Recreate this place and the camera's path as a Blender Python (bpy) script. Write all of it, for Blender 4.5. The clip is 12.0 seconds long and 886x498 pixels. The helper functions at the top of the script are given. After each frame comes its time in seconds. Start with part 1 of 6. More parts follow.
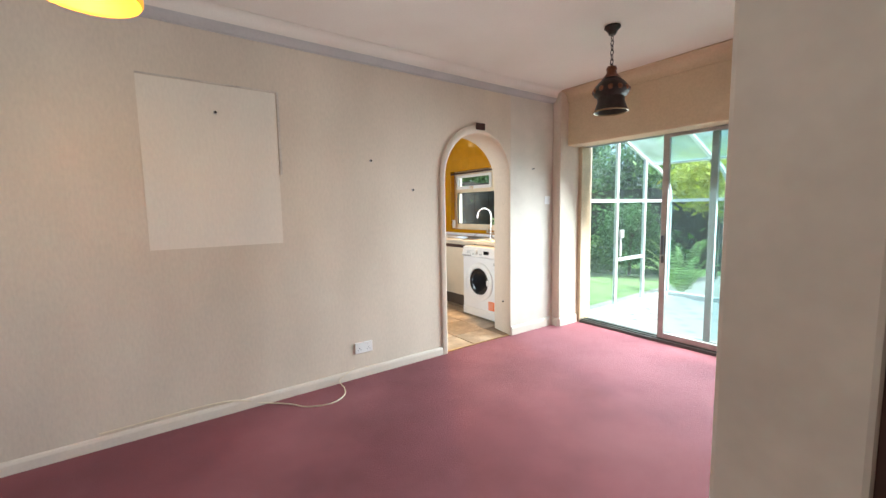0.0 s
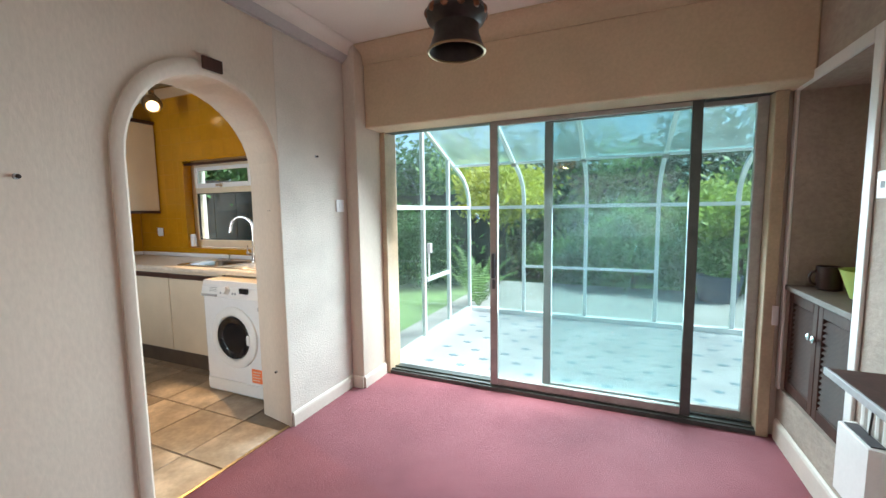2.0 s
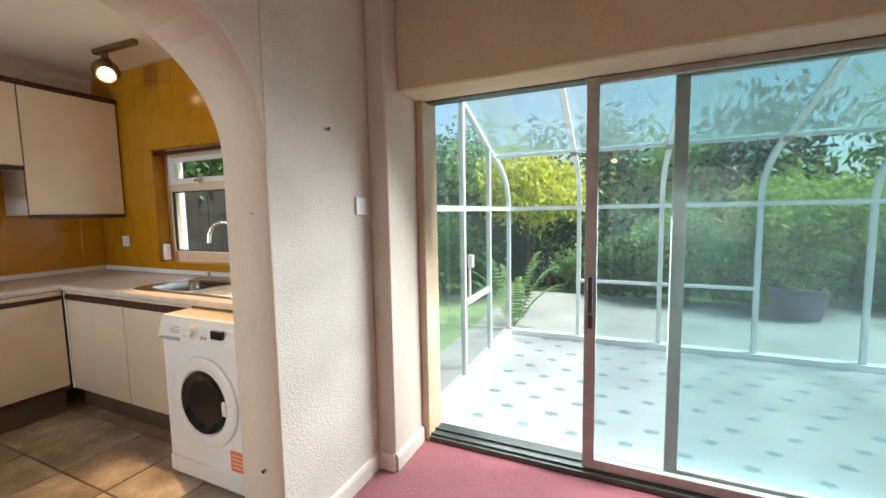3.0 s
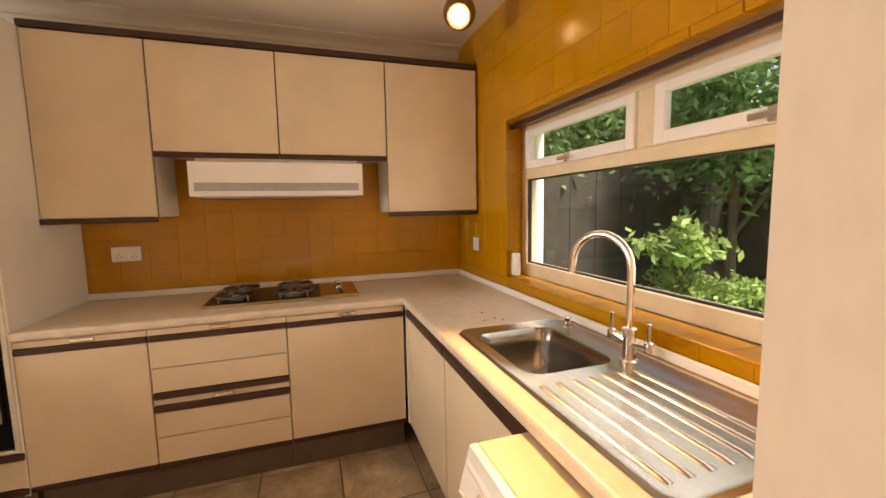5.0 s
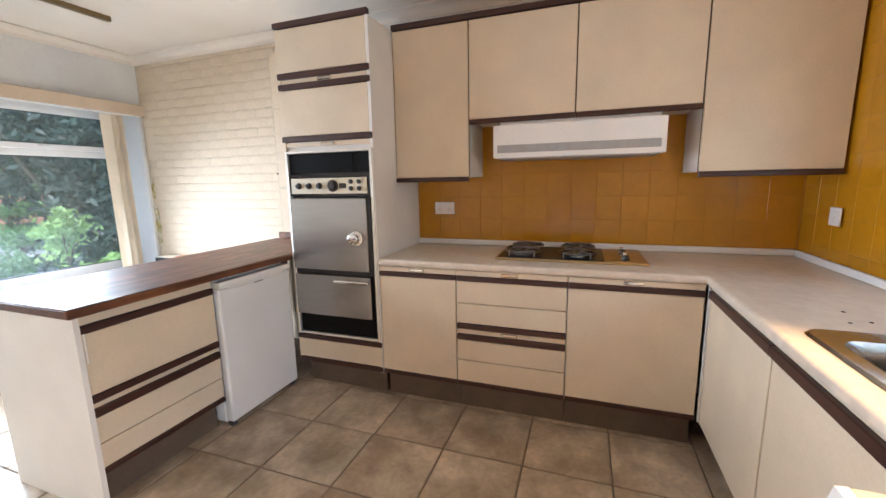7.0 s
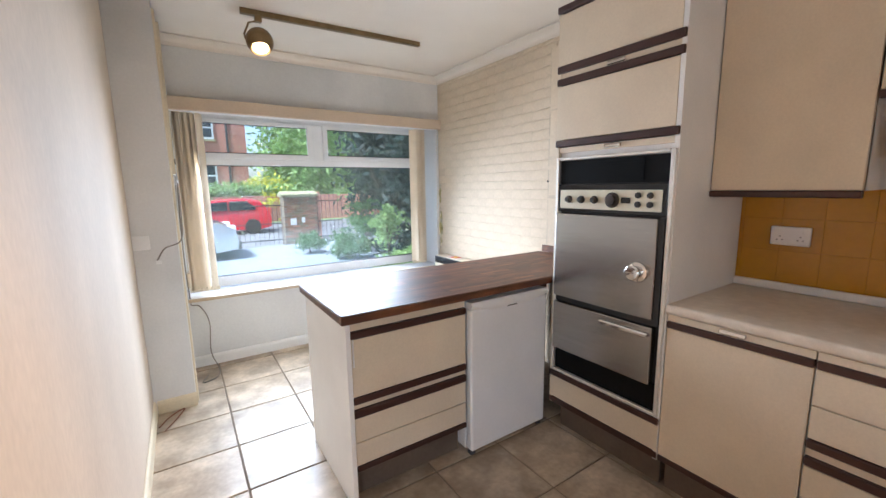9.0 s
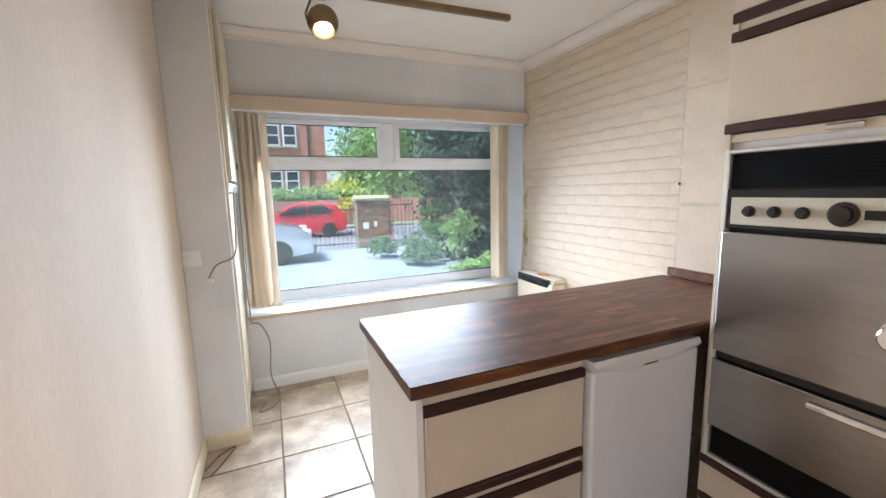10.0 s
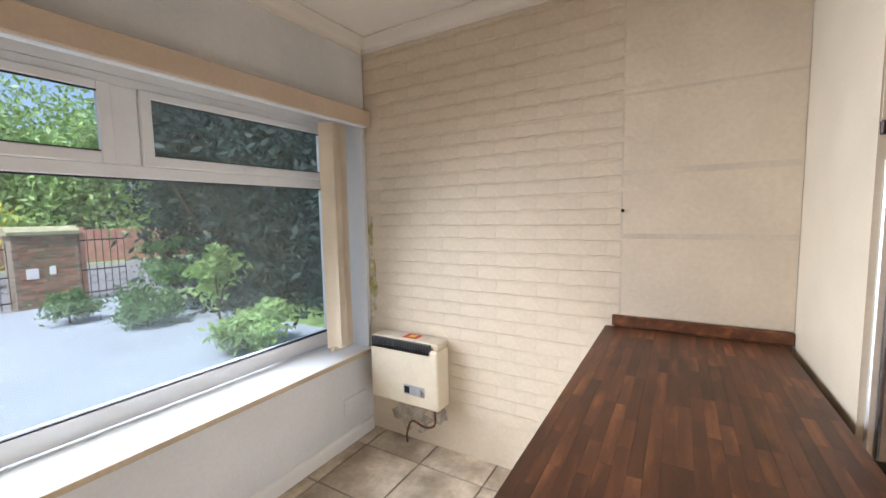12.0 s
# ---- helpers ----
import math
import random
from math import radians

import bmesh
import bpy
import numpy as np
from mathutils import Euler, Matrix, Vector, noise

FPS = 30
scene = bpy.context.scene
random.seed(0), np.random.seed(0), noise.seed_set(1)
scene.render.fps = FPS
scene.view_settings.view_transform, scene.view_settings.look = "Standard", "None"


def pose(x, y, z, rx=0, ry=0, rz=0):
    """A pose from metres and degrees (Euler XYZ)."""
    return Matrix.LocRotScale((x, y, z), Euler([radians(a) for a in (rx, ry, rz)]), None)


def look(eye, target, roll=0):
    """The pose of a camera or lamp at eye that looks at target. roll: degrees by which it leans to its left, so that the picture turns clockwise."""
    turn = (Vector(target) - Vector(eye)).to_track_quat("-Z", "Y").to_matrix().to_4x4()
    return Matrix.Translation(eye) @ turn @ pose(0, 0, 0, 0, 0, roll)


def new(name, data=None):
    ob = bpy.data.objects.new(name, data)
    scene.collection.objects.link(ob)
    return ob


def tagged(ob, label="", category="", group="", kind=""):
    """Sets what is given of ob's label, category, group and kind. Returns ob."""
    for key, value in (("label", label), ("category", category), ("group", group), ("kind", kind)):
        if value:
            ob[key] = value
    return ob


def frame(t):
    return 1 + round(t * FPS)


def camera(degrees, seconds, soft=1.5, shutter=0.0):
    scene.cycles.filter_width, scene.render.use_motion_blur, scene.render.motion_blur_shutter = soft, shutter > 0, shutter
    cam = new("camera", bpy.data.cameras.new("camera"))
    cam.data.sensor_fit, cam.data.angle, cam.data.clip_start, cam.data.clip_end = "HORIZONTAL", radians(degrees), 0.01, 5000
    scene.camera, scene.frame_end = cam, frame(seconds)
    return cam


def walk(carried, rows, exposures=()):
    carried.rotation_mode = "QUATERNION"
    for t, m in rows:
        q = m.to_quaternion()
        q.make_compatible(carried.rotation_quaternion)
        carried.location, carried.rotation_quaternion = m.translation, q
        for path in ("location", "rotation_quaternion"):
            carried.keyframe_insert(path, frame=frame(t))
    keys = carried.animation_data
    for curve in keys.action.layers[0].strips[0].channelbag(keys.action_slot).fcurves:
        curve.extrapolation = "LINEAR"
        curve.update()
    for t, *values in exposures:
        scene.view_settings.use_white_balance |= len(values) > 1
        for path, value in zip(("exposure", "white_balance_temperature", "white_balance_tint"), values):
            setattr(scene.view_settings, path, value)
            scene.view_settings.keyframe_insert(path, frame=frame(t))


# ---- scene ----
cam = camera(96.1, 12.0)
PATH = [
    (0, (2.838, -3.86, 1.299), (1.22, -2.7, 1.1), -1.0),
    (0.5, (2.682, -3.728, 1.301), (1.311, -2.287, 1.093), -1.0),
    (1, (2.376, -3.475, 1.325), (1.196, -1.873, 1.123), -0.9),
    (1.5, (2.09, -3.193, 1.33), (1.128, -1.451, 1.136), -0.6),
    (2, (1.822, -2.789, 1.327), (1.031, -0.962, 1.138), -0.8),
    (2.5, (1.506, -2.411, 1.335), (0.798, -0.549, 1.149), -0.8),
    (4.5, (0.089, -1.217, 1.329), (-1.602, -0.164, 1.157), -1.5),
    (5, (-0.167, -1.134, 1.391), (-2.057, -0.513, 1.186), -1.1),
    (5.5, (-0.28, -1.194, 1.377), (-2.256, -0.967, 1.168), -1.1),
    (6, (-0.192, -1.166, 1.342), (-2.173, -1.311, 1.107), -1.0),
    (6.5, (-0.102, -1.118, 1.312), (-2.04, -1.518, 1.026), -0.9),
    (7, (-0.22, -1.216, 1.349), (-2.077, -1.878, 1.014), -1.1),
    (7.5, (-0.373, -1.408, 1.411), (-2.09, -2.373, 1.063), -1.2),
    (9.3, (-0.657, -1.583, 1.409), (-1.627, -3.304, 1.098), -0.9),
    (9.5, (-0.702, -1.713, 1.42), (-1.608, -3.468, 1.107), -1.0),
    (10, (-0.782, -2.056, 1.428), (-1.566, -3.873, 1.138), -1.3),
    (10.5, (-0.885, -2.47, 1.431), (-1.613, -4.314, 1.166), -1.1),
    (11, (-0.894, -2.851, 1.44), (-1.683, -4.672, 1.194), -1.2),
    (11.5, (-0.916, -3.146, 1.431), (-2.064, -4.771, 1.221), -0.9),
    (12, (-0.947, -3.394, 1.437), (-2.659, -4.413, 1.261), -1.1),
]
walk(cam, [(t, look(eye, target, roll)) for t, eye, target, roll in PATH],
     [(0, 1.35, 6100, 6), (0.5, 1.55, 6100, 6), (1, 1.15, 5900, 5), (1.5, 0.95, 5900, 5), (2, 0.85, 5900, 5), (2.5, 0.8, 5800, 6), (4.5, 0.45, 9300, 25), (5, 1.2, 9000, 20), (5.5, 1.4, 8200, 18), (6, 1.45, 6700, 13), (7, 1.45, 5800, 12), (7.6, 1.5, 5800, 12), (9.3, 1.0, 5700, 13), (10, 0.95, 5800, 13), (11, 0.88, 5800, 12), (11.5, 0.68, 5400, 12), (12, 0.6, 6200, 16)])

# ---- world, sun and large lights ----
SPOT_SINK, SPOT_FRONT = (-2.10, -0.39, 2.345), (-1.115, -4.345, 2.315)
world = bpy.data.worlds.new("sky")
scene.world = world
world.use_nodes = True
wn = world.node_tree.nodes
sky = wn.new("ShaderNodeTexSky")
sky.sky_type, sky.sun_disc = "NISHITA", False
sky.sun_elevation, sky.sun_rotation, sky.air_density, sky.dust_density = radians(58), radians(73), 1.0, 2.0
wn["Background"].inputs["Strength"].default_value = 0.15
world.node_tree.links.new(sky.outputs[0], wn["Background"].inputs["Color"])


def lamp(name, kind, m, energy, colour, **more):
    data = bpy.data.lights.new(name, kind)
    data.energy, data.color = energy, colour
    for key, value in more.items():
        if key == "size":
            data.size = value
        elif key == "size_y":
            data.shape, data.size_y = "RECTANGLE", value
        elif key == "spread":
            data.spread = value
        elif key == "angle":
            data.angle = value
        elif key == "radius":
            data.shadow_soft_size = value
        elif key == "spot":
            data.spot_size, data.spot_blend = value, 0.6
    ob = new(name, data)
    ob.matrix_world = m
    return ob


lamp("sun", "SUN", look((10, 3, 17), (0, 0, 0)), 5.0, (1.0, 0.96, 0.9), angle=radians(12))
# sky light in the openings
lamp("daylight_front_window", "AREA", pose(-1.6, -5.34, 1.28, 66, 0, 0), 34, (0.84, 0.93, 1.0), size=1.7, size_y=1.3, spread=radians(125))
lamp("daylight_patio_door", "AREA", pose(1.36, 0.19, 1.05, -62, 0, 0), 44, (0.86, 0.96, 1.0), size=2.1, size_y=1.4, spread=radians(130))
lamp("daylight_sink_window", "AREA", pose(-1.36, 0.0, 1.42, -92, 0, 0), 2.0, (0.95, 0.98, 1.0), size=1.6, size_y=0.6, spread=radians(150))
lamp("daylight_lounge_window", "AREA", pose(2.0, -6.12, 1.4, 90, 0, 0), 6, (1.0, 0.98, 0.95), size=2.2, size_y=1.3)
lamp("spot_bulb_sink", "SPOT", look((-2.019, -0.431, 2.274), (0.3, -1.6, 0.2)), 115, (1.0, 0.60, 0.28), spot=radians(74), radius=0.04)
lamp("spot_bulb_front", "SPOT", look((-1.112, -4.296, 2.215), (-1.05, -3.4, 0.4)), 4, (1.0, 0.72, 0.42), spot=radians(140), radius=0.04)
lamp("lounge_bulb", "POINT", pose(1.056, -3.99, 2.02), 2.5, (1.0, 0.62, 0.25), radius=0.05)

# ---- materials ----


def material(name, colour, rough=0.5, metal=0.0, vary=0.12, scale=6.0, fine=60.0, bump=0.15, stretch=(1, 1, 1), random_tint=0.0,
             second=None, mix=(0.45, 0.65), coat=0.0, dist=0.004):
    """Base colour with coarse and fine variation, an optional second colour in patches, and fine relief."""
    m = bpy.data.materials.new(name)
    m.use_nodes = True
    n, l = m.node_tree.nodes, m.node_tree.links
    p = n["Principled BSDF"]
    p.inputs["Roughness"].default_value, p.inputs["Metallic"].default_value = rough, metal
    p.inputs["Coat Weight"].default_value = coat
    tc = n.new("ShaderNodeTexCoord")
    mp = n.new("ShaderNodeMapping")
    mp.inputs["Scale"].default_value = stretch
    l.new(tc.outputs["Object"], mp.inputs["Vector"])
    big, small = n.new("ShaderNodeTexNoise"), n.new("ShaderNodeTexNoise")
    big.inputs["Scale"].default_value, small.inputs["Scale"].default_value = scale, fine
    big.inputs["Detail"].default_value, small.inputs["Detail"].default_value = 5, 4
    for t in (big, small):
        l.new(mp.outputs[0], t.inputs["Vector"])
    oi = n.new("ShaderNodeObjectInfo")
    if random_tint:
        off = n.new("ShaderNodeVectorMath")
        off.operation = "MULTIPLY_ADD"
        off.inputs[1].default_value = (37, 53, 71)
        l.new(oi.outputs["Random"], off.inputs[0])
        l.new(tc.outputs["Object"], off.inputs[2])
        l.new(off.outputs[0], mp.inputs["Vector"])
    ramp = n.new("ShaderNodeMapRange")
    ramp.inputs["From Min"].default_value, ramp.inputs["From Max"].default_value = 0.3, 0.7
    ramp.inputs["To Min"].default_value, ramp.inputs["To Max"].default_value = 1 - vary, 1 + vary
    l.new(big.outputs["Fac"], ramp.inputs["Value"])
    ramp2 = n.new("ShaderNodeMapRange")
    ramp2.inputs["From Min"].default_value, ramp2.inputs["From Max"].default_value = 0.3, 0.7
    ramp2.inputs["To Min"].default_value, ramp2.inputs["To Max"].default_value = 1 - vary * 0.5, 1 + vary * 0.5
    l.new(small.outputs["Fac"], ramp2.inputs["Value"])
    mul = n.new("ShaderNodeMath")
    mul.operation = "MULTIPLY"
    l.new(ramp.outputs[0], mul.inputs[0])
    l.new(ramp2.outputs[0], mul.inputs[1])
    last = mul.outputs[0]
    if random_tint:
        rr = n.new("ShaderNodeMapRange")
        rr.inputs["To Min"].default_value, rr.inputs["To Max"].default_value = 1 - random_tint, 1 + random_tint
        l.new(oi.outputs["Random"], rr.inputs["Value"])
        m2 = n.new("ShaderNodeMath")
        m2.operation = "MULTIPLY"
        l.new(last, m2.inputs[0])
        l.new(rr.outputs[0], m2.inputs[1])
        last = m2.outputs[0]
    scale_c = n.new("ShaderNodeVectorMath")
    scale_c.operation = "SCALE"
    scale_c.inputs[0].default_value = colour
    if second:
        patch = n.new("ShaderNodeTexNoise")
        patch.inputs["Scale"].default_value, patch.inputs["Detail"].default_value = scale * 0.6, 6
        l.new(mp.outputs[0], patch.inputs["Vector"])
        pr = n.new("ShaderNodeMapRange")
        pr.inputs["From Min"].default_value, pr.inputs["From Max"].default_value = mix
        l.new(patch.outputs["Fac"], pr.inputs["Value"])
        mc = n.new("ShaderNodeMix")
        mc.data_type = "RGBA"
        mc.inputs["A"].default_value, mc.inputs["B"].default_value = (*colour, 1), (*second, 1)
        l.new(pr.outputs[0], mc.inputs["Factor"])
        l.new(mc.outputs["Result"], scale_c.inputs[0])
    l.new(last, scale_c.inputs["Scale"])
    l.new(scale_c.outputs[0], p.inputs["Base Color"])
    if bump:
        b = n.new("ShaderNodeBump")
        b.inputs["Strength"].default_value, b.inputs["Distance"].default_value = bump, dist
        l.new(small.outputs["Fac"], b.inputs["Height"])
        l.new(b.outputs[0], p.inputs["Normal"])
    return m


def glass(name, tint, gloss=0.02, haze=0.0):
    """A thin pane: mostly clear and tinted, with a faint mirror that grows at grazing angles."""
    m = bpy.data.materials.new(name)
    m.use_nodes = True
    n, l = m.node_tree.nodes, m.node_tree.links
    n.remove(n["Principled BSDF"])
    tr, gl, mixer, fr = (n.new("ShaderNodeBsdfTransparent"), n.new("ShaderNodeBsdfGlossy"), n.new("ShaderNodeMixShader"), n.new("ShaderNodeLayerWeight"))
    tr.inputs["Color"].default_value = (*tint, 1)
    gl.inputs["Roughness"].default_value = gloss
    fr.inputs["Blend"].default_value = 0.5
    pw = n.new("ShaderNodeMath")
    pw.operation = "POWER"
    pw.inputs[1].default_value = 4.0
    sc = n.new("ShaderNodeMath")
    sc.operation = "MULTIPLY_ADD"
    sc.inputs[1].default_value, sc.inputs[2].default_value = 0.45, 0.025
    l.new(fr.outputs["Facing"], pw.inputs[0])
    l.new(pw.outputs[0], sc.inputs[0])
    l.new(sc.outputs[0], mixer.inputs[0])
    l.new(tr.outputs[0], mixer.inputs[1])
    l.new(gl.outputs[0], mixer.inputs[2])
    out = mixer.outputs[0]
    if haze:
        df, m2, nz, mr = n.new("ShaderNodeBsdfDiffuse"), n.new("ShaderNodeMixShader"), n.new("ShaderNodeTexNoise"), n.new("ShaderNodeMapRange")
        df.inputs["Color"].default_value = (0.75, 0.9, 0.9, 1)
        nz.inputs["Scale"].default_value = 2.5
        mr.inputs["To Min"].default_value, mr.inputs["To Max"].default_value = haze * 0.4, haze * 1.6
        l.new(nz.outputs["Fac"], mr.inputs["Value"])
        l.new(mr.outputs[0], m2.inputs[0])
        l.new(out, m2.inputs[1])
        l.new(df.outputs[0], m2.inputs[2])
        out = m2.outputs[0]
    l.new(out, n["Material Output"].inputs["Surface"])
    return m


def glow(name, colour, strength):
    m = bpy.data.materials.new(name)
    m.use_nodes = True
    p = m.node_tree.nodes["Principled BSDF"]
    p.inputs["Base Color"].default_value = (*colour, 1)
    p.inputs["Emission Color"].default_value = (*colour, 1)
    p.inputs["Emission Strength"].default_value = strength
    return m


PLASTER = material("cream_plaster", (0.67, 0.575, 0.47), 0.8, vary=0.08, scale=1.6, fine=70, bump=0.16, stretch=(1, 1, 0.45), second=(0.57, 0.48, 0.385), mix=(0.45, 0.75))
PLASTERPALE = material("unfaded_plaster", (0.72, 0.65, 0.56), 0.8, vary=0.06, scale=1.6, fine=70, bump=0.16, stretch=(1, 1, 0.45))
STIPPLE = material("stippled_plaster", (0.66, 0.60, 0.52), 0.8, vary=0.10, scale=2.5, fine=85, bump=0.6, stretch=(1, 1, 1.4), dist=0.006)
# grubby plaster, its colour darkened further for the dim light on the right wall
GRUBBYDIM = material("grubby_dim_stippled_plaster", (0.42, 0.35, 0.285), 0.8, vary=0.18, scale=2.2, fine=45, bump=0.8, stretch=(1, 0.5, 1), second=(0.33, 0.27, 0.215), mix=(0.5, 0.75), dist=0.008)
NIBPAINT = material("worn_grey_beige_paint", (0.60, 0.54, 0.46), 0.6, vary=0.10, scale=1.6, fine=14, bump=0.22, second=(0.53, 0.47, 0.40), mix=(0.5, 0.7), dist=0.003)
DUSTLINE = material("dust_line", (0.52, 0.46, 0.40), 0.85, vary=0.2, scale=6)
GHOST = material("ghost_and_shading_paint", (0.60, 0.50, 0.375), 0.75, vary=0.1, scale=5)
PIPEDIRT = material("grey_dirt_stain", (0.42, 0.36, 0.28), 0.9, vary=0.35, scale=14, bump=0.3, second=(0.60, 0.54, 0.45))
TAN = material("tan_painted_plaster", (0.60, 0.47, 0.31), 0.75, vary=0.10, scale=1.8, fine=60, bump=0.3)
CEILING = material("ceiling_paint", (0.80, 0.74, 0.66), 0.85, vary=0.05, scale=1.2, fine=90, bump=0.2, second=(0.72, 0.63, 0.54), mix=(0.5, 0.8))
# grey holds the shade on the lower curve of the dining coving
COVINGSHADE = material("shaded_coving_paint", (0.48, 0.45, 0.43), 0.8, vary=0.08, scale=3, bump=0.15)
GREYWALL = material("grey_white_emulsion", (0.70, 0.69, 0.67), 0.8, vary=0.06, scale=1.5, fine=70, bump=0.2, second=(0.60, 0.60, 0.59), mix=(0.5, 0.62))
WHITEWALL = material("white_emulsion", (0.76, 0.73, 0.68), 0.75, vary=0.05, scale=1.4, fine=80, bump=0.2)
BRICKPAINT = material("painted_brick", (0.68, 0.565, 0.42), 0.75, vary=0.08, scale=3, fine=50, bump=0.45, second=(0.60, 0.50, 0.38), mix=(0.5, 0.75))
GLOSSWHITE = material("white_gloss_paint", (0.78, 0.76, 0.72), 0.35, vary=0.04, scale=4, bump=0.08)
SKIRTPAINT = material("cream_gloss_paint", (0.68, 0.60, 0.51), 0.4, vary=0.06, scale=5, bump=0.1)
CREAMWOOD = material("cream_gloss_wood", (0.72, 0.62, 0.44), 0.4, vary=0.08, scale=6, bump=0.1)
CARPET = material("red_carpet", (0.20, 0.058, 0.070), 0.95, vary=0.2, scale=1.1, fine=320, bump=0.9, second=(0.31, 0.11, 0.125), mix=(0.42, 0.68), dist=0.006)
FLOORTILE = material("stone_floor_tile", (0.36, 0.28, 0.195), 0.36, vary=0.22, scale=7, fine=40, bump=0.15, random_tint=0.14, second=(0.58, 0.48, 0.36), mix=(0.42, 0.66))
GROUT = material("grout", (0.26, 0.21, 0.16), 0.9, vary=0.12, scale=12)
MUSTARD = material("mustard_glazed_tile", (0.475, 0.217, 0.004), 0.20, vary=0.09, scale=5, fine=30, bump=0.06, random_tint=0.022, coat=0.1)
MUSTARDGROUT = material("mustard_grout", (0.45, 0.205, 0.004), 0.35, vary=0.1)
LAMINATE = material("cream_laminate", (0.68, 0.58, 0.44), 0.42, vary=0.07, scale=3, fine=120, bump=0.06)
LAMWHITE = material("white_laminate", (0.80, 0.79, 0.77), 0.42, vary=0.05, scale=3, fine=120, bump=0.05)
BROWN = material("dark_brown_trim", (0.045, 0.016, 0.012), 0.4, vary=0.15, scale=10, fine=90, bump=0.08)
PLINTH = material("brown_plinth", (0.13, 0.095, 0.07), 0.55, vary=0.15, scale=8)
WORKTOP = material("speckled_cream_worktop", (0.64, 0.56, 0.46), 0.3, vary=0.07, scale=24, fine=220, bump=0.03, second=(0.70, 0.62, 0.52))
STEEL = material("brushed_steel", (0.37, 0.36, 0.35), 0.25, 1.0, vary=0.06, scale=4, fine=120, bump=0.03, stretch=(1, 1, 14))
BRIGHTALU = material("bright_aluminium", (0.78, 0.76, 0.72), 0.34, 0.7, vary=0.08, scale=10, fine=120, bump=0.03)
# sink steel again, darkened for the shade down in the bowl
SHADEDBOWLSTEEL = material("shaded_bowl_steel", (0.34, 0.33, 0.32), 0.20, 1.0, vary=0.12, scale=8, fine=140, bump=0.04)
EAVEPANE = glass("conservatory_eave_pane", (0.84, 0.95, 0.94), haze=0.06)
SINKSTEEL = material("sink_steel", (0.44, 0.43, 0.41), 0.24, 1.0, vary=0.08, scale=8, fine=140, bump=0.05)
CHROME = material("chrome", (0.80, 0.79, 0.78), 0.08, 1.0, vary=0.03, scale=20, bump=0.0)
BRASSY = material("brass_trim", (0.55, 0.42, 0.22), 0.3, 1.0, vary=0.1, scale=15, bump=0.03)
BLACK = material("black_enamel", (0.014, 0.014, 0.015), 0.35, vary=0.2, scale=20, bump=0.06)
VENTBLACK = material("matt_black_paint", (0.006, 0.006, 0.006), 0.65, vary=0.2, scale=20, bump=0.02)
VENTBLACK.node_tree.nodes["Principled BSDF"].inputs["Specular IOR Level"].default_value = 0.12
BURNERSTEEL = material("burner_steel", (0.36, 0.36, 0.37), 0.28, 1.0, vary=0.2, scale=25, bump=0.04)
BLACKGLOSS = material("black_gloss", (0.012, 0.012, 0.014), 0.12, vary=0.1, scale=20, bump=0.0)
DARKGREY = material("dark_grey_plastic", (0.06, 0.06, 0.065), 0.45, vary=0.1, scale=20)
MIDGREY = material("grey_plastic", (0.36, 0.36, 0.36), 0.45, vary=0.08, scale=20)
WHITEPLASTIC = material("white_plastic", (0.80, 0.79, 0.77), 0.35, vary=0.03, scale=8, bump=0.03)
WHITEENAMEL = material("white_enamel", (0.80, 0.80, 0.80), 0.25, vary=0.03, scale=4, bump=0.02)
YELLOWED = material("yellowed_plastic", (0.72, 0.62, 0.46), 0.4, vary=0.06, scale=8)
PANELCREAM = material("cream_control_panel", (0.66, 0.62, 0.50), 0.35, vary=0.05, scale=12)
WALNUT = material("walnut_block_worktop", (0.105, 0.038, 0.017), 0.44, vary=0.28, scale=5, fine=70, bump=0.05, stretch=(1, 6, 6), random_tint=0.4, second=(0.24, 0.09, 0.032), mix=(0.52, 0.7))
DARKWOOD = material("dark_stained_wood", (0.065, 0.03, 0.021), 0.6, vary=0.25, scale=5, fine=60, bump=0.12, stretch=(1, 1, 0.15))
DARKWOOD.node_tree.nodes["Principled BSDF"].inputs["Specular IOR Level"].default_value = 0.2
FRAMEWOOD = material("tan_frame_wood", (0.50, 0.39, 0.26), 0.5, vary=0.14, scale=6, fine=60, bump=0.1)
ALU = material("dull_aluminium", (0.40, 0.38, 0.35), 0.42, 0.4, vary=0.12, scale=12, bump=0.05)
ALUDARK = material("dark_aluminium", (0.10, 0.11, 0.10), 0.4, 0.6, vary=0.12, scale=12, bump=0.05)
WHITEALU = material("white_painted_aluminium", (0.74, 0.78, 0.78), 0.4, vary=0.06, scale=6)
UPVC = material("white_upvc", (0.82, 0.82, 0.82), 0.28, vary=0.03, scale=6, bump=0.02)
RUBBER = material("black_gasket", (0.02, 0.02, 0.022), 0.6, vary=0.1)
PANE = glass("clear_pane", (0.95, 0.97, 0.97))
# diffuse haze paints the washed-out glare into the front window panes
HAZYPANE = glass("glare_haze_pane", (0.95, 0.985, 1.0), haze=0.07)
DOORPANE = glass("door_pane", (0.86, 0.94, 0.94), haze=0.03)
CONSPANE = glass("conservatory_pane", (0.88, 0.96, 0.95), haze=0.02)
ROOFPANE = glass("conservatory_roof_pane", (0.66, 0.92, 0.93), 0.1, haze=0.55)
LINO = material("pale_lino", (0.40, 0.425, 0.43), 0.3, vary=0.04, scale=2, bump=0.04)
LINOMARK = material("lino_motif", (0.17, 0.27, 0.31), 0.35, vary=0.1, scale=10)
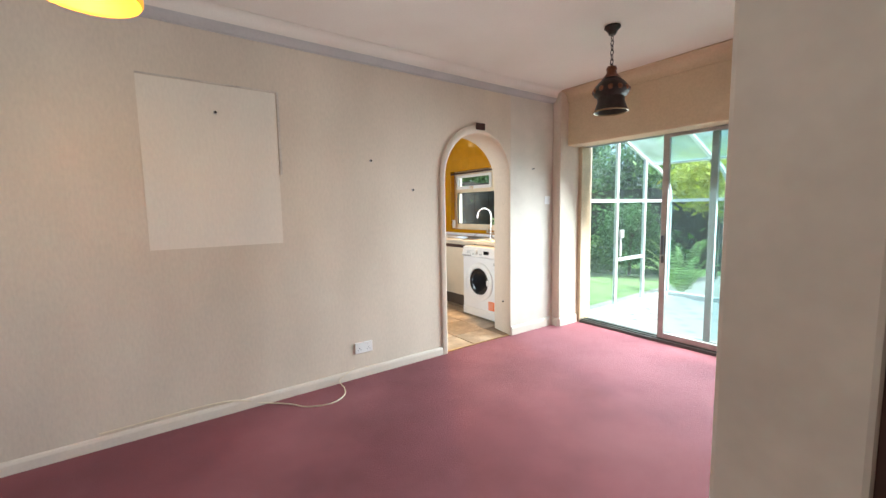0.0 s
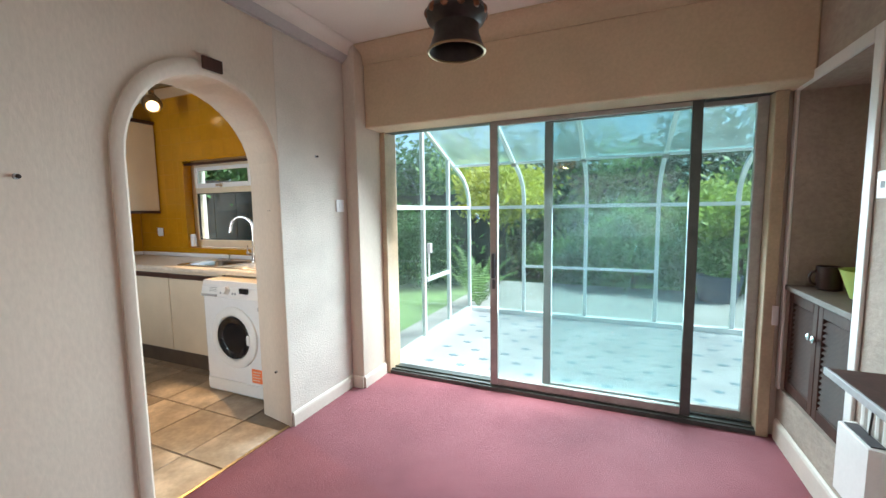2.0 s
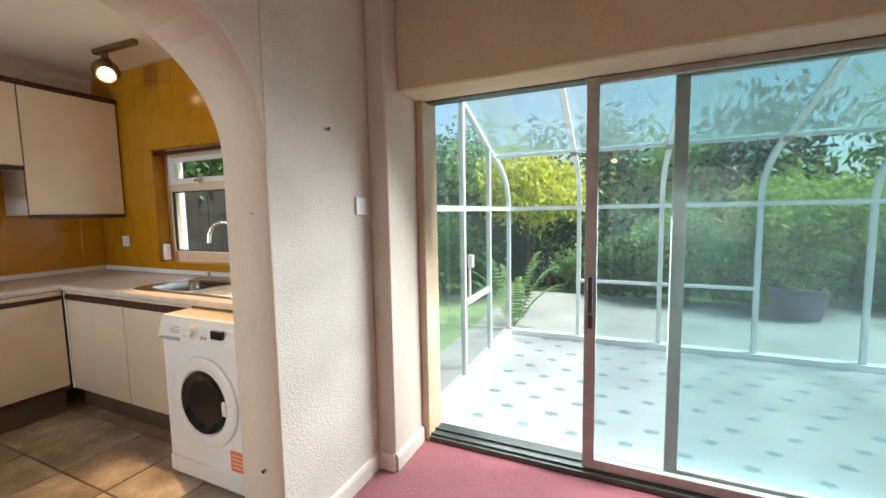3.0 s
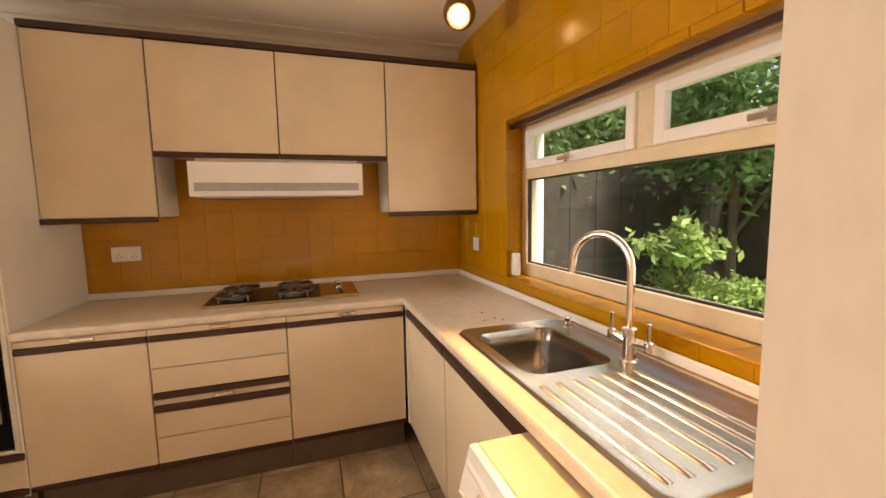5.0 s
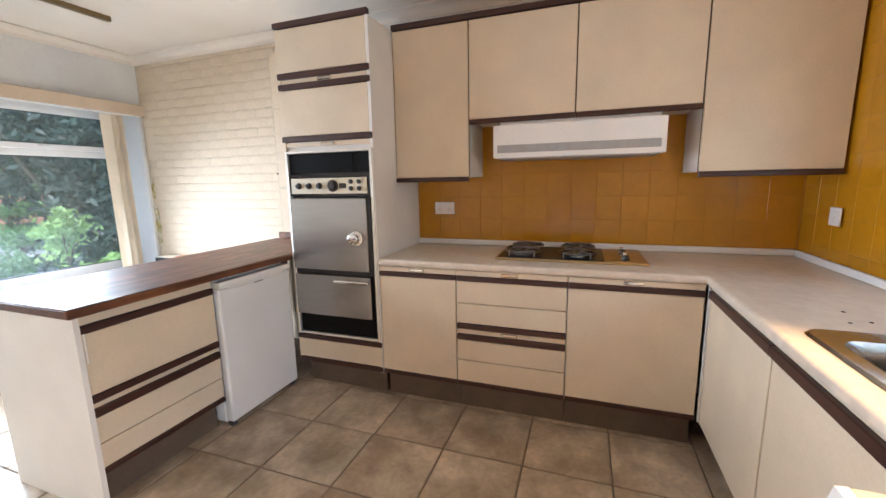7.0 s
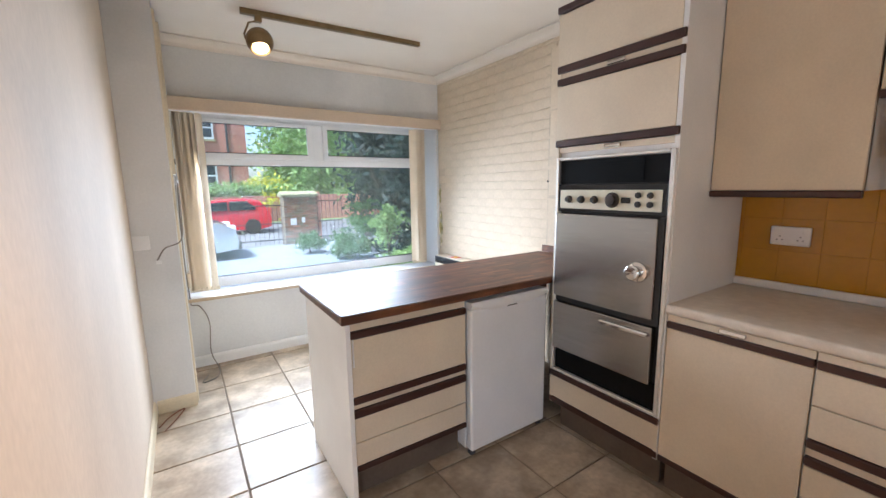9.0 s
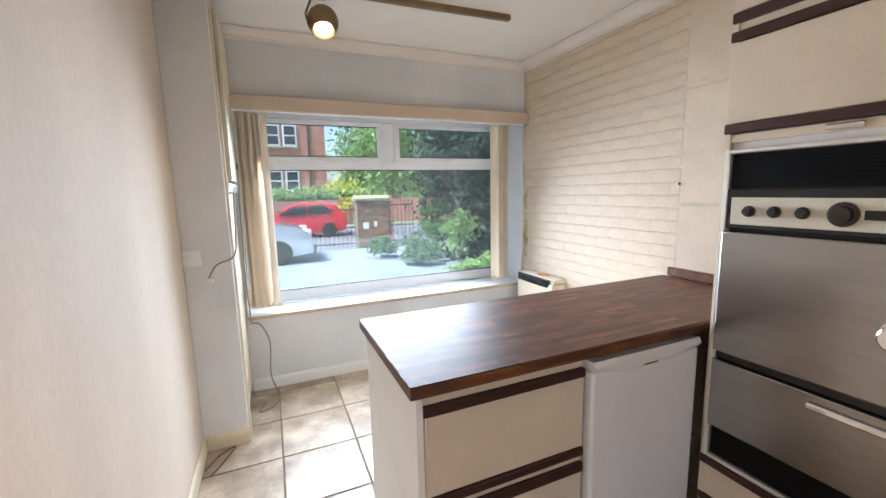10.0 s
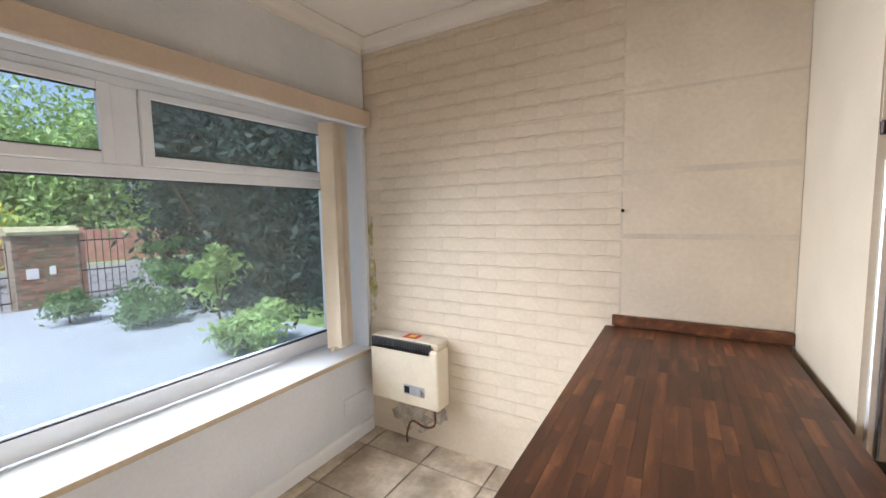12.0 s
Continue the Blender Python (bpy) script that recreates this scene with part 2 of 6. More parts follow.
BLINDCLOTH = material("cream_blind_cloth", (0.72, 0.60, 0.44), 0.8, vary=0.10, scale=4, fine=200, bump=0.15)
PELMET = material("tan_pelmet", (0.58, 0.46, 0.34), 0.6, vary=0.08, scale=3, bump=0.05)
COPPER = material("aged_copper", (0.22, 0.09, 0.05), 0.35, 0.8, vary=0.3, scale=14, bump=0.2)
DARKMETAL = material("dark_metal", (0.05, 0.04, 0.035), 0.4, 0.7, vary=0.2, scale=14, bump=0.1)
BRONZE = material("bronze_lamp_metal", (0.24, 0.17, 0.09), 0.35, 0.9, vary=0.15, scale=12, bump=0.05)
BULB = glow("lit_bulb", (1.0, 0.70, 0.36), 4)
AMBER = glow("lit_amber_shade", (1.0, 0.36, 0.02), 0.26)
CABLE = material("grey_cable", (0.25, 0.22, 0.19), 0.6, vary=0.1)
ORANGE = material("orange_sticker", (0.85, 0.20, 0.06), 0.5, vary=0.05)
PAPER = material("paper_leaflet", (0.72, 0.60, 0.50), 0.7, vary=0.1)
REDPRINT = material("red_print", (0.6, 0.07, 0.04), 0.6, vary=0.1)
YELLOWPRINT = material("yellow_print", (0.8, 0.6, 0.08), 0.6, vary=0.1)
LIME = material("lime_plastic", (0.52, 0.66, 0.16), 0.35, vary=0.06)
MOULD = material("damp_stain", (0.40, 0.34, 0.14), 0.9, vary=0.35, scale=20, bump=0.3, second=(0.62, 0.56, 0.44))
PAVING = material("garden_paving", (0.36, 0.33, 0.31), 0.85, vary=0.18, scale=1.5, fine=40, bump=0.3)
DRIVE = material("driveway", (0.25, 0.29, 0.335), 0.85, vary=0.12, scale=0.8, fine=40, bump=0.3)
GRASS = material("lawn_ground", (0.17, 0.27, 0.09), 0.95, vary=0.3, scale=2, fine=60, bump=0.6)
TARMAC = material("tarmac", (0.16, 0.16, 0.17), 0.9, vary=0.15, scale=1, fine=80, bump=0.4)
REDBRICK = material("red_brick", (0.56, 0.25, 0.19), 0.85, vary=0.2, scale=3, fine=30, bump=0.3, random_tint=0.25)
MOSSBRICK = material("weathered_brick", (0.34, 0.17, 0.11), 0.9, vary=0.3, scale=5, fine=30, bump=0.4, random_tint=0.3, second=(0.22, 0.20, 0.12))
STONE = material("mossy_stone", (0.34, 0.33, 0.20), 0.9, vary=0.25, scale=6, bump=0.4)
SLATE = material("roof_slate", (0.13, 0.13, 0.15), 0.7, vary=0.2, scale=4)
BARK = material("bark", (0.10, 0.075, 0.05), 0.95, vary=0.3, scale=8, bump=0.6)
IRON = material("black_iron", (0.04, 0.04, 0.045), 0.5, 0.4, vary=0.2)
CARRED = material("red_car_paint", (0.65, 0.012, 0.03), 0.25, vary=0.04, coat=0.8, bump=0.0)
CARSILVER = material("silver_car_paint", (0.52, 0.55, 0.60), 0.25, 0.5, vary=0.04, coat=0.8, bump=0.0)
CARGLASS = material("car_glass", (0.03, 0.04, 0.05), 0.08, vary=0.05, bump=0.0)
TYRE = material("tyre_rubber", (0.02, 0.02, 0.02), 0.8, vary=0.15)
ALLOY = material("alloy_wheel", (0.6, 0.6, 0.62), 0.3, 0.9, vary=0.05)
FENCE = material("weathered_dark_fence", (0.034, 0.032, 0.03), 0.9, vary=0.3, scale=4, bump=0.3)
PLANTER = material("blue_grey_planter", (0.06, 0.08, 0.13), 0.6, vary=0.15)
TERRACOTTA = material("brown_planter", (0.16, 0.09, 0.07), 0.8, vary=0.2)


def leafy(name, colour, vary=0.4):
    m = material(name, colour, 0.55, vary=vary, scale=1.3, fine=9, bump=0.0)
    n, l = m.node_tree.nodes, m.node_tree.links
    p = n["Principled BSDF"]
    tl, mx = n.new("ShaderNodeBsdfTranslucent"), n.new("ShaderNodeMixShader")
    mx.inputs[0].default_value = 0.4
    l.new(p.inputs["Base Color"].links[0].from_socket, tl.inputs["Color"])
    l.new(p.outputs[0], mx.inputs[1])
    l.new(tl.outputs[0], mx.inputs[2])
    l.new(mx.outputs[0], n["Material Output"].inputs["Surface"])
    return m


LEAFDARK = leafy("dark_green_leaves", (0.045, 0.10, 0.045))
LEAFMID = leafy("mid_green_leaves", (0.10, 0.21, 0.07))
LEAFLIGHT = leafy("light_green_leaves", (0.27, 0.42, 0.14))
LEAFLIME = leafy("lime_green_leaves", (0.42, 0.52, 0.12))
LEAFYELLOW = leafy("yellow_green_leaves", (0.60, 0.60, 0.07))
CONIFER = leafy("conifer_needles", (0.025, 0.055, 0.045))

# ---- building helpers ----
ORIGIN = {}


def thing(name, at, label, category, group="", kind=""):
    ob = new(name)
    ob.location = at
    ob.empty_display_size = 0.1
    ORIGIN[ob] = Vector(at)
    return tagged(ob, label, category, group, kind)


def link(name, bm, mat, smooth=False, at=(0, 0, 0)):
    bmesh.ops.recalc_face_normals(bm, faces=bm.faces)
    me = bpy.data.meshes.new(name)
    if any(at):
        bmesh.ops.translate(bm, verts=bm.verts, vec=-Vector(at))
    bm.to_mesh(me)
    bm.free()
    me.materials.append(mat)
    if smooth:
        for poly in me.polygons:
            poly.use_smooth = True
        me.set_sharp_from_angle(angle=radians(40))
    ob = new(name, me)
    return ob


def part(name, bm, mat, parent, label="", smooth=False):
    """One mesh, given in world metres, as a part of a thing or of a part."""
    ob = link(name, bm, mat, smooth, ORIGIN[parent])
    ob.parent = parent
    ORIGIN[ob] = ORIGIN[parent]
    return tagged(ob, label)


def structure(name, bm, mat, label, category, smooth=False):
    ob = link(name, bm, mat, smooth)
    ORIGIN[ob] = Vector((0, 0, 0))
    return tagged(ob, label, category, kind="structure")


def single(name, bm, mat, at, label, category, smooth=False, group=""):
    ob = link(name, bm, mat, smooth, at)
    ob.location = at
    ORIGIN[ob] = Vector(at)
    return tagged(ob, label, category, group)


def box(bm, x0, x1, y0, y1, z0, z1, bevel=0.0, seg=1):
    x0, x1, y0, y1, z0, z1 = min(x0, x1), max(x0, x1), min(y0, y1), max(y0, y1), min(z0, z1), max(z0, z1)
    vs = [bm.verts.new((x, y, z)) for x in (x0, x1) for y in (y0, y1) for z in (z0, z1)]
    fs = [bm.faces.new([vs[i] for i in q]) for q in ((0, 1, 3, 2), (4, 6, 7, 5), (0, 4, 5, 1), (2, 3, 7, 6), (0, 2, 6, 4), (1, 5, 7, 3))]
    if bevel:
        bmesh.ops.bevel(bm, geom=list({e for f in fs for e in f.edges}), offset=bevel, segments=seg, affect="EDGES", profile=0.5)
    return bm


def boxes(*rows, bevel=0.0, seg=1):
    bm = bmesh.new()
    for r in rows:
        box(bm, *r, bevel=bevel, seg=seg)
    return bm


def sweep(bm, rings, close=True, caps=True):
    """Joins rings of points, each with the same number, into a skin."""
    rows = [[bm.verts.new(p) for p in ring] for ring in rings]
    n = len(rows[0])
    for a, b in zip(rows, rows[1:]):
        for i in range(n if close else n - 1):
            j = (i + 1) % n
            bm.faces.new((a[i], a[j], b[j], b[i]))
    if caps and close:
        bm.faces.new(rows[0][::-1])
        bm.faces.new(rows[-1])
    return bm


def ring(c, u, v, r, seg, r2=None):
    c, u, v = Vector(c), Vector(u), Vector(v)
    return [c + u * (r * math.cos(a)) + v * ((r2 or r) * math.sin(a)) for a in (2 * math.pi * k / seg for k in range(seg))]


def across(axis):
    axis = Vector(axis).normalized()
    u = axis.cross((0, 0, 1) if abs(axis.z) < 0.9 else (1, 0, 0)).normalized()
    return u, axis.cross(u)


def lathe(bm, base, axis, profile, seg=24):
    """Turns a profile of (radius, height) round an axis through base."""
    axis = Vector(axis).normalized()
    u, v = across(axis)
    return sweep(bm, [ring(Vector(base) + axis * h, u, v, max(r, 0.0004), seg) for r, h in profile])


def rod(bm, a, b, r, seg=10, r2=None):
    a, b = Vector(a), Vector(b)
    return lathe(bm, a, b - a, [(r, 0), (r2 if r2 is not None else r, (b - a).length)], seg)


def tube(bm, points, r, seg=8):
    pts = [Vector(p) for p in points]
    u, v = across(pts[1] - pts[0])
    rings = []
    for i, p in enumerate(pts):
        d = (pts[min(i + 1, len(pts) - 1)] - pts[max(i - 1, 0)]).normalized()
        u = (u - d * u.dot(d)).normalized()
        rings.append(ring(p, u, d.cross(u), r, seg))
    return sweep(bm, rings)


def curve_points(controls, n=24):
    """A smooth line through the control points."""
    c = [Vector(p) for p in controls]
    c = [c[0] * 2 - c[1], *c, c[-1] * 2 - c[-2]]
    out = []
    for i in range(1, len(c) - 2):
        for k in range(n):
            t = k / n
            a, b, d, e = c[i - 1], c[i], c[i + 1], c[i + 2]
            out.append(0.5 * ((2 * b) + (d - a) * t + (2 * a - 5 * b + 4 * d - e) * t * t + (3 * b - a - 3 * d + e) * t ** 3))
    return out + [c[-2]]


def prism(bm, outline, axis, a, b, bevel=0.0):
    """Extrudes a flat outline along an axis (0, 1, 2) from a to b; the outline gives the other two coordinates in order."""
    def place(p, s):
        q = list(p)
        q.insert(axis, s)
        return q
    lo, hi = [bm.verts.new(place(p, a)) for p in outline], [bm.verts.new(place(p, b)) for p in outline]
    n = len(outline)
    fs = [bm.faces.new(lo), bm.faces.new(hi)]
    for i in range(n):
        j = (i + 1) % n
        fs.append(bm.faces.new((lo[i], lo[j], hi[j], hi[i])))
    if bevel:
        bmesh.ops.bevel(bm, geom=list({e for f in fs[:2] for e in f.edges}), offset=bevel, segments=2, affect="EDGES", profile=0.5)
    return bm


def pieces(name, parent, mesh, places):
    """Alike pieces, each an object of its own on one shared mesh, under a piece of the setting or a part."""
    for p in places:
        ob = new(name, mesh)
        ob.parent = parent
        ob.location = Vector(p) - ORIGIN[parent]


def piece_mesh(name, bm, mat):
    bmesh.ops.recalc_face_normals(bm, faces=bm.faces)
    me = bpy.data.meshes.new(name)
    bm.to_mesh(me)
    bm.free()
    me.materials.append(mat)
    return me


# ---- plan, metres: x = 0 is the dining side of the arch wall, y = 0 the patio door ----
CEIL = 2.5
ARCH_L, ARCH_R, SPRING, APEX, WALL_BACK, SPLAY = -1.80, -0.995, 1.56, 1.99, -0.29, 0.055
HOB_WALL, SINK_WALL, FRONT_WALL, KITCHEN_R = -2.94, -0.085, -5.15, -0.34
RIGHT, BEAM = 2.70, -0.245

# ---- large structure ----
def arch_outline(y0, y1, spring, apex, n=20):
    c, ry, rz = (y0 + y1) / 2, (y1 - y0) / 2, apex - spring
    return [(c - ry * math.cos(a), spring + rz * math.sin(a)) for a in (math.pi * k / n for k in range(n + 1))]


bm = bmesh.new()
opening = [(ARCH_L, 0), *arch_outline(ARCH_L, ARCH_R, SPRING, APEX), (ARCH_R, 0)]
prism(bm, [(-2.0, 0), *opening, (-0.8, 0), (-0.8, CEIL), (-2.0, CEIL)], 0, WALL_BACK, 0)
mid = (ARCH_L + ARCH_R) / 2
for v in bm.verts:
    if v.co.x < -0.2 and mid < v.co.y < ARCH_R + 0.01:
        v.co.y += SPLAY * (v.co.y - mid) / (ARCH_R - mid)
box(bm, WALL_BACK, 0, -0.8, 0.2, 0, CEIL)
box(bm, KITCHEN_R, 0, -6.3, -2.0, 0, CEIL)
structure("wall_arch", bm, PLASTER, "cream plastered wall with an arched opening", "wall")
# raised plaster band round the arch
bm = bmesh.new()
band = [(ARCH_L - 0.055, 0), *arch_outline(ARCH_L - 0.055, ARCH_R + 0.004, SPRING, APEX + 0.06), (ARCH_R + 0.004, 0)]
inner = [(ARCH_L + 0.003, 0), *arch_outline(ARCH_L + 0.003, ARCH_R - 0.002, SPRING, APEX - 0.003), (ARCH_R - 0.002, 0)]
swell = [min(1.0, math.hypot(p[0] - q[0], p[1] - q[1]) / 0.05) for p, q in zip(band, inner)]
rows = [[(0.0, *p) for p in band], [(0.014 * s, *p) for p, s in zip(band, swell)], [(0.022 * s, (p[0] * 3 + q[0]) / 4, (p[1] * 3 + q[1]) / 4) for p, q, s in zip(band, inner, swell)],
        [(0.022 * s, (p[0] + q[0] * 3) / 4, (p[1] + q[1] * 3) / 4) for p, q, s in zip(band, inner, swell)], [(0.008 * s, *q) for q, s in zip(inner, swell)], [(-0.02, *q) for q in inner]]
sweep(bm, [[r[i] for r in rows] for i in range(len(band))], close=False)
structure("trim_arch", bm, PLASTER, "raised rounded plaster band round the arch", "trim", True)
bm = boxes((0.0005, 0.0020, -0.99, -0.36, 0.09, 2.40))
structure("wall_stipple", bm, STIPPLE, "heavily stippled plaster panel beside the arch", "wall")

# patio side: pier, beam, right wall with alcove, nib
structure("pier_left", boxes((0.0, 0.105, -0.36, 0.0, 0, CEIL), bevel=0.006), PLASTER, "narrow plastered pier beside the patio door", "pier")
structure("beam", boxes((0.105, RIGHT, BEAM, 0.0, 1.945, CEIL), bevel=0.008), TAN, "deep tan painted beam above the patio door", "beam")
structure("wall_patio", boxes((0.001, 0.104, 0.001, 0.2, 0, CEIL), (0.105, 2.68, 0.0, 0.2, 2.03, CEIL), (2.66, 3.9, 0.0, 0.2, 0, CEIL)), PLASTER, "plastered wall round the patio door", "wall")
HATCH0, HATCH1 = -0.74, -0.06
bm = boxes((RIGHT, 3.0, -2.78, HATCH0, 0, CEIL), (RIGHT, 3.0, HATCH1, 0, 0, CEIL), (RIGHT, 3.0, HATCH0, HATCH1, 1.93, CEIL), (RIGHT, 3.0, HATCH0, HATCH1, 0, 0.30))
structure("wall_right", bm, GRUBBYDIM, "grubby stippled plaster wall with a recess, its dimness in the colour", "wall")
structure("wall_recess", boxes((3.25, 3.3, HATCH0 - 0.05, HATCH1 + 0.05, 0, 2.0), (3.0, 3.25, HATCH1, HATCH1 + 0.05, 0, 2.0), (3.0, 3.25, HATCH0 - 0.05, HATCH0, 0, 2.0), (3.0, 3.25, HATCH0, HATCH1, 1.93, 2.0)),
          TAN, "tan painted back of the recess", "wall")
structure("wall_nib", boxes((2.50, 2.745, -2.90, -2.78, 0, CEIL), bevel=0.012, seg=2), NIBPAINT, "stub of a worn painted dividing wall", "wall")
# plain box, one dark wood colour all over
structure("wall_divider", boxes((2.745, 4.3, -2.88, -2.78, 0, CEIL)), DARKWOOD, "plain dividing wall in a dark wood colour", "wall")
# lounge walls close the place behind the walker
bm = boxes((4.2, 4.3, -6.3, -2.88, 0, CEIL), (-0.34, 0.9, -6.3, -6.2, 0, CEIL), (3.1, 4.2, -6.3, -6.2, 0, CEIL), (0.9, 3.1, -6.3, -6.2, 0, 0.75), (0.9, 3.1, -6.3, -6.2, 2.05, CEIL))
structure("wall_lounge", bm, PLASTER, "plain cream walls of the front lounge", "wall")

# kitchen walls
WL, WR, WB, WT = -2.27, -0.45, 0.99, 1.86
# white colour supplies the pale reflection strip at the pane's left edge
structure("wall_outer_leaf", boxes((-3.2, WL, 0.122, 0.2, 0, CEIL), (WR, WALL_BACK, 0.122, 0.2, 0, CEIL), (WL, WR, 0.122, 0.2, 0, WB - 0.012), (WL, WR, 0.122, 0.2, WT + 0.012, CEIL)), WHITEWALL, "outer wall round the sink window, white for a pane reflection", "wall")
bm = boxes((-3.2, WL, SINK_WALL, 0.121, 0, CEIL), (WR, WALL_BACK, SINK_WALL, 0.121, 0, CEIL), (WL, WR, SINK_WALL, 0.121, 0, WB - 0.012), (WL, WR, SINK_WALL, 0.121, WT + 0.012, CEIL))
structure("wall_sink", bm, MUSTARDGROUT, "mustard grouted wall behind the sink", "wall")
structure("wall_hob", boxes((-3.2, HOB_WALL, -3.0, SINK_WALL, 0, CEIL)), WHITEWALL, "painted wall behind the kitchen units", "wall")
brick_wall = structure("wall_brick", boxes((-3.2, HOB_WALL - 0.006, -5.4, -3.0, 0, CEIL)), BRICKPAINT, "cream painted brick wall", "wall")
FL, FR, FB, FT = -2.91, -0.585, 0.545, 2.09
bm = boxes((HOB_WALL, FL, -5.52, FRONT_WALL, 0, CEIL), (FR, -0.34, -5.52, FRONT_WALL, 0, CEIL), (FL, FR, -5.52, FRONT_WALL, 0, FB), (FL, FR, -5.52, FRONT_WALL, FT, CEIL))
structure("wall_front", bm, GREYWALL, "grey-white painted wall round the front window", "wall")
structure("wall_boxing", boxes((-0.572, KITCHEN_R, -4.535, -4.50, 0.0, CEIL), bevel=0.004), GREYWALL, "grey painted wall stub beside the cupboard", "wall")

# floors and ceilings
structure("floor_carpet", boxes((-0.02, 4.3, -6.3, 0.02, -0.12, 0.0)), CARPET, "worn dusty red carpet", "floor")
floor_kitchen = structure("floor_kitchen", boxes((-3.0, -0.02, -5.3, -0.05, -0.12, -0.008)), GROUT, "grouted bed of the kitchen tiles", "floor")
structure("trim_threshold", boxes((-0.03, -0.012, ARCH_L, ARCH_R, -0.008, 0.004)), BRASSY, "thin metal carpet bar in the archway", "trim")
structure("ceiling_dining", boxes((0, 4.3, -6.3, 0.0, CEIL, 2.62)), CEILING, "off-white painted ceiling", "ceiling")
structure("ceiling_kitchen", boxes((-3.2, 0.0, -5.52, 0.2, CEIL, 2.62)), CEILING, "off-white painted kitchen ceiling", "ceiling")


def coving(bm, a, b, inward, drop=0.09, out=0.11):
    """A cove between wall and ceiling from a to b; inward points from the wall into the room."""
    a, b, w = Vector((*a, 0)), Vector((*b, 0)), Vector((*inward, 0))
    prof = [(0.0, CEIL - 0.002)] + [(0.0, CEIL - drop - 0.02), (0.012, CEIL - drop - 0.02), (0.012, CEIL - drop)]
    prof += [(0.012 + (out - 0.012) * (1 - math.cos(t)), CEIL - drop + (drop - 0.012) * math.sin(t)) for t in (math.pi / 2 * k / 6 for k in range(1, 7))]
    prof += [(out + 0.01, CEIL - 0.012), (out + 0.01, CEIL - 0.002)]
    sweep(bm, [[p + w * o + Vector((0, 0, z)) for o, z in prof] for p in (a, b)])
    return bm


# one cove in two colours: lit upper part off-white, shaded lower band grey
bm = bmesh.new()
sweep(bm, [[(0.0, y, CEIL - 0.002), (0.0, y, 2.433)] + [(0.056 + 0.064 * (1 - math.cos(a)), y, 2.433 + 0.063 * math.sin(a)) for a in (math.pi / 2 * k / 6 for k in range(7))] + [(0.12, y, CEIL - 0.002)] for y in (-6.2, -0.36)])
structure("trim_cove_left", bm, CEILING, "off-white cove between the coving band and ceiling", "coving", True)
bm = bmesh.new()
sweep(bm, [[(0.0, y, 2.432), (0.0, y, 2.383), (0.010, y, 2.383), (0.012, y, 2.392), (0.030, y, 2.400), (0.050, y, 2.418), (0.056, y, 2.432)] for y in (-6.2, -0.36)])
structure("trim_coving_left", bm, COVINGSHADE, "lower coving along the dining wall, its shade coloured grey", "coving", True)
bm = bmesh.new()
coving(bm, (0.107, BEAM), (RIGHT, BEAM), (0, -1))
structure("trim_coving_beam", bm, TAN, "tan coving along the beam", "coving", True)
bm = bmesh.new()
coving(bm, (RIGHT, -0.27), (RIGHT, -2.78), (-1, 0))
structure("trim_coving_right", bm, TAN, "tan coving along the stippled wall", "coving", True)
bm = bmesh.new()
coving(bm, (HOB_WALL, -5.15), (HOB_WALL, -0.085), (1, 0), 0.04, 0.09)
coving(bm, (HOB_WALL + 0.02, FRONT_WALL), (KITCHEN_R - 0.24, FRONT_WALL), (0, 1), 0.04, 0.09)
structure("trim_coving_kitchen", bm, CEILING, "off-white coving round the kitchen ceiling", "coving", True)


def skirting(bm, a, b, inward, h=0.09, d=0.016):
    a, b, w = Vector((*a, 0)), Vector((*b, 0)), Vector((*inward, 0))
    prof = [(0, 0), (d, 0), (d, h - 0.02), (d * 0.7, h - 0.006), (d * 0.3, h), (0, h)]
    sweep(bm, [[p + w * o + Vector((0, 0, z)) for o, z in prof] for p in (a, b)])


bm = bmesh.new()
skirting(bm, (0.001, -6.2), (0.001, ARCH_L - 0.055), (1, 0), 0.07)
skirting(bm, (0.001, ARCH_R + 0.01), (0.001, -0.36), (1, 0))
skirting(bm, (0.018, -0.361), (0.105, -0.361), (0, -1))
skirting(bm, (0.106, -0.36), (0.106, -0.06), (1, 0))
skirting(bm, (RIGHT - 0.001, -2.78), (RIGHT - 0.001, -0.04), (-1, 0), 0.12)
structure("baseboard_dining", bm, SKIRTPAINT, "cream painted skirting board", "skirting board")
bm = bmesh.new()
skirting(bm, (HOB_WALL + 0.02, FRONT_WALL + 0.001), (-0.575, FRONT_WALL + 0.001), (0, 1), 0.085)
structure("baseboard_front", bm, GLOSSWHITE, "white painted skirting board under the front window", "skirting board")
bm = bmesh.new()
skirting(bm, (KITCHEN_R - 0.001, -4.5), (KITCHEN_R - 0.001, -2.0), (-1, 0), 0.085)
skirting(bm, (-0.577, -4.499), (-0.36, -4.499), (0, 1), 0.085)
structure("baseboard_kitchen", bm, CREAMWOOD, "cream painted kitchen skirting board", "skirting board")

# ---- patio door ----
door = thing("door_patio", (1.36, 0.0, 0.0), "half-open aluminium sliding patio door in a wooden frame", "sliding door", kind="structure")
for x0, x1 in ((0.105, 0.15), (2.60, 2.66)):
    part("frame_post", boxes((x0, x1, -0.05, 0.12, 0.0, 2.03), bevel=0.004), FRAMEWOOD, door, "tan painted wooden frame")
part("frame_head", boxes((0.15, 2.60, -0.05, 0.12, 1.965, 2.03), bevel=0.004), FRAMEWOOD, door, "tan painted wooden frame")
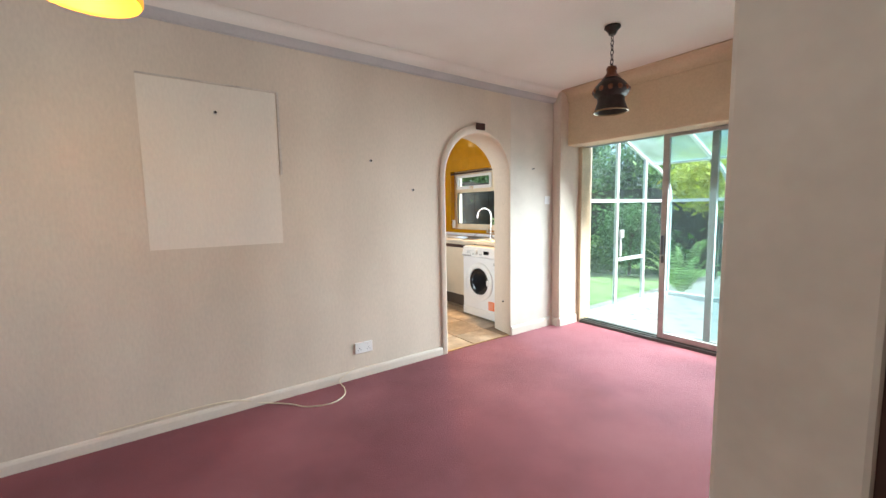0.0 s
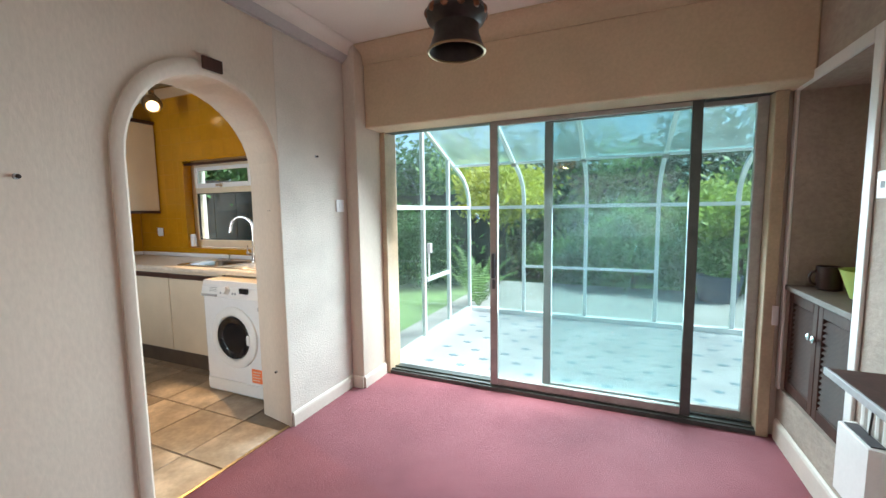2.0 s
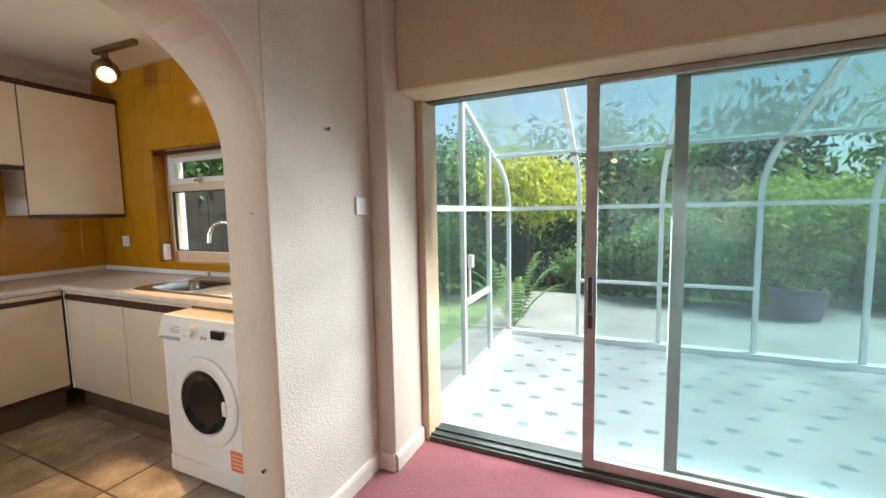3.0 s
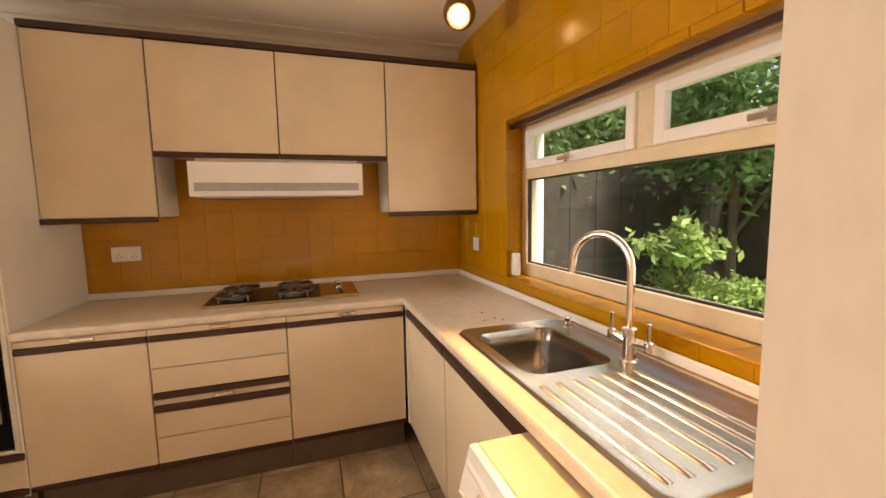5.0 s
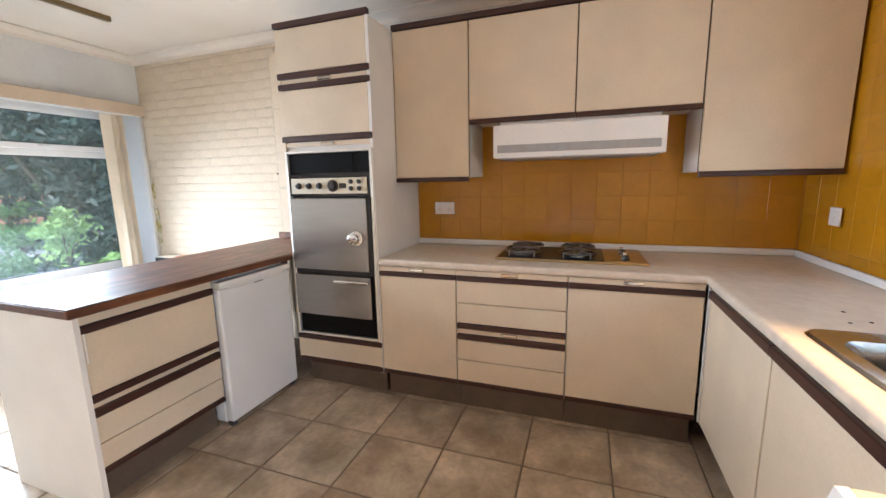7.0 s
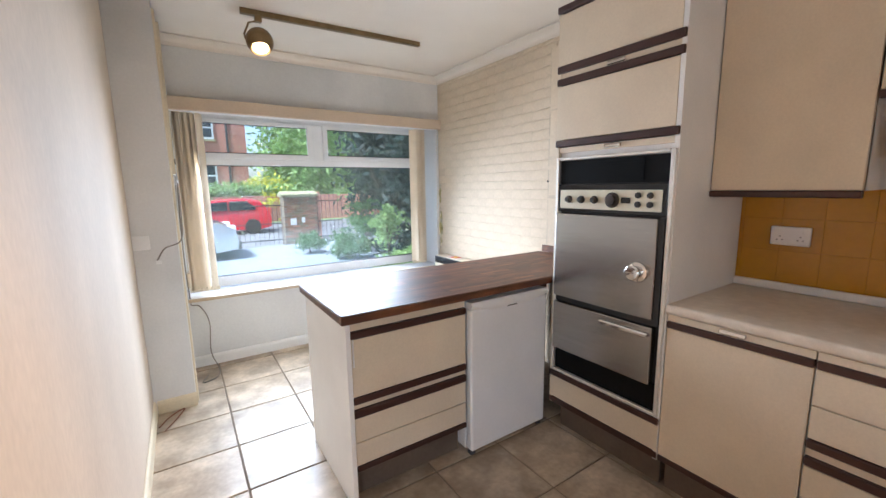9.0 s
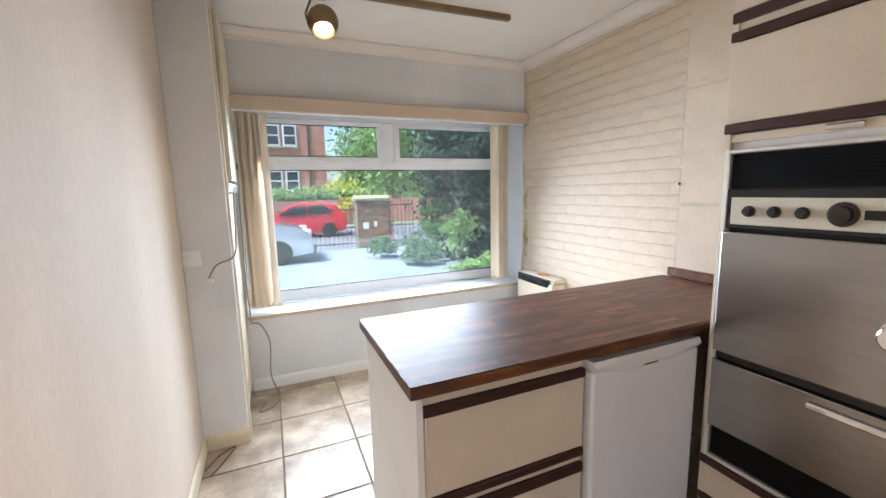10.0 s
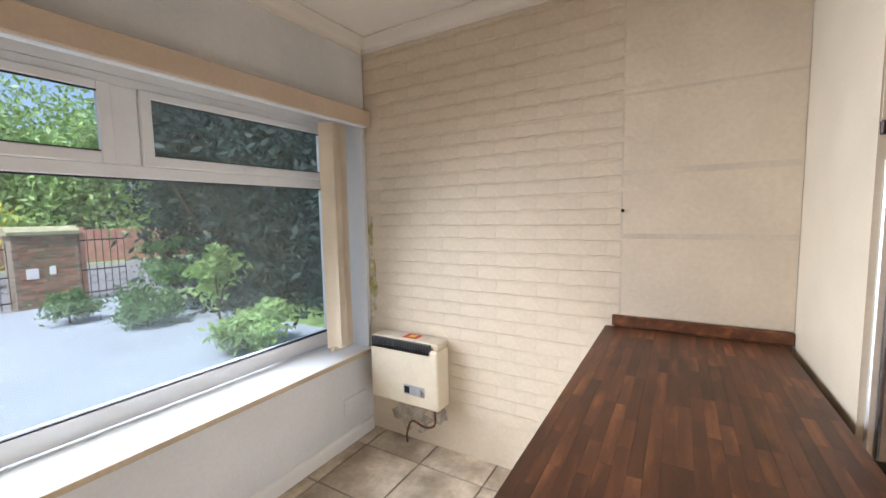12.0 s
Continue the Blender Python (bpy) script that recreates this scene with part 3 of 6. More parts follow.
part("threshold", boxes((0.15, 2.60, -0.05, 0.12, 0.0, 0.028), (0.15, 2.60, -0.03, -0.02, 0.028, 0.04), (0.15, 2.60, 0.03, 0.04, 0.028, 0.04)), ALUDARK, door, "dark metal sill track")
part("head_track", boxes((0.15, 2.60, -0.03, 0.08, 1.945, 1.965)), ALUDARK, door)


def sash(name, x0, x1, y, left, right, tint):
    z0, z1 = 0.04, 1.945
    fr = part(name, boxes((x0, x0 + 0.055, y - 0.018, y + 0.018, z0, z1), (x0 + 0.055, x1 - 0.055, y - 0.018, y + 0.018, z0, z0 + 0.05),
                          (x0 + 0.055, x1 - 0.055, y - 0.018, y + 0.018, z1 - 0.03, z1), bevel=0.003), left, door)
    part("stile", boxes((x1 - 0.055, x1, y - 0.018, y + 0.018, z0, z1), bevel=0.003), right, fr)
    p = part("pane", boxes((x0 + 0.05, x1 - 0.05, y - 0.003, y + 0.003, z0 + 0.045, z1 - 0.025)), tint, fr)
    p.visible_shadow = False
    return fr


slide = sash("sliding_panel", 0.995, 2.275, -0.006, ALU, ALUDARK, DOORPANE)
sash("fixed_panel", 1.365, 2.60, 0.062, ALU, ALU, DOORPANE)
part("door_handle", boxes((1.010, 1.035, -0.050, -0.024, 0.84, 1.02), bevel=0.006, seg=2), DARKGREY, slide, "dark pull handle")
part("lock", boxes((1.012, 1.033, -0.034, -0.024, 0.76, 0.83), bevel=0.004), DARKGREY, slide)

# ---- conservatory ----
CX0, CX1, CY = 0.03, 3.62, 2.244
structure("floor_conservatory", boxes((-0.05, 3.75, 0.2, 2.32, -0.12, -0.02)), LINO, "pale patterned vinyl floor", "floor")
motif = bmesh.new()
prism(motif, [(0.05 * math.cos(a) * (1.0 if k % 2 else 0.55), 0.035 * math.sin(a) * (1.0 if k % 2 else 0.55)) for k, a in enumerate(2 * math.pi * k / 12 for k in range(12))], 2, 0, 0.0015)
cons = thing("conservatory", (1.8, 1.2, -0.02), "white aluminium lean-to conservatory with curved eaves", "conservatory", kind="structure")


def eave_profile(n=10):
    """The run of the roof from the house to the front wall, in y and z."""
    run = [(0.2, 2.435), (1.70, 1.854)]
    a, b, c = Vector((1.70, 1.854)), Vector((2.244, 1.72)), Vector((CY, 1.36))
    for k in range(1, n + 1):
        t = k / n
        p = a * (1 - t) ** 2 + b * 2 * t * (1 - t) + c * t * t
        run.append((p.x, p.y))
    return run


def bar(bm, pts, w=0.028):
    """A square-section bar along points."""
    pts = [Vector(p) for p in pts]
    rings = []
    for i, p in enumerate(pts):
        d = (pts[min(i + 1, len(pts) - 1)] - pts[max(i - 1, 0)]).normalized()
        u = d.cross((1, 0, 0)) if abs(d.x) < 0.9 else d.cross((0, 0, 1))
        u.normalize()
        v = d.cross(u)
        h = w / 2
        rings.append([p + u * h + v * h, p - u * h + v * h, p - u * h - v * h, p + u * h - v * h])
    return sweep(bm, rings)


prof = eave_profile()
MULL = (CX0, 0.764, 1.505, 2.259, 2.99, CX1)
for x in MULL:
    bm = bar(bmesh.new(), [(x, y, z) for y, z in prof], 0.04)
    r = part("rafter", bm, WHITEALU, cons)
    post = part("post", boxes((x - 0.02, x + 0.02, CY - 0.02, CY + 0.02, -0.02, 1.36), bevel=0.003), WHITEALU, cons)
part("front_rail", boxes((CX0, CX1, CY - 0.018, CY + 0.018, 1.345, 1.385)), WHITEALU, cons)
part("front_sill", boxes((CX0 - 0.03, CX1 + 0.03, CY - 0.045, CY + 0.045, -0.02, 0.035)), WHITEALU, cons)
part("purlin", boxes((CX0, CX1, 1.68, 1.72, 1.84, 1.88)), WHITEALU, cons)
part("mid_rail", boxes((0.784, 2.239, CY - 0.015, CY + 0.015, 0.60, 0.63)), WHITEALU, cons)
for x in (0.764, 1.505, 2.259, 2.99):
    part("clip", boxes((x - 0.03, x + 0.03, 1.66, 1.70, 1.81, 1.85), bevel=0.006), ALU, cons, "tarnished roof clip")
for x0, x1 in zip(MULL, MULL[1:]):
    g = part("front_pane", boxes((x0 + 0.02, x1 - 0.02, CY - 0.003, CY + 0.003, 0.035, 1.345)), CONSPANE, cons)
    g.visible_shadow = False
    bm = bmesh.new()
    cut = min(range(len(prof)), key=lambda i: abs(prof[i][0] - 1.70))
    low = prof[:cut + 1] if prof[0][1] < prof[-1][1] else prof[cut:]
    high = prof[cut:] if prof[0][1] < prof[-1][1] else prof[:cut + 1]
    sweep(bm, [[(x0 + 0.02, y, z), (x1 - 0.02, y, z)] for y, z in low], close=False, caps=False)
    g = part("eave_pane", bm, EAVEPANE, cons, "clear curved eave pane", True)
    g.visible_shadow = False
    bm = bmesh.new()
    sweep(bm, [[(x0 + 0.02, y, z), (x1 - 0.02, y, z)] for y, z in high], close=False, caps=False)
    g = part("roof_pane", bm, ROOFPANE, cons, "blue-green tinted roof pane", True)
    g.visible_shadow = False
for x, ys in ((CX0, (0.22, 0.85, 1.52, CY)), (CX1, (0.22, 0.85, 1.52, CY))):
    part("side_rail", boxes((x - 0.018, x + 0.018, 0.2, CY, 1.345, 1.385)), WHITEALU, cons)
    part("side_sill", boxes((x - 0.04, x + 0.04, 0.2, CY, -0.02, 0.035)), WHITEALU, cons)
    for y in ys[:3]:
        top = 2.435 - (y - 0.2) * 0.3873
        part("side_post", boxes((x - 0.02, x + 0.02, y - 0.02, y + 0.02, -0.02, top), bevel=0.003), WHITEALU, cons)
    for y0, y1 in zip(ys, ys[1:]):
        g = part("side_pane", boxes((x - 0.003, x + 0.003, y0 + 0.02, y1 - 0.02, 0.035, 1.345)), CONSPANE, cons)
        g.visible_shadow = False
        t0, t1 = (2.42 - (y - 0.2) * 0.3873 for y in (y0, y1))
        outline = [(y0 + 0.02, 1.385), (y1 - 0.02, 1.385), (y1 - 0.02, t1), (y0 + 0.02, t0)]
        if y1 == CY:
            outline = [(y0 + 0.02, 1.385), *[(y - 0.01, z - 0.01) for y, z in reversed(prof[1:-1])], (y0 + 0.02, t0)]
        g = part("gable_pane", prism(bmesh.new(), outline, 0, x - 0.003, x + 0.003), CONSPANE, cons)
        g.visible_shadow = False
vent = part("opening_window", boxes((CX0 - 0.012, CX0 + 0.03, 0.88, 1.50, 0.60, 0.64), bevel=0.004), WHITEALU, cons, "white bottom rail of an opening window")
part("window_stay", boxes((CX0 + 0.02, CX0 + 0.035, 0.90, 0.93, 0.66, 0.94), (CX0 + 0.02, CX0 + 0.06, 0.89, 0.94, 0.90, 1.0), bevel=0.004), WHITEPLASTIC, vent)
mm = piece_mesh("floor_motif", motif, LINOMARK)
fl = bpy.data.objects["floor_conservatory"]
pieces("floor_motif", fl, mm, [(0.30 + 0.30 * i + (0.15 if j % 2 else 0), 0.38 + 0.20 * j, -0.02) for i in range(11) for j in range(10)])

# ---- kitchen sink window ----
win = thing("window_sink", (-1.36, 0.08, 1.0), "white plastic kitchen window with top-hung vents", "window", kind="structure")
y0, y1 = 0.05, 0.12
part("window_frame", boxes((WL, WL + 0.06, y0, y1, WB, WT), (WR - 0.06, WR, y0, y1, WB, WT), (WL + 0.06, WR - 0.06, y0, y1, WB, WB + 0.075),
                           (WL + 0.06, WR - 0.06, y0, y1, WT - 0.05, WT), (WL + 0.06, WR - 0.06, y0, y1, 1.545, 1.60), (-1.40, -1.31, y0, y1, 1.60, WT - 0.05), bevel=0.004), YELLOWED, win)
for a, b in ((WL + 0.06, -1.40), (-1.31, WR - 0.06)):
    v = part("vent", boxes((a, a + 0.045, y0 - 0.014, y0 + 0.02, 1.60, WT - 0.05), (b - 0.045, b, y0 - 0.014, y0 + 0.02, 1.60, WT - 0.05), (a + 0.045, b - 0.045, y0 - 0.014, y0 + 0.02, 1.60, 1.645),
                         (a + 0.045, b - 0.045, y0 - 0.014, y0 + 0.02, WT - 0.085, WT - 0.05), bevel=0.004), UPVC, win)
    g = part("pane", boxes((a + 0.04, b - 0.04, y0 + 0.0, y0 + 0.006, 1.64, WT - 0.08)), PANE, v)
    g.visible_shadow = False
    part("handle", boxes(((a + b) / 2 - 0.06, (a + b) / 2 + 0.04, y0 - 0.04, y0 - 0.026, 1.61, 1.63), ((a + b) / 2 - 0.015, (a + b) / 2 + 0.015, y0 - 0.03, y0 - 0.014, 1.60, 1.64), bevel=0.003), CHROME, v)
g = part("pane", boxes((WL + 0.055, WR - 0.055, y0 + 0.03, y0 + 0.036, WB + 0.07, 1.55)), PANE, win)
g.visible_shadow = False
part("gasket", boxes((WL + 0.06, WL + 0.068, y0 + 0.01, y0 + 0.03, WB + 0.075, 1.545), (WL + 0.06, WR - 0.06, y0 + 0.01, y0 + 0.03, WB + 0.075, WB + 0.083), (WL + 0.06, WR - 0.06, y0 + 0.01, y0 + 0.03, 1.537, 1.545)), RUBBER, win)
rail = thing("curtain_rail", (-1.36, -0.03, WT - 0.02), "thin brown curtain rail fixed under the tiled window head", "curtain rail")
part("rail", boxes((WL + 0.02, WR - 0.02, -0.04, -0.02, WT - 0.035, WT - 0.012), bevel=0.003), BROWN, rail)

# ---- kitchen front window and blinds ----
win = thing("window_front", (-1.75, -5.43, 0.56), "white plastic front window with two top vents", "window", kind="structure")
y0, y1 = -5.49, -5.42
ZT, ZB = 2.035, 0.575
part("window_frame", boxes((FL, FL + 0.07, y0, y1, ZB, ZT), (FR - 0.07, FR, y0, y1, ZB, ZT), (FL + 0.07, FR - 0.07, y0, y1, ZB, ZB + 0.085), (FL + 0.07, FR - 0.07, y0, y1, ZT - 0.04, ZT),
                           (FL + 0.07, FR - 0.07, y0, y1, 1.615, 1.67), (-1.80, -1.70, y0, y1, 1.67, ZT - 0.04), bevel=0.005), UPVC, win)
part("head_board", boxes((FL, FR, y0, y1, ZT, FT)), UPVC, win)
for a, b in ((FL + 0.07, -1.80), (-1.70, FR - 0.07)):
    v = part("vent", boxes((a, a + 0.045, y1 - 0.02, y1 + 0.016, 1.67, ZT - 0.04), (b - 0.045, b, y1 - 0.02, y1 + 0.016, 1.67, ZT - 0.04), (a + 0.045, b - 0.045, y1 - 0.02, y1 + 0.016, 1.67, 1.715),
                         (a + 0.045, b - 0.045, y1 - 0.02, y1 + 0.016, ZT - 0.075, ZT - 0.04), bevel=0.004), UPVC, win)
    g = part("pane", boxes((a + 0.04, b - 0.04, y1 - 0.006, y1, 1.71, ZT - 0.07)), HAZYPANE, v)
    g.visible_shadow = False
    part("gasket", boxes((a + 0.045, b - 0.045, y1 - 0.004, y1 + 0.008, 1.715, 1.721), (a + 0.045, b - 0.045, y1 - 0.004, y1 + 0.008, ZT - 0.081, ZT - 0.075)), RUBBER, v)
    part("handle", boxes(((a + b) / 2 - 0.03, (a + b) / 2 + 0.07, y1 + 0.028, y1 + 0.042, 1.682, 1.70), ((a + b) / 2 - 0.018, (a + b) / 2 + 0.018, y1 + 0.016, y1 + 0.03, 1.676, 1.706), bevel=0.003), UPVC, v)
g = part("pane", boxes((FL + 0.065, FR - 0.065, -5.46, -5.454, ZB + 0.08, 1.62)), HAZYPANE, win)
g.visible_shadow = False
part("gasket", boxes((FL + 0.07, FR - 0.07, -5.45, -5.43, ZB + 0.085, ZB + 0.092), (FL + 0.07, FR - 0.07, -5.45, -5.43, 1.608, 1.615)), RUBBER, win)
part("window_sill", boxes((FL, FR, -5.42, -5.115, 0.545, 0.568), bevel=0.004), GLOSSWHITE, win, "white painted window board")
part("sill_edge", boxes((FL, FR, -5.114, -5.106, 0.543, 0.569), bevel=0.002), FRAMEWOOD, win, "worn bare wood sill edge")

pel = thing("blind_pelmet", (-1.75, -5.1, 2.0), "tan headrail of vertical blinds across the front window", "pelmet")
part("headrail", boxes((HOB_WALL + 0.02, -0.577, -5.149, -5.085, 1.99, 2.085), bevel=0.004), PELMET, pel)
part("track", boxes((HOB_WALL + 0.04, -0.60, -5.137, -5.097, 1.984, 1.9895)), UPVC, pel, "white blind track")
for x in (HOB_WALL + 0.006, -0.5765):
    part("end_cap", boxes((x, x + 0.0135, -5.151, -5.083, 1.988, 2.087), bevel=0.003), PELMET, pel)


def slat(bm, x, y, turn, z0, z1, w=0.089):
    """One hanging vane, slightly bowed across its width."""
    n = 5
    pts = []
    for k in range(n + 1):
        s = (k / n - 0.5) * w
        bow = 0.006 * (1 - (2 * k / n - 1) ** 2)
        c, sn = math.cos(turn), math.sin(turn)
        pts.append((x + s * c - bow * sn, y + s * sn + bow * c))
    sweep(bm, [[(px, py, z) for px, py in pts] for z in (z0, z1)], close=False, caps=False)


def vanes(xs, turn, label):
    b = thing("vertical_blind", (sum(xs) / len(xs), -5.2, 0.57), label, "blind", "blinds drawn back beside the front window")
    for k, x in enumerate(xs):
        bm = bmesh.new()
        slat(bm, x, -5.21 + 0.01 * (k % 2), turn + 0.12 * math.sin(k * 2.1), 0.62, 1.99)
        o = part("vane", bm, BLINDCLOTH, b, smooth=True)
        part("weight", boxes((x - 0.030, x + 0.030, -5.218 + 0.01 * (k % 2), -5.208 + 0.01 * (k % 2), 0.602, 0.632), bevel=0.002), YELLOWED, o)
    return b


left_blind = vanes([-0.635, -0.655, -0.68, -0.71, -0.745, -0.785], radians(62), "cream vertical blind vanes bunched together with hanging cord")
vanes([-2.665, -2.695, -2.725, -2.755], radians(118), "cream vertical blind vanes bunched by the brick wall")
cord = part("cord", tube(bmesh.new(), curve_points([(-0.605, -5.11, 1.98), (-0.612, -5.10, 1.4), (-0.606, -5.105, 0.78)], 6), 0.0025, 6), YELLOWED, left_blind)
part("cord_weight", boxes((-0.62, -0.596, -5.12, -5.094, 0.66, 0.78), bevel=0.004), YELLOWED, cord)

# ---- kitchen units ----
FACE = -2.295


def chip(bm, y, z, x=FACE):
    box(bm, x - 0.02, x + 0.004, y - 0.045, y + 0.045, z - 0.009, z + 0.009, bevel=0.003)


def base_unit(y0, y1, drawers, label):
    u = thing("base_unit", (-2.6, (y0 + y1) / 2, 0), label, "kitchen cabinet", "base units under the worktop")
    part("carcass", boxes((HOB_WALL + 0.02, FACE - 0.02, y0 + 0.001, y1 - 0.001, 0.165, 0.855)), LAMWHITE, u)
    part("plinth", boxes((HOB_WALL + 0.02, -2.375, y0 + 0.001, y1 - 0.001, 0.0, 0.163)), PLINTH, u, "brown plinth board")
    part("base_strip", boxes((FACE - 0.02, FACE + 0.003, y0 + 0.002, y1 - 0.002, 0.172, 0.198), bevel=0.003), BROWN, u, "dark brown bottom strip")
    part("rail", boxes((FACE - 0.02, FACE - 0.004, y0 + 0.002, y1 - 0.002, 0.828, 0.855)), LAMINATE, u)
    bm = bmesh.new()
    chip(bm, (y0 + y1) / 2, 0.842)
    part("finger_pull", bm, CHROME, u, "worn metal finger pull")
    if drawers:
        for z0, z1 in ((0.671, 0.797), (0.552, 0.667), (0.331, 0.450), (0.200, 0.327)):
            part("drawer", boxes((FACE - 0.018, FACE, y0 + 0.003, y1 - 0.003, z0, z1), bevel=0.002), LAMINATE, u)
        for z0, z1 in ((0.799, 0.827), (0.518, 0.549), (0.453, 0.486)):
            part("grip_strip", boxes((FACE - 0.02, FACE + 0.008, y0 + 0.002, y1 - 0.002, z0, z1), bevel=0.004), BROWN, u, "dark brown grip strip")
        part("middle_rail", boxes((FACE - 0.02, FACE - 0.006, y0 + 0.002, y1 - 0.002, 0.488, 0.516)), LAMINATE, u)
        bm = bmesh.new()
        chip(bm, (y0 + y1) / 2, 0.502)
        part("finger_pull", bm, CHROME, u, "worn metal finger pull")
    else:
        d = part("cabinet_door", boxes((FACE - 0.018, FACE, y0 + 0.003, y1 - 0.003, 0.200, 0.797), bevel=0.002), LAMINATE, u)
        part("grip_strip", boxes((FACE - 0.02, FACE + 0.008, y0 + 0.002, y1 - 0.002, 0.799, 0.827), bevel=0.004), BROWN, d, "dark brown grip strip")


base_unit(-2.366, -1.882, False, "cream laminate base cabinet with a dark brown grip strip")
base_unit(-1.882, -1.281, True, "cream laminate drawer cabinet with brown grip strips")
base_unit(-1.281, -0.672, False, "cream laminate corner base cabinet with brown strips")

u = thing("sink_unit", (-1.63, -0.4, 0), "cream laminate sink cabinet with a long brown grip strip", "kitchen cabinet")
SF = -0.655
part("carcass", boxes((FACE + 0.002, -0.985, SF + 0.02, SINK_WALL - 0.02, 0.165, 0.70)), LAMWHITE, u)
part("plinth", boxes((FACE - 0.08, -0.985, -0.57, SINK_WALL - 0.02, 0, 0.163)), PLINTH, u)
for a, b in ((FACE + 0.012, -1.64), (-1.634, -0.985)):
    d = part("cabinet_door", boxes((a + 0.002, b - 0.002, SF, SF + 0.018, 0.175, 0.795), bevel=0.002), LAMINATE, u)
    part("grip_strip", boxes((a, b, SF - 0.01, SF + 0.018, 0.797, 0.836), bevel=0.004), BROWN, d, "dark brown grip strip")
part("rail", boxes((FACE + 0.012, -0.985, SF + 0.004, SF + 0.018, 0.838, 0.855)), LAMINATE, u)
part("filler", boxes((FACE - 0.0, FACE + 0.011, SF - 0.008, SF + 0.018, 0.175, 0.855)), LAMWHITE, u)

# worktop, with a hole for the sink bowl
BX0, BX1, BY0, BY1 = -1.55, -1.12, -0.575, -0.235
top = thing("worktop", (-2.6, -1.2, 0.86), "speckled cream laminate worktop on the kitchen units", "worktop")
bm = bmesh.new()
def nosed(bm, run, axis, edge, back, z0=0.858, z1=0.9, r=0.014):
    """A slab with a rounded front edge at edge; back is the far side; run the two ends."""
    s = 1 if edge > back else -1
    o = [(back, z0), (edge - s * r, z0)] + [(edge - s * r + s * r * math.sin(t), z0 + r - r * math.cos(t)) for t in (math.pi / 2 * k / 4 for k in range(1, 5))]
    o += [(edge - s * r + s * r * math.cos(t), z1 - r + r * math.sin(t)) for t in (math.pi / 2 * k / 4 for k in range(0, 5))] + [(back, z1)]
    prism(bm, o, axis, *run)
nosed(bm, (-2.366, -0.675), 1, -2.283, HOB_WALL)
nosed(bm, (-2.297, -0.30), 0, -0.676, BY0)
box(bm, HOB_WALL, -2.297, -0.675, SINK_WALL, 0.858, 0.9)
box(bm, -2.297, BX0, BY0, SINK_WALL, 0.858, 0.9)
box(bm, BX1, -0.30, BY0, SINK_WALL, 0.858, 0.9)
box(bm, BX0, BX1, BY1, SINK_WALL, 0.858, 0.9)
part("slab", bm, WORKTOP, top, smooth=True)
part("upstand", boxes((HOB_WALL + 0.002, HOB_WALL + 0.024, -2.366, SINK_WALL - 0.02, 0.902, 0.938), (HOB_WALL + 0.026, -0.30, SINK_WALL - 0.024, SINK_WALL - 0.01, 0.902, 0.938), bevel=0.004), LAMWHITE, top, "pale upstand strip along the wall")

# sink
sk = thing("sink", (-1.1, -0.38, 0.9), "stainless steel inset sink with ribbed drainer", "sink")
SX0, SX1, SY0, SY1 = -1.618, -0.605, -0.612, -0.135
bm = bmesh.new()
Z = 0.906
def round_rect(x0, x1, y0, y1, r, z, n=5):
    out = []
    for cx, cy, a0 in ((x1 - r, y1 - r, 0), (x0 + r, y1 - r, 90), (x0 + r, y0 + r, 180), (x1 - r, y0 + r, 270)):
        out += [Vector((cx + r * math.cos(radians(a0 + 90 * k / n)), cy + r * math.sin(radians(a0 + 90 * k / n)), z)) for k in range(n + 1)]
    return out
outer = [bm.verts.new(p) for p in round_rect(SX0, SX1, SY0, SY1, 0.05, 0.9015)]
lip = [bm.verts.new(p) for p in round_rect(SX0 + 0.008, SX1 - 0.008, SY0 + 0.008, SY1 - 0.008, 0.045, Z + 0.003)]
mid = [bm.verts.new(p) for p in round_rect(SX0 + 0.02, SX1 - 0.02, SY0 + 0.02, SY1 - 0.02, 0.035, Z)]
n = len(outer)
for a, b in ((outer, lip), (lip, mid)):
    for i in range(n):
        bm.faces.new((a[i], a[(i + 1) % n], b[(i + 1) % n], b[i]))
hole = [bm.verts.new(p) for p in round_rect(BX0 + 0.012, BX1 - 0.012, BY0 + 0.012, BY1 - 0.012, 0.06, Z)]
# deck between rim and bowl: four corner fans
q = n // 4
for i in range(n):
    bm.faces.new((mid[i], mid[(i + 1) % n], hole[(i + 1) % n], hole[i]))
part("rim", bm, SINKSTEEL, sk, smooth=True)
bm = bmesh.new()
prev = [bm.verts.new(p) for p in round_rect(BX0 + 0.012, BX1 - 0.012, BY0 + 0.012, BY1 - 0.012, 0.06, Z)]
for inset, z, r in ((0.02, Z - 0.012, 0.055), (0.026, Z - 0.06, 0.055), (0.034, 0.76, 0.06), (0.055, 0.735, 0.05)):
    cur = [bm.verts.new(p) for p in round_rect(BX0 + inset, BX1 - inset, BY0 + inset, BY1 - inset, r, z)]
    for i in range(n):
        bm.faces.new((prev[i], prev[(i + 1) % n], cur[(i + 1) % n], cur[i]))
    prev = cur
bm.faces.new(prev)
basin = part("bowl", bm, SHADEDBOWLSTEEL, sk, smooth=True)
for k in range(7):
    y = -0.565 + 0.052 * k
    bm = bmesh.new()
    sweep(bm, [[(x, y - 0.010, Z), (x, y - 0.005, Z + h), (x, y + 0.005, Z + h), (x, y + 0.010, Z)] for x, h in ((-1.07, 0.0005), (-1.05, 0.004), (-0.68, 0.004), (-0.66, 0.0005))])
    part("drainer_rib", bm, SINKSTEEL, sk, smooth=True)
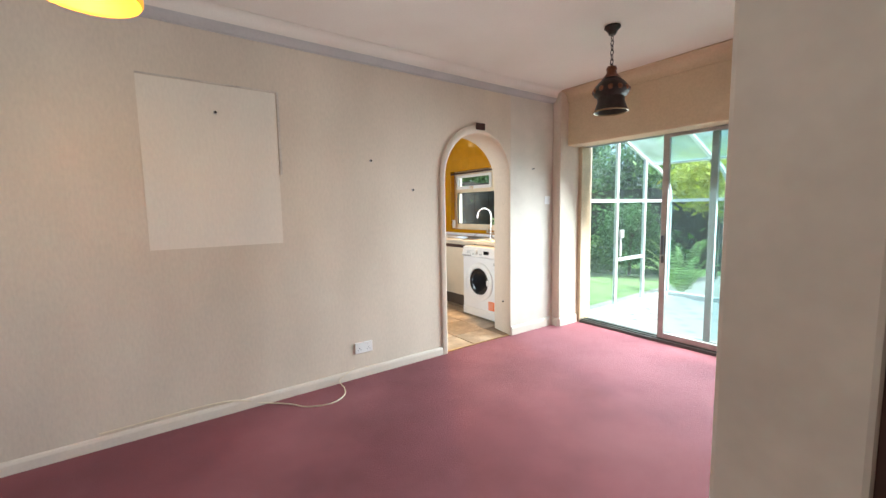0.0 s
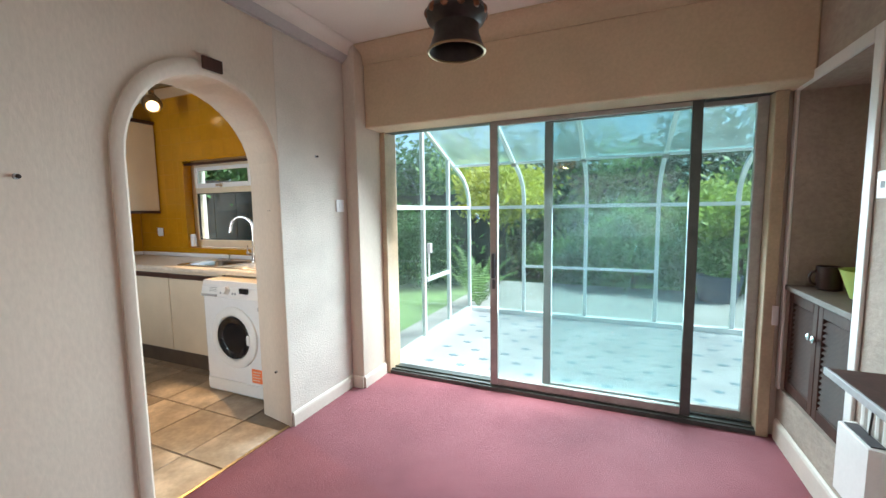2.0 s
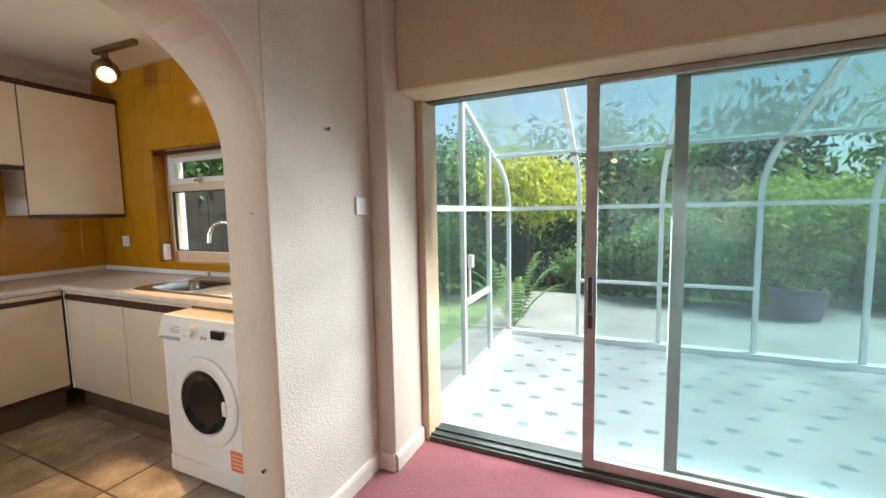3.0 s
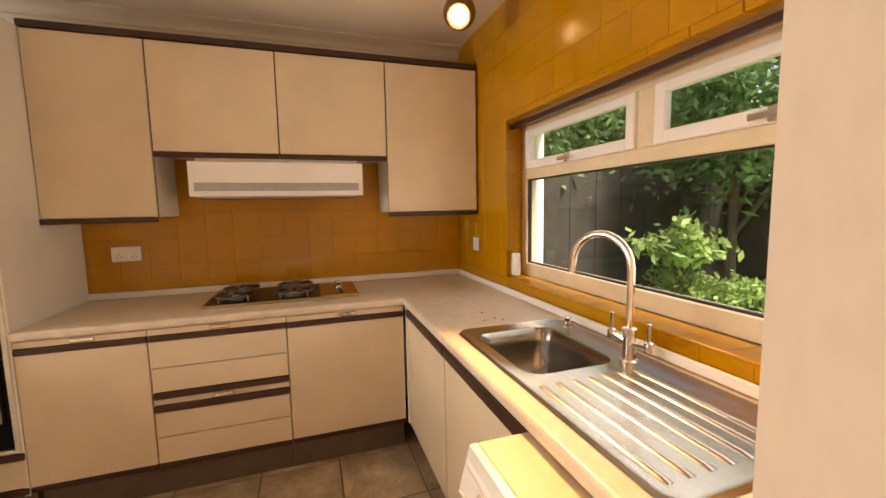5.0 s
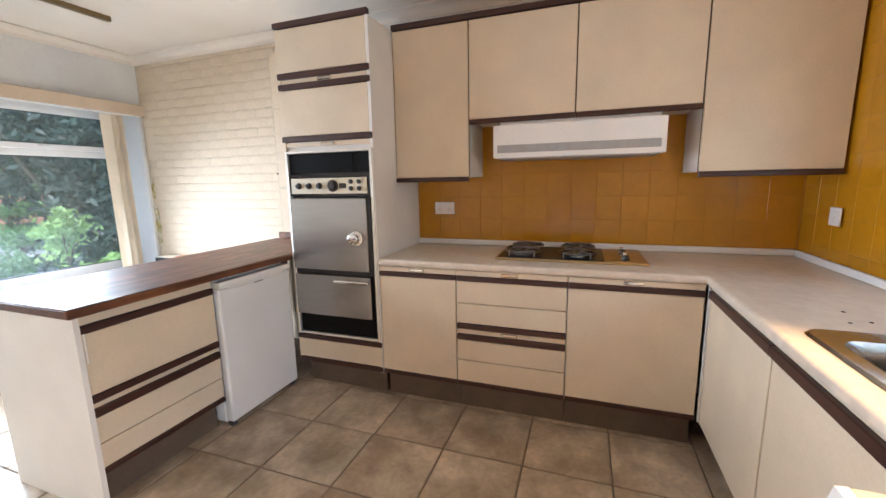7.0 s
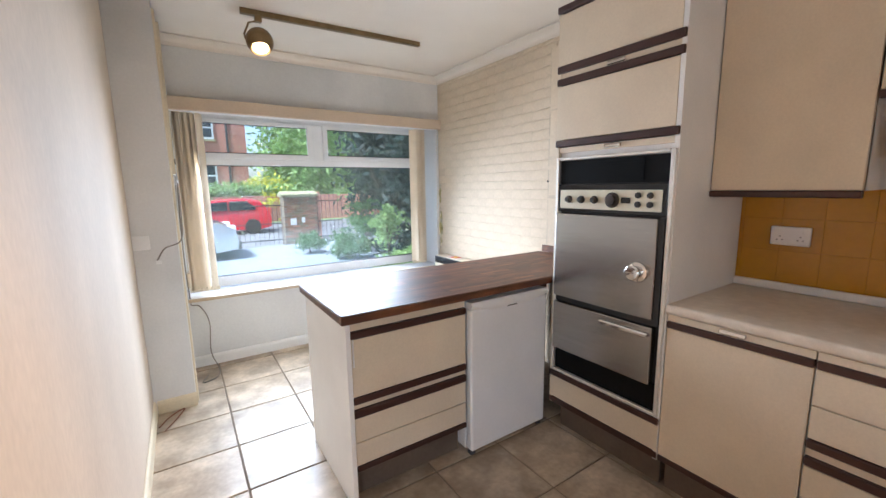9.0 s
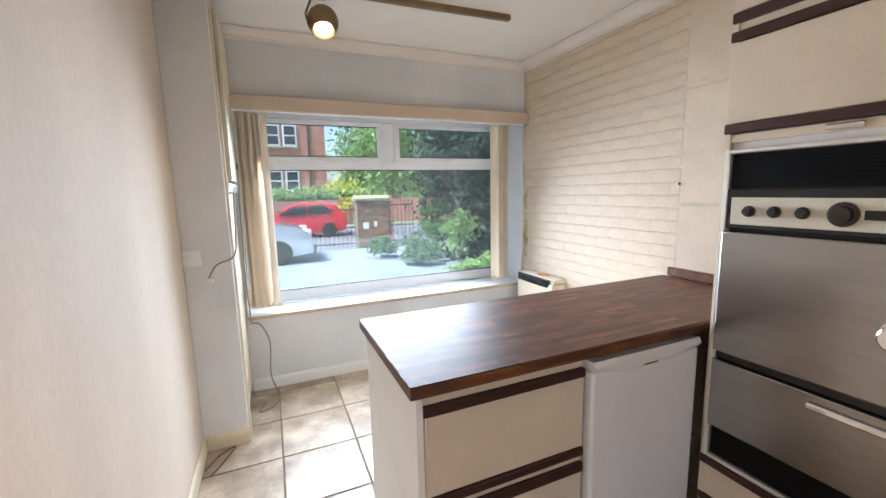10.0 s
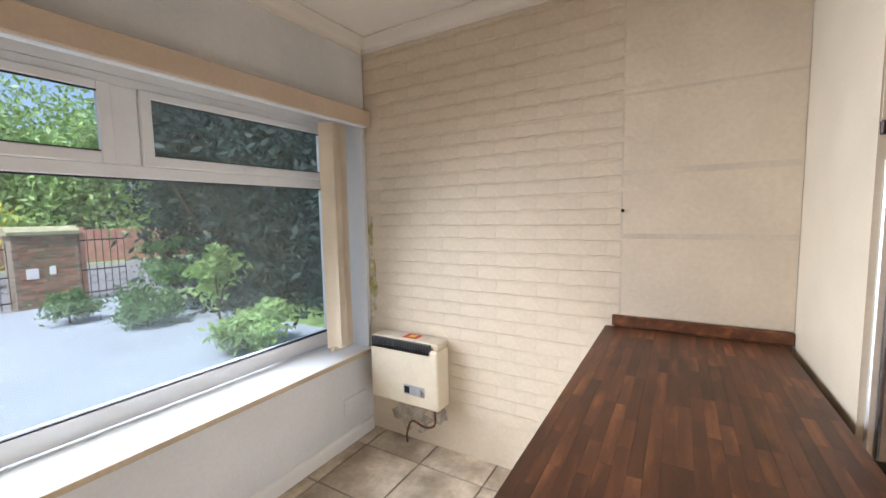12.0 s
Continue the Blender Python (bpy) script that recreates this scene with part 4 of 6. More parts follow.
part("waste", lathe(bmesh.new(), (-1.34, -0.385, 0.7355), (0, 0, 1), [(0.042, 0), (0.042, 0.003), (0.03, 0.003), (0.028, 0.001), (0.001, 0.001)]), CHROME, sk, "chrome drain")
part("overflow", lathe(bmesh.new(), (-1.155, -0.385, 0.855), (-1, 0, 0), [(0.022, 0), (0.022, 0.006), (0.012, 0.008), (0.001, 0.006)], 16), DARKMETAL, sk)
part("plug_lift", lathe(bmesh.new(), (-1.475, -0.19, 0.906), (0, 0, 1), [(0.016, 0), (0.016, 0.006), (0.009, 0.008), (0.009, 0.03), (0.014, 0.032), (0.014, 0.045), (0.001, 0.047)], 16), CHROME, sk)
tap = thing("kitchen_tap", (-1.118, -0.225, 0.906), "chrome swan-neck mixer tap with lever handles", "tap")
TX, TY = -1.118, -0.225
part("body", lathe(bmesh.new(), (TX, TY, 0.906), (0, 0, 1), [(0.028, 0), (0.028, 0.008), (0.019, 0.012), (0.019, 0.09), (0.022, 0.092), (0.022, 0.108), (0.014, 0.112)], 20), CHROME, tap, smooth=True)
sp = [(TX, TY, 1.01), (TX, TY, 1.20)] + [(TX - 0.10 * (1 - math.cos(a)) * 0.94, TY - 0.10 * (1 - math.cos(a)) * 0.35, 1.20 + 0.10 * math.sin(a)) for a in (math.pi * k / 12 for k in range(1, 13))]
sp.append((sp[-1][0] - 0.004, sp[-1][1] - 0.002, 1.165))
part("spout", tube(bmesh.new(), sp, 0.0115, 14), CHROME, tap, smooth=True)
for s in (-1, 1):
    bm = rod(bmesh.new(), (TX, TY, 0.965), (TX + s * 0.075, TY, 0.975), 0.010, 14)
    lathe(bm, (TX + s * 0.075, TY, 0.965), (0, 0, 1), [(0.014, 0), (0.014, 0.026), (0.006, 0.03), (0.005, 0.075), (0.007, 0.08), (0.001, 0.083)], 14)
    part("tap_lever", bm, CHROME, tap, smooth=True)
wb = thing("white_bottle", (-2.19, -0.035, 1.0), "small white plastic bottle on the tiled sill", "bottle")
part("bottle_body", lathe(bmesh.new(), (-2.19, -0.03, 1.0), (0, 0, 1), [(0.022, 0), (0.026, 0.004), (0.027, 0.07), (0.024, 0.1)], 18), WHITEPLASTIC, wb, smooth=True)
part("cap", lathe(bmesh.new(), (-2.19, -0.03, 1.1), (0, 0, 1), [(0.025, 0), (0.025, 0.018), (0.019, 0.026), (0.001, 0.027)], 18), WHITEPLASTIC, wb, smooth=True)

# hob
hb = thing("gas_hob", (-2.65, -1.295, 0.9), "brass-trimmed gas hob with four burners and knobs", "hob")
part("tray", boxes((-2.865, -2.435, -1.693, -0.893, 0.901, 0.914), bevel=0.004), BRASSY, hb)
part("burner_plate", boxes((-2.855, -2.447, -1.68, -1.105, 0.9145, 0.917)), BLACK, hb)
part("control_plate", boxes((-2.855, -2.447, -1.10, -0.905, 0.9145, 0.918)), BRASSY, hb)
for x in (-2.545, -2.755):
    for y in (-1.545, -1.245):
        bn = part("burner", lathe(bmesh.new(), (x, y, 0.917), (0, 0, 1), [(0.075, 0), (0.07, 0.006), (0.045, 0.004), (0.045, 0.014), (0.035, 0.018), (0.034, 0.024), (0.001, 0.026)], 20), BURNERSTEEL, hb, smooth=True)
        bm = bmesh.new()
        for a in range(4):
            d = Vector((math.cos(a * math.pi / 2 + 0.785), math.sin(a * math.pi / 2 + 0.785), 0))
            rod(bm, Vector((x, y, 0.948)) + d * 0.02, Vector((x, y, 0.948)) + d * 0.10, 0.005, 6)
            rod(bm, Vector((x, y, 0.918)) + d * 0.10, Vector((x, y, 0.95)) + d * 0.10, 0.005, 6)
        lathe(bm, (x, y, 0.938), (0, 0, 1), [(0.098, 0), (0.104, 0.005), (0.098, 0.01), (0.092, 0.005), (0.098, 0)], 20)
        part("pan_support", bm, BURNERSTEEL, bn)
for k in range(4):
    kx = -2.50 - 0.085 * k
    part("knob", lathe(bmesh.new(), (kx, -1.0, 0.918), (0, 0, 1), [(0.022, 0), (0.022, 0.006), (0.016, 0.008), (0.014, 0.026), (0.001, 0.028)], 14), CHROME if k % 2 else BLACK, hb, smooth=True)

# hood and wall cabinets
hd = thing("cooker_hood", (-2.74, -1.28, 1.475), "white slimline cooker hood with a grey front strip", "cooker hood")
part("canopy", prism(bmesh.new(), [(HOB_WALL + 0.02, 1.475), (-2.543, 1.475), (-2.543, 1.655), (-2.60, 1.662), (HOB_WALL + 0.02, 1.662)], 1, -1.724, -0.838), LAMWHITE, hd)
part("neck", boxes((HOB_WALL + 0.02, -2.60, -1.70, -0.86, 1.662, 1.678)), WHITEPLASTIC, hd)
part("front_strip", boxes((-2.5425, -2.538, -1.70, -0.862, 1.502, 1.545), bevel=0.001), MIDGREY, hd, "grey metal strip")
part("grease_tray", boxes((-2.90, -2.56, -1.70, -0.86, 1.468, 1.4745)), MIDGREY, hd)
CF = -2.583


def wall_cabinet(y0, y1, z0, doors, label):
    u = thing("wall_cabinet", (-2.76, (y0 + y1) / 2, z0), label, "kitchen cabinet", "cabinets on the hob wall")
    part("carcass", boxes((HOB_WALL + 0.002, CF - 0.030, y0 + 0.001, y1 - 0.001, z0, 2.25)), LAMWHITE, u)
    # dark sheet added behind the doors so that the gaps look shaded
    part("front_edge", boxes((CF - 0.029, CF - 0.020, y0 + 0.002, y1 - 0.002, z0 + 0.001, 2.249)), PLINTH, u)
    w = (y1 - y0) / doors
    for k in range(doors):
        a, b = y0 + w * k, y0 + w * (k + 1)
        d = part("cabinet_door", boxes((CF - 0.018, CF, a + 0.0035, b - 0.0035, z0 + 0.002, 2.249), bevel=0.002), LAMINATE, u)
        part("grip_strip", boxes((CF - 0.018, CF + 0.010, a + 0.002, b - 0.002, z0 - 0.026, z0 + 0.0), bevel=0.003), BROWN, d, "dark brown grip strip")


wall_cabinet(-2.366, -1.882, 1.372, 1, "tall cream wall cabinet with a brown bottom grip")
wall_cabinet(-1.881, -0.683, 1.704, 2, "cream wall cabinet pair above the cooker hood")
wall_cabinet(-0.682, SINK_WALL - 0.014, 1.372, 1, "tall cream wall cabinet beside the mustard tiles")
structure("trim_cabinet_top", boxes((CF - 0.03, CF + 0.012, -2.366, SINK_WALL - 0.014, 2.253, 2.285), bevel=0.003), BROWN, "dark brown top strip along the cabinets", "trim")

# tall oven housing
TY0, TY1 = -2.998, -2.367
tu = thing("oven_housing", (-2.6, -2.69, 0), "tall cream oven housing with dark brown strips", "kitchen cabinet")
# side towards the sink is white, its daylight put into the colour
part("side_panel", boxes((HOB_WALL + 0.002, FACE - 0.001, TY1 - 0.02, TY1, 0.166, 2.252)), LAMWHITE, tu)
part("side_panel", boxes((HOB_WALL + 0.002, FACE - 0.001, TY0, TY0 + 0.02, 0.166, 2.252)), LAMINATE, tu)
part("carcass", boxes((HOB_WALL + 0.002, FACE - 0.02, TY0 + 0.021, TY1 - 0.021, 0.163, 2.25)), LAMWHITE, tu)
part("plinth", boxes((-2.5, -2.375, TY0 + 0.021, TY1 - 0.021, 0.0, 0.162)), PLINTH, tu)
for z0, z1 in ((2.004, 2.249), (1.637, 1.905)):
    part("flap_door", boxes((FACE - 0.018, FACE, TY0 + 0.003, TY1 - 0.021, z0, z1), bevel=0.002), LAMINATE, tu)
for z0, z1 in ((1.968, 2.002), (1.908, 1.940), (1.602, 1.635), (0.335, 0.366)):
    part("grip_strip", boxes((FACE - 0.02, FACE + 0.010, TY0 + 0.002, TY1 - 0.002, z0, z1), bevel=0.003), BROWN, tu, "dark brown grip strip")
part("top_strip", boxes((FACE - 0.02, FACE + 0.012, TY0 - 0.004, TY1 + 0.002, 2.253, 2.285), bevel=0.003), BROWN, tu)
for z in (1.954, 1.585):
    part("rail", boxes((FACE - 0.02, FACE - 0.005, TY0 + 0.021, TY1 - 0.021, z - 0.013, z + 0.013)), LAMINATE, tu)
    bm = bmesh.new()
    chip(bm, -2.67, z)
    part("finger_pull", bm, CHROME, tu, "worn metal finger pull")
part("bottom_panel", boxes((FACE - 0.018, FACE, TY0 + 0.003, TY1 - 0.003, 0.205, 0.333), bevel=0.002), LAMINATE, tu)
part("base_strip", boxes((FACE - 0.02, FACE + 0.003, TY0 + 0.002, TY1 - 0.002, 0.172, 0.202)), BROWN, tu)

ov = thing("built_in_oven", (-2.3, -2.69, 0.37), "stainless steel built-in gas oven with cream controls", "oven")
OY0, OY1 = -2.972, -2.387
part("oven_body", boxes((-2.85, FACE - 0.019, OY0, OY1, 0.375, 1.545)), BLACK, ov)
part("surround", boxes((FACE - 0.018, FACE + 0.012, OY0 - 0.012, OY0 + 0.006, 0.372, 1.548), (FACE - 0.018, FACE + 0.012, OY1 - 0.006, OY1 + 0.012, 0.372, 1.548),
                      (FACE - 0.018, FACE + 0.012, OY0 + 0.006, OY1 - 0.006, 1.532, 1.548), (FACE - 0.018, FACE + 0.012, OY0 + 0.006, OY1 - 0.006, 0.372, 0.388), bevel=0.003), BRIGHTALU, ov, "bright metal surround")
g = part("top_vent", boxes((FACE - 0.018, FACE - 0.006, OY0 + 0.007, OY1 - 0.007, 1.415, 1.531)), VENTBLACK, ov)
for k in range(9):
    part("louvre", boxes((FACE - 0.006, FACE + 0.003, OY0 + 0.02, OY1 - 0.12, 1.425 + 0.0112 * k, 1.430 + 0.0112 * k)), VENTBLACK, g)
g = part("control_panel", boxes((FACE - 0.018, FACE + 0.012, OY0 + 0.007, OY1 - 0.007, 1.272, 1.41), bevel=0.003), BLACKGLOSS, ov)
part("control_face", boxes((FACE + 0.0125, FACE + 0.017, OY0 + 0.025, OY1 - 0.025, 1.288, 1.382), bevel=0.002), PANELCREAM, g, "cream enamel control fascia")
for k in range(4):
    y = OY0 + 0.085 + 0.075 * k if k < 3 else OY0 + 0.33
    r = 0.019 if k < 3 else 0.036
    part("knob", lathe(bmesh.new(), (FACE + 0.017, y, 1.335), (1, 0, 0), [(r, 0), (r, 0.006), (r * 0.7, 0.008), (r * 0.65, 0.022), (0.001, 0.023)], 16), BLACK if k < 3 else DARKMETAL, g, smooth=True)
part("clock", boxes((FACE + 0.0172, FACE + 0.021, OY0 + 0.375, OY0 + 0.42, 1.322, 1.348)), BLACKGLOSS, g)
for a in (0.455, 0.51):
    for z in (1.318, 1.358):
        part("button", lathe(bmesh.new(), (FACE + 0.017, OY0 + a, z), (1, 0, 0), [(0.014, 0), (0.013, 0.008), (0.001, 0.01)], 12), BLACK, g, smooth=True)
d = part("oven_door", boxes((FACE - 0.018, FACE + 0.026, OY0 + 0.004, OY1 - 0.032, 0.815, 1.262), bevel=0.006, seg=2), STEEL, ov)
part("door_edge", boxes((FACE - 0.018, FACE + 0.018, OY1 - 0.030, OY1 - 0.008, 0.80, 1.265)), BLACK, ov)
part("door_knob", lathe(bmesh.new(), (FACE + 0.026, -2.492, 1.022), (1, 0, 0), [(0.046, 0), (0.044, 0.010), (0.030, 0.014), (0.028, 0.03), (0.033, 0.034), (0.034, 0.05), (0.028, 0.056), (0.001, 0.057)], 24), CHROME, d, "round chrome door knob", smooth=True)
part("gap_strip", boxes((FACE - 0.018, FACE + 0.006, OY0 + 0.007, OY1 - 0.008, 0.785, 0.812)), BLACK, ov)
d = part("grill_drawer", boxes((FACE - 0.018, FACE + 0.024, OY0 + 0.004, OY1 - 0.030, 0.515, 0.782), bevel=0.005, seg=2), STEEL, ov)
part("drawer_handle", boxes((FACE + 0.024, FACE + 0.042, OY0 + 0.30, OY1 - 0.04, 0.735, 0.755), bevel=0.005), CHROME, d)
part("bottom_vent", boxes((FACE - 0.018, FACE - 0.004, OY0 + 0.007, OY1 - 0.007, 0.389, 0.512)), VENTBLACK, ov)

# peninsula
PF = -3.055
u = thing("peninsula_unit", (-1.43, -3.35, 0), "cream laminate drawer unit with dark brown strips", "kitchen cabinet")
part("end_panel", boxes((-1.135, -1.115, -3.66, PF + 0.01, 0.0, 0.855)), LAMWHITE, u, "plain white end panel")
part("carcass", boxes((-1.735, -1.136, -3.60, PF - 0.02, 0.165, 0.855)), LAMWHITE, u)
part("back_panel", boxes((-2.92, -1.136, -3.64, -3.605, 0.0, 0.855)), LAMWHITE, u)
part("plinth", boxes((-1.735, -1.136, -3.60, PF - 0.08, 0.0, 0.163)), PLINTH, u)
for z0, z1 in ((0.523, 0.781), (0.311, 0.424), (0.200, 0.307)):
    part("drawer", boxes((-1.733, -1.138, PF - 0.018, PF, z0, z1), bevel=0.002), LAMINATE, u)
for z0, z1 in ((0.783, 0.815), (0.489, 0.521), (0.426, 0.462), (0.172, 0.198)):
    part("grip_strip", boxes((-1.734, -1.137, PF - 0.02, PF + 0.008, z0, z1), bevel=0.004), BROWN, u, "dark brown grip strip")
for z0, z1 in ((0.464, 0.487), (0.817, 0.855)):
    part("rail", boxes((-1.734, -1.137, PF - 0.02, PF - 0.008, z0, z1)), LAMINATE, u)
part("child_latch", boxes((-1.150, -1.142, PF + 0.001, PF + 0.006, 0.66, 0.79), bevel=0.002), WHITEPLASTIC, u)
part("infill", boxes((-2.345, -2.30, -3.60, PF - 0.03, 0.0, 0.855)), PLINTH, u)

pt = thing("breakfast_bar", (-2.0, -3.35, 0.86), "dark walnut block breakfast bar top", "worktop")
bar_top = part("slab", boxes((HOB_WALL + 0.004, -1.092, -3.683, -3.022, 0.860, 0.896), bevel=0.004), WALNUT, pt)
part("upstand", boxes((HOB_WALL + 0.002, HOB_WALL + 0.026, -3.655, -3.0, 0.902, 0.952), bevel=0.004), WALNUT, pt, "walnut upstand against the wall")

fr = thing("fridge", (-2.02, -3.3, 0.0), "white under-counter fridge below the breakfast bar", "fridge")
part("cabinet_body", boxes((-2.29, -1.75, -3.58, -3.085, 0.02, 0.845), bevel=0.006), WHITEENAMEL, fr)
d = part("fridge_door", boxes((-2.29, -1.75, -3.082, -3.03, 0.03, 0.80), bevel=0.012, seg=3), WHITEENAMEL, fr)
bm = bmesh.new()
sweep(bm, [[(x, -3.082, 0.805 - s), (x, -3.030, 0.805 - s), (x, -3.022, 0.82 - s * 0.4), (x, -3.030, 0.838), (x, -3.082, 0.838)] for x, s in ((-2.29, 0.0), (-2.24, 0.004), (-2.16, 0.022), (-1.88, 0.022), (-1.80, 0.004), (-1.75, 0.0))])
part("top_grip", bm, WHITEPLASTIC, fr, "moulded white grip rail", smooth=True)
part("nameplate", boxes((-2.06, -1.99, -3.0298, -3.0285, 0.782, 0.788)), DARKGREY, d)
for x in (-1.79, -2.28):
    part("foot", boxes((x, x + 0.03, -3.08, -3.05, 0, 0.02)), DARKGREY, fr)

# washing machine
wm = thing("washing_machine", (-0.67, -0.55, 0), "white front-loading washing machine with an orange sticker", "washing machine")
WX0, WX1, WF = -0.975, -0.385, -0.825
part("casing", boxes((WX0, WX1, WF, -0.30, 0.015, 0.82), bevel=0.012, seg=2), WHITEENAMEL, wm)
part("top_plate", boxes((WX0 - 0.002, WX1 + 0.002, WF + 0.03, -0.30, 0.823, 0.848), bevel=0.006, seg=2), YELLOWED, wm)
g = part("fascia", prism(bmesh.new(), [(WF + 0.03, 0.822), (WF + 0.03, 0.848), (WF + 0.012, 0.846), (WF - 0.018, 0.735), (WF - 0.002, 0.728), (WF - 0.001, 0.78)], 0, WX0, WX1), WHITEPLASTIC, wm)
part("program_dial", lathe(bmesh.new(), (-0.715, WF - 0.006, 0.785), (0, -1, 0.25), [(0.034, 0), (0.032, 0.006), (0.025, 0.01), (0.023, 0.028), (0.001, 0.03)], 24), WHITEPLASTIC, g, smooth=True)
for x in (-0.77, -0.65, -0.625):
    part("button", lathe(bmesh.new(), (x, WF - 0.008, 0.765), (0, -1, 0.25), [(0.009, 0), (0.008, 0.006), (0.001, 0.007)], 12), MIDGREY, g, smooth=True)
part("display", boxes((-0.575, -0.50, WF - 0.02, WF - 0.004, 0.772, 0.81)), BLACKGLOSS, g)
part("drawer_grip", boxes((WX0 + 0.01, WX0 + 0.17, WF - 0.022, WF - 0.012, 0.735, 0.752), bevel=0.003), MIDGREY, g)
for k in range(3):
    part("print", boxes((-0.89, -0.82, WF - 0.012 + 0.003 * k, WF - 0.006 + 0.003 * k, 0.772 + 0.012 * k, 0.775 + 0.012 * k)), MIDGREY, g)
c = (-0.665, WF, 0.445)
d = part("porthole_ring", lathe(bmesh.new(), c, (0, -1, 0), [(0.225, 0), (0.222, 0.012), (0.20, 0.022), (0.165, 0.020), (0.155, 0.008), (0.15, -0.02)], 40), WHITEPLASTIC, wm, "white porthole door ring", smooth=True)
part("porthole_glass", lathe(bmesh.new(), (c[0], WF - 0.012, c[2]), (0, -1, 0), [(0.156, 0), (0.15, 0.012), (0.11, 0.0), (0.06, -0.035), (0.001, -0.04)], 32), BLACKGLOSS, d, "dark bowl-shaped door glass", smooth=True)
part("door_catch", boxes((-0.525, -0.495, WF - 0.030, WF - 0.014, 0.41, 0.48), bevel=0.006), WHITEPLASTIC, d)
part("kick_plate", boxes((WX0 + 0.006, WX1 - 0.006, WF - 0.006, WF + 0.004, 0.03, 0.115), bevel=0.003), WHITEPLASTIC, wm)
s = part("sticker", boxes((-0.515, -0.415, WF - 0.004, WF - 0.002, 0.135, 0.235)), ORANGE, wm, "orange energy sticker")
for k in range(4):
    part("print", boxes((-0.505, -0.44 + 0.01 * (k % 2), WF - 0.0055, WF - 0.0045, 0.152 + 0.02 * k, 0.158 + 0.02 * k)), PAPER, s)
part("badge", boxes((-0.425, -0.40, WF - 0.004, WF - 0.001, 0.655, 0.685)), MIDGREY, wm)

# sockets and switches


def wall_plate(name, at, normal, w, h, label, category, rockers):
    """A plastic plate on a wall with small rockers or holes."""
    nx, ny = normal
    ux, uy = abs(ny), abs(nx)
    x, y, z = at
    t = thing(name, at, label, category)

    def slab(a, b, z0, z1, d0, d1):
        return (x + ux * a + nx * d0, x + ux * b + nx * d1, y + uy * a + ny * d0, y + uy * b + ny * d1, z + z0, z + z1)
    part("plate", boxes(slab(-w / 2, w / 2, -h / 2, h / 2, 0.0, 0.009), bevel=0.003), WHITEPLASTIC, t)
    for a, b, z0, z1, m in rockers:
        part("rocker" if m is WHITEPLASTIC else "hole", boxes(slab(a, b, z0, z1, 0.008, 0.012 if m is WHITEPLASTIC else 0.0098)), m, t)
    return t


DOUBLE = [(-0.045, -0.03, 0.012, 0.03, WHITEPLASTIC), (0.03, 0.045, 0.012, 0.03, WHITEPLASTIC)] + [(a + o, a + o + 0.006, z, z + 0.004, DARKGREY) for a in (-0.05, 0.025) for o, z in ((0, -0.02), (0.02, -0.02), (0.01, -0.004))]
wall_plate("wall_socket", (HOB_WALL + 0.012, -2.16, 1.16), (1, 0), 0.146, 0.086, "white double socket on mustard tiles", "socket", DOUBLE)
wall_plate("fused_switch", (-2.60, SINK_WALL - 0.012, 1.15), (0, -1), 0.086, 0.086, "white switch plate on mustard tiles", "switch", [(-0.015, 0.015, -0.015, 0.015, WHITEPLASTIC)])
wall_plate("wall_socket", (0.002, -2.61, 0.235), (1, 0), 0.146, 0.086, "white double socket near the skirting board", "socket", DOUBLE)
wall_plate("light_switch", (0.003, -0.445, 1.375), (1, 0), 0.086, 0.086, "white light switch beside the pier", "switch", [(-0.012, 0.012, -0.016, 0.016, WHITEPLASTIC)])

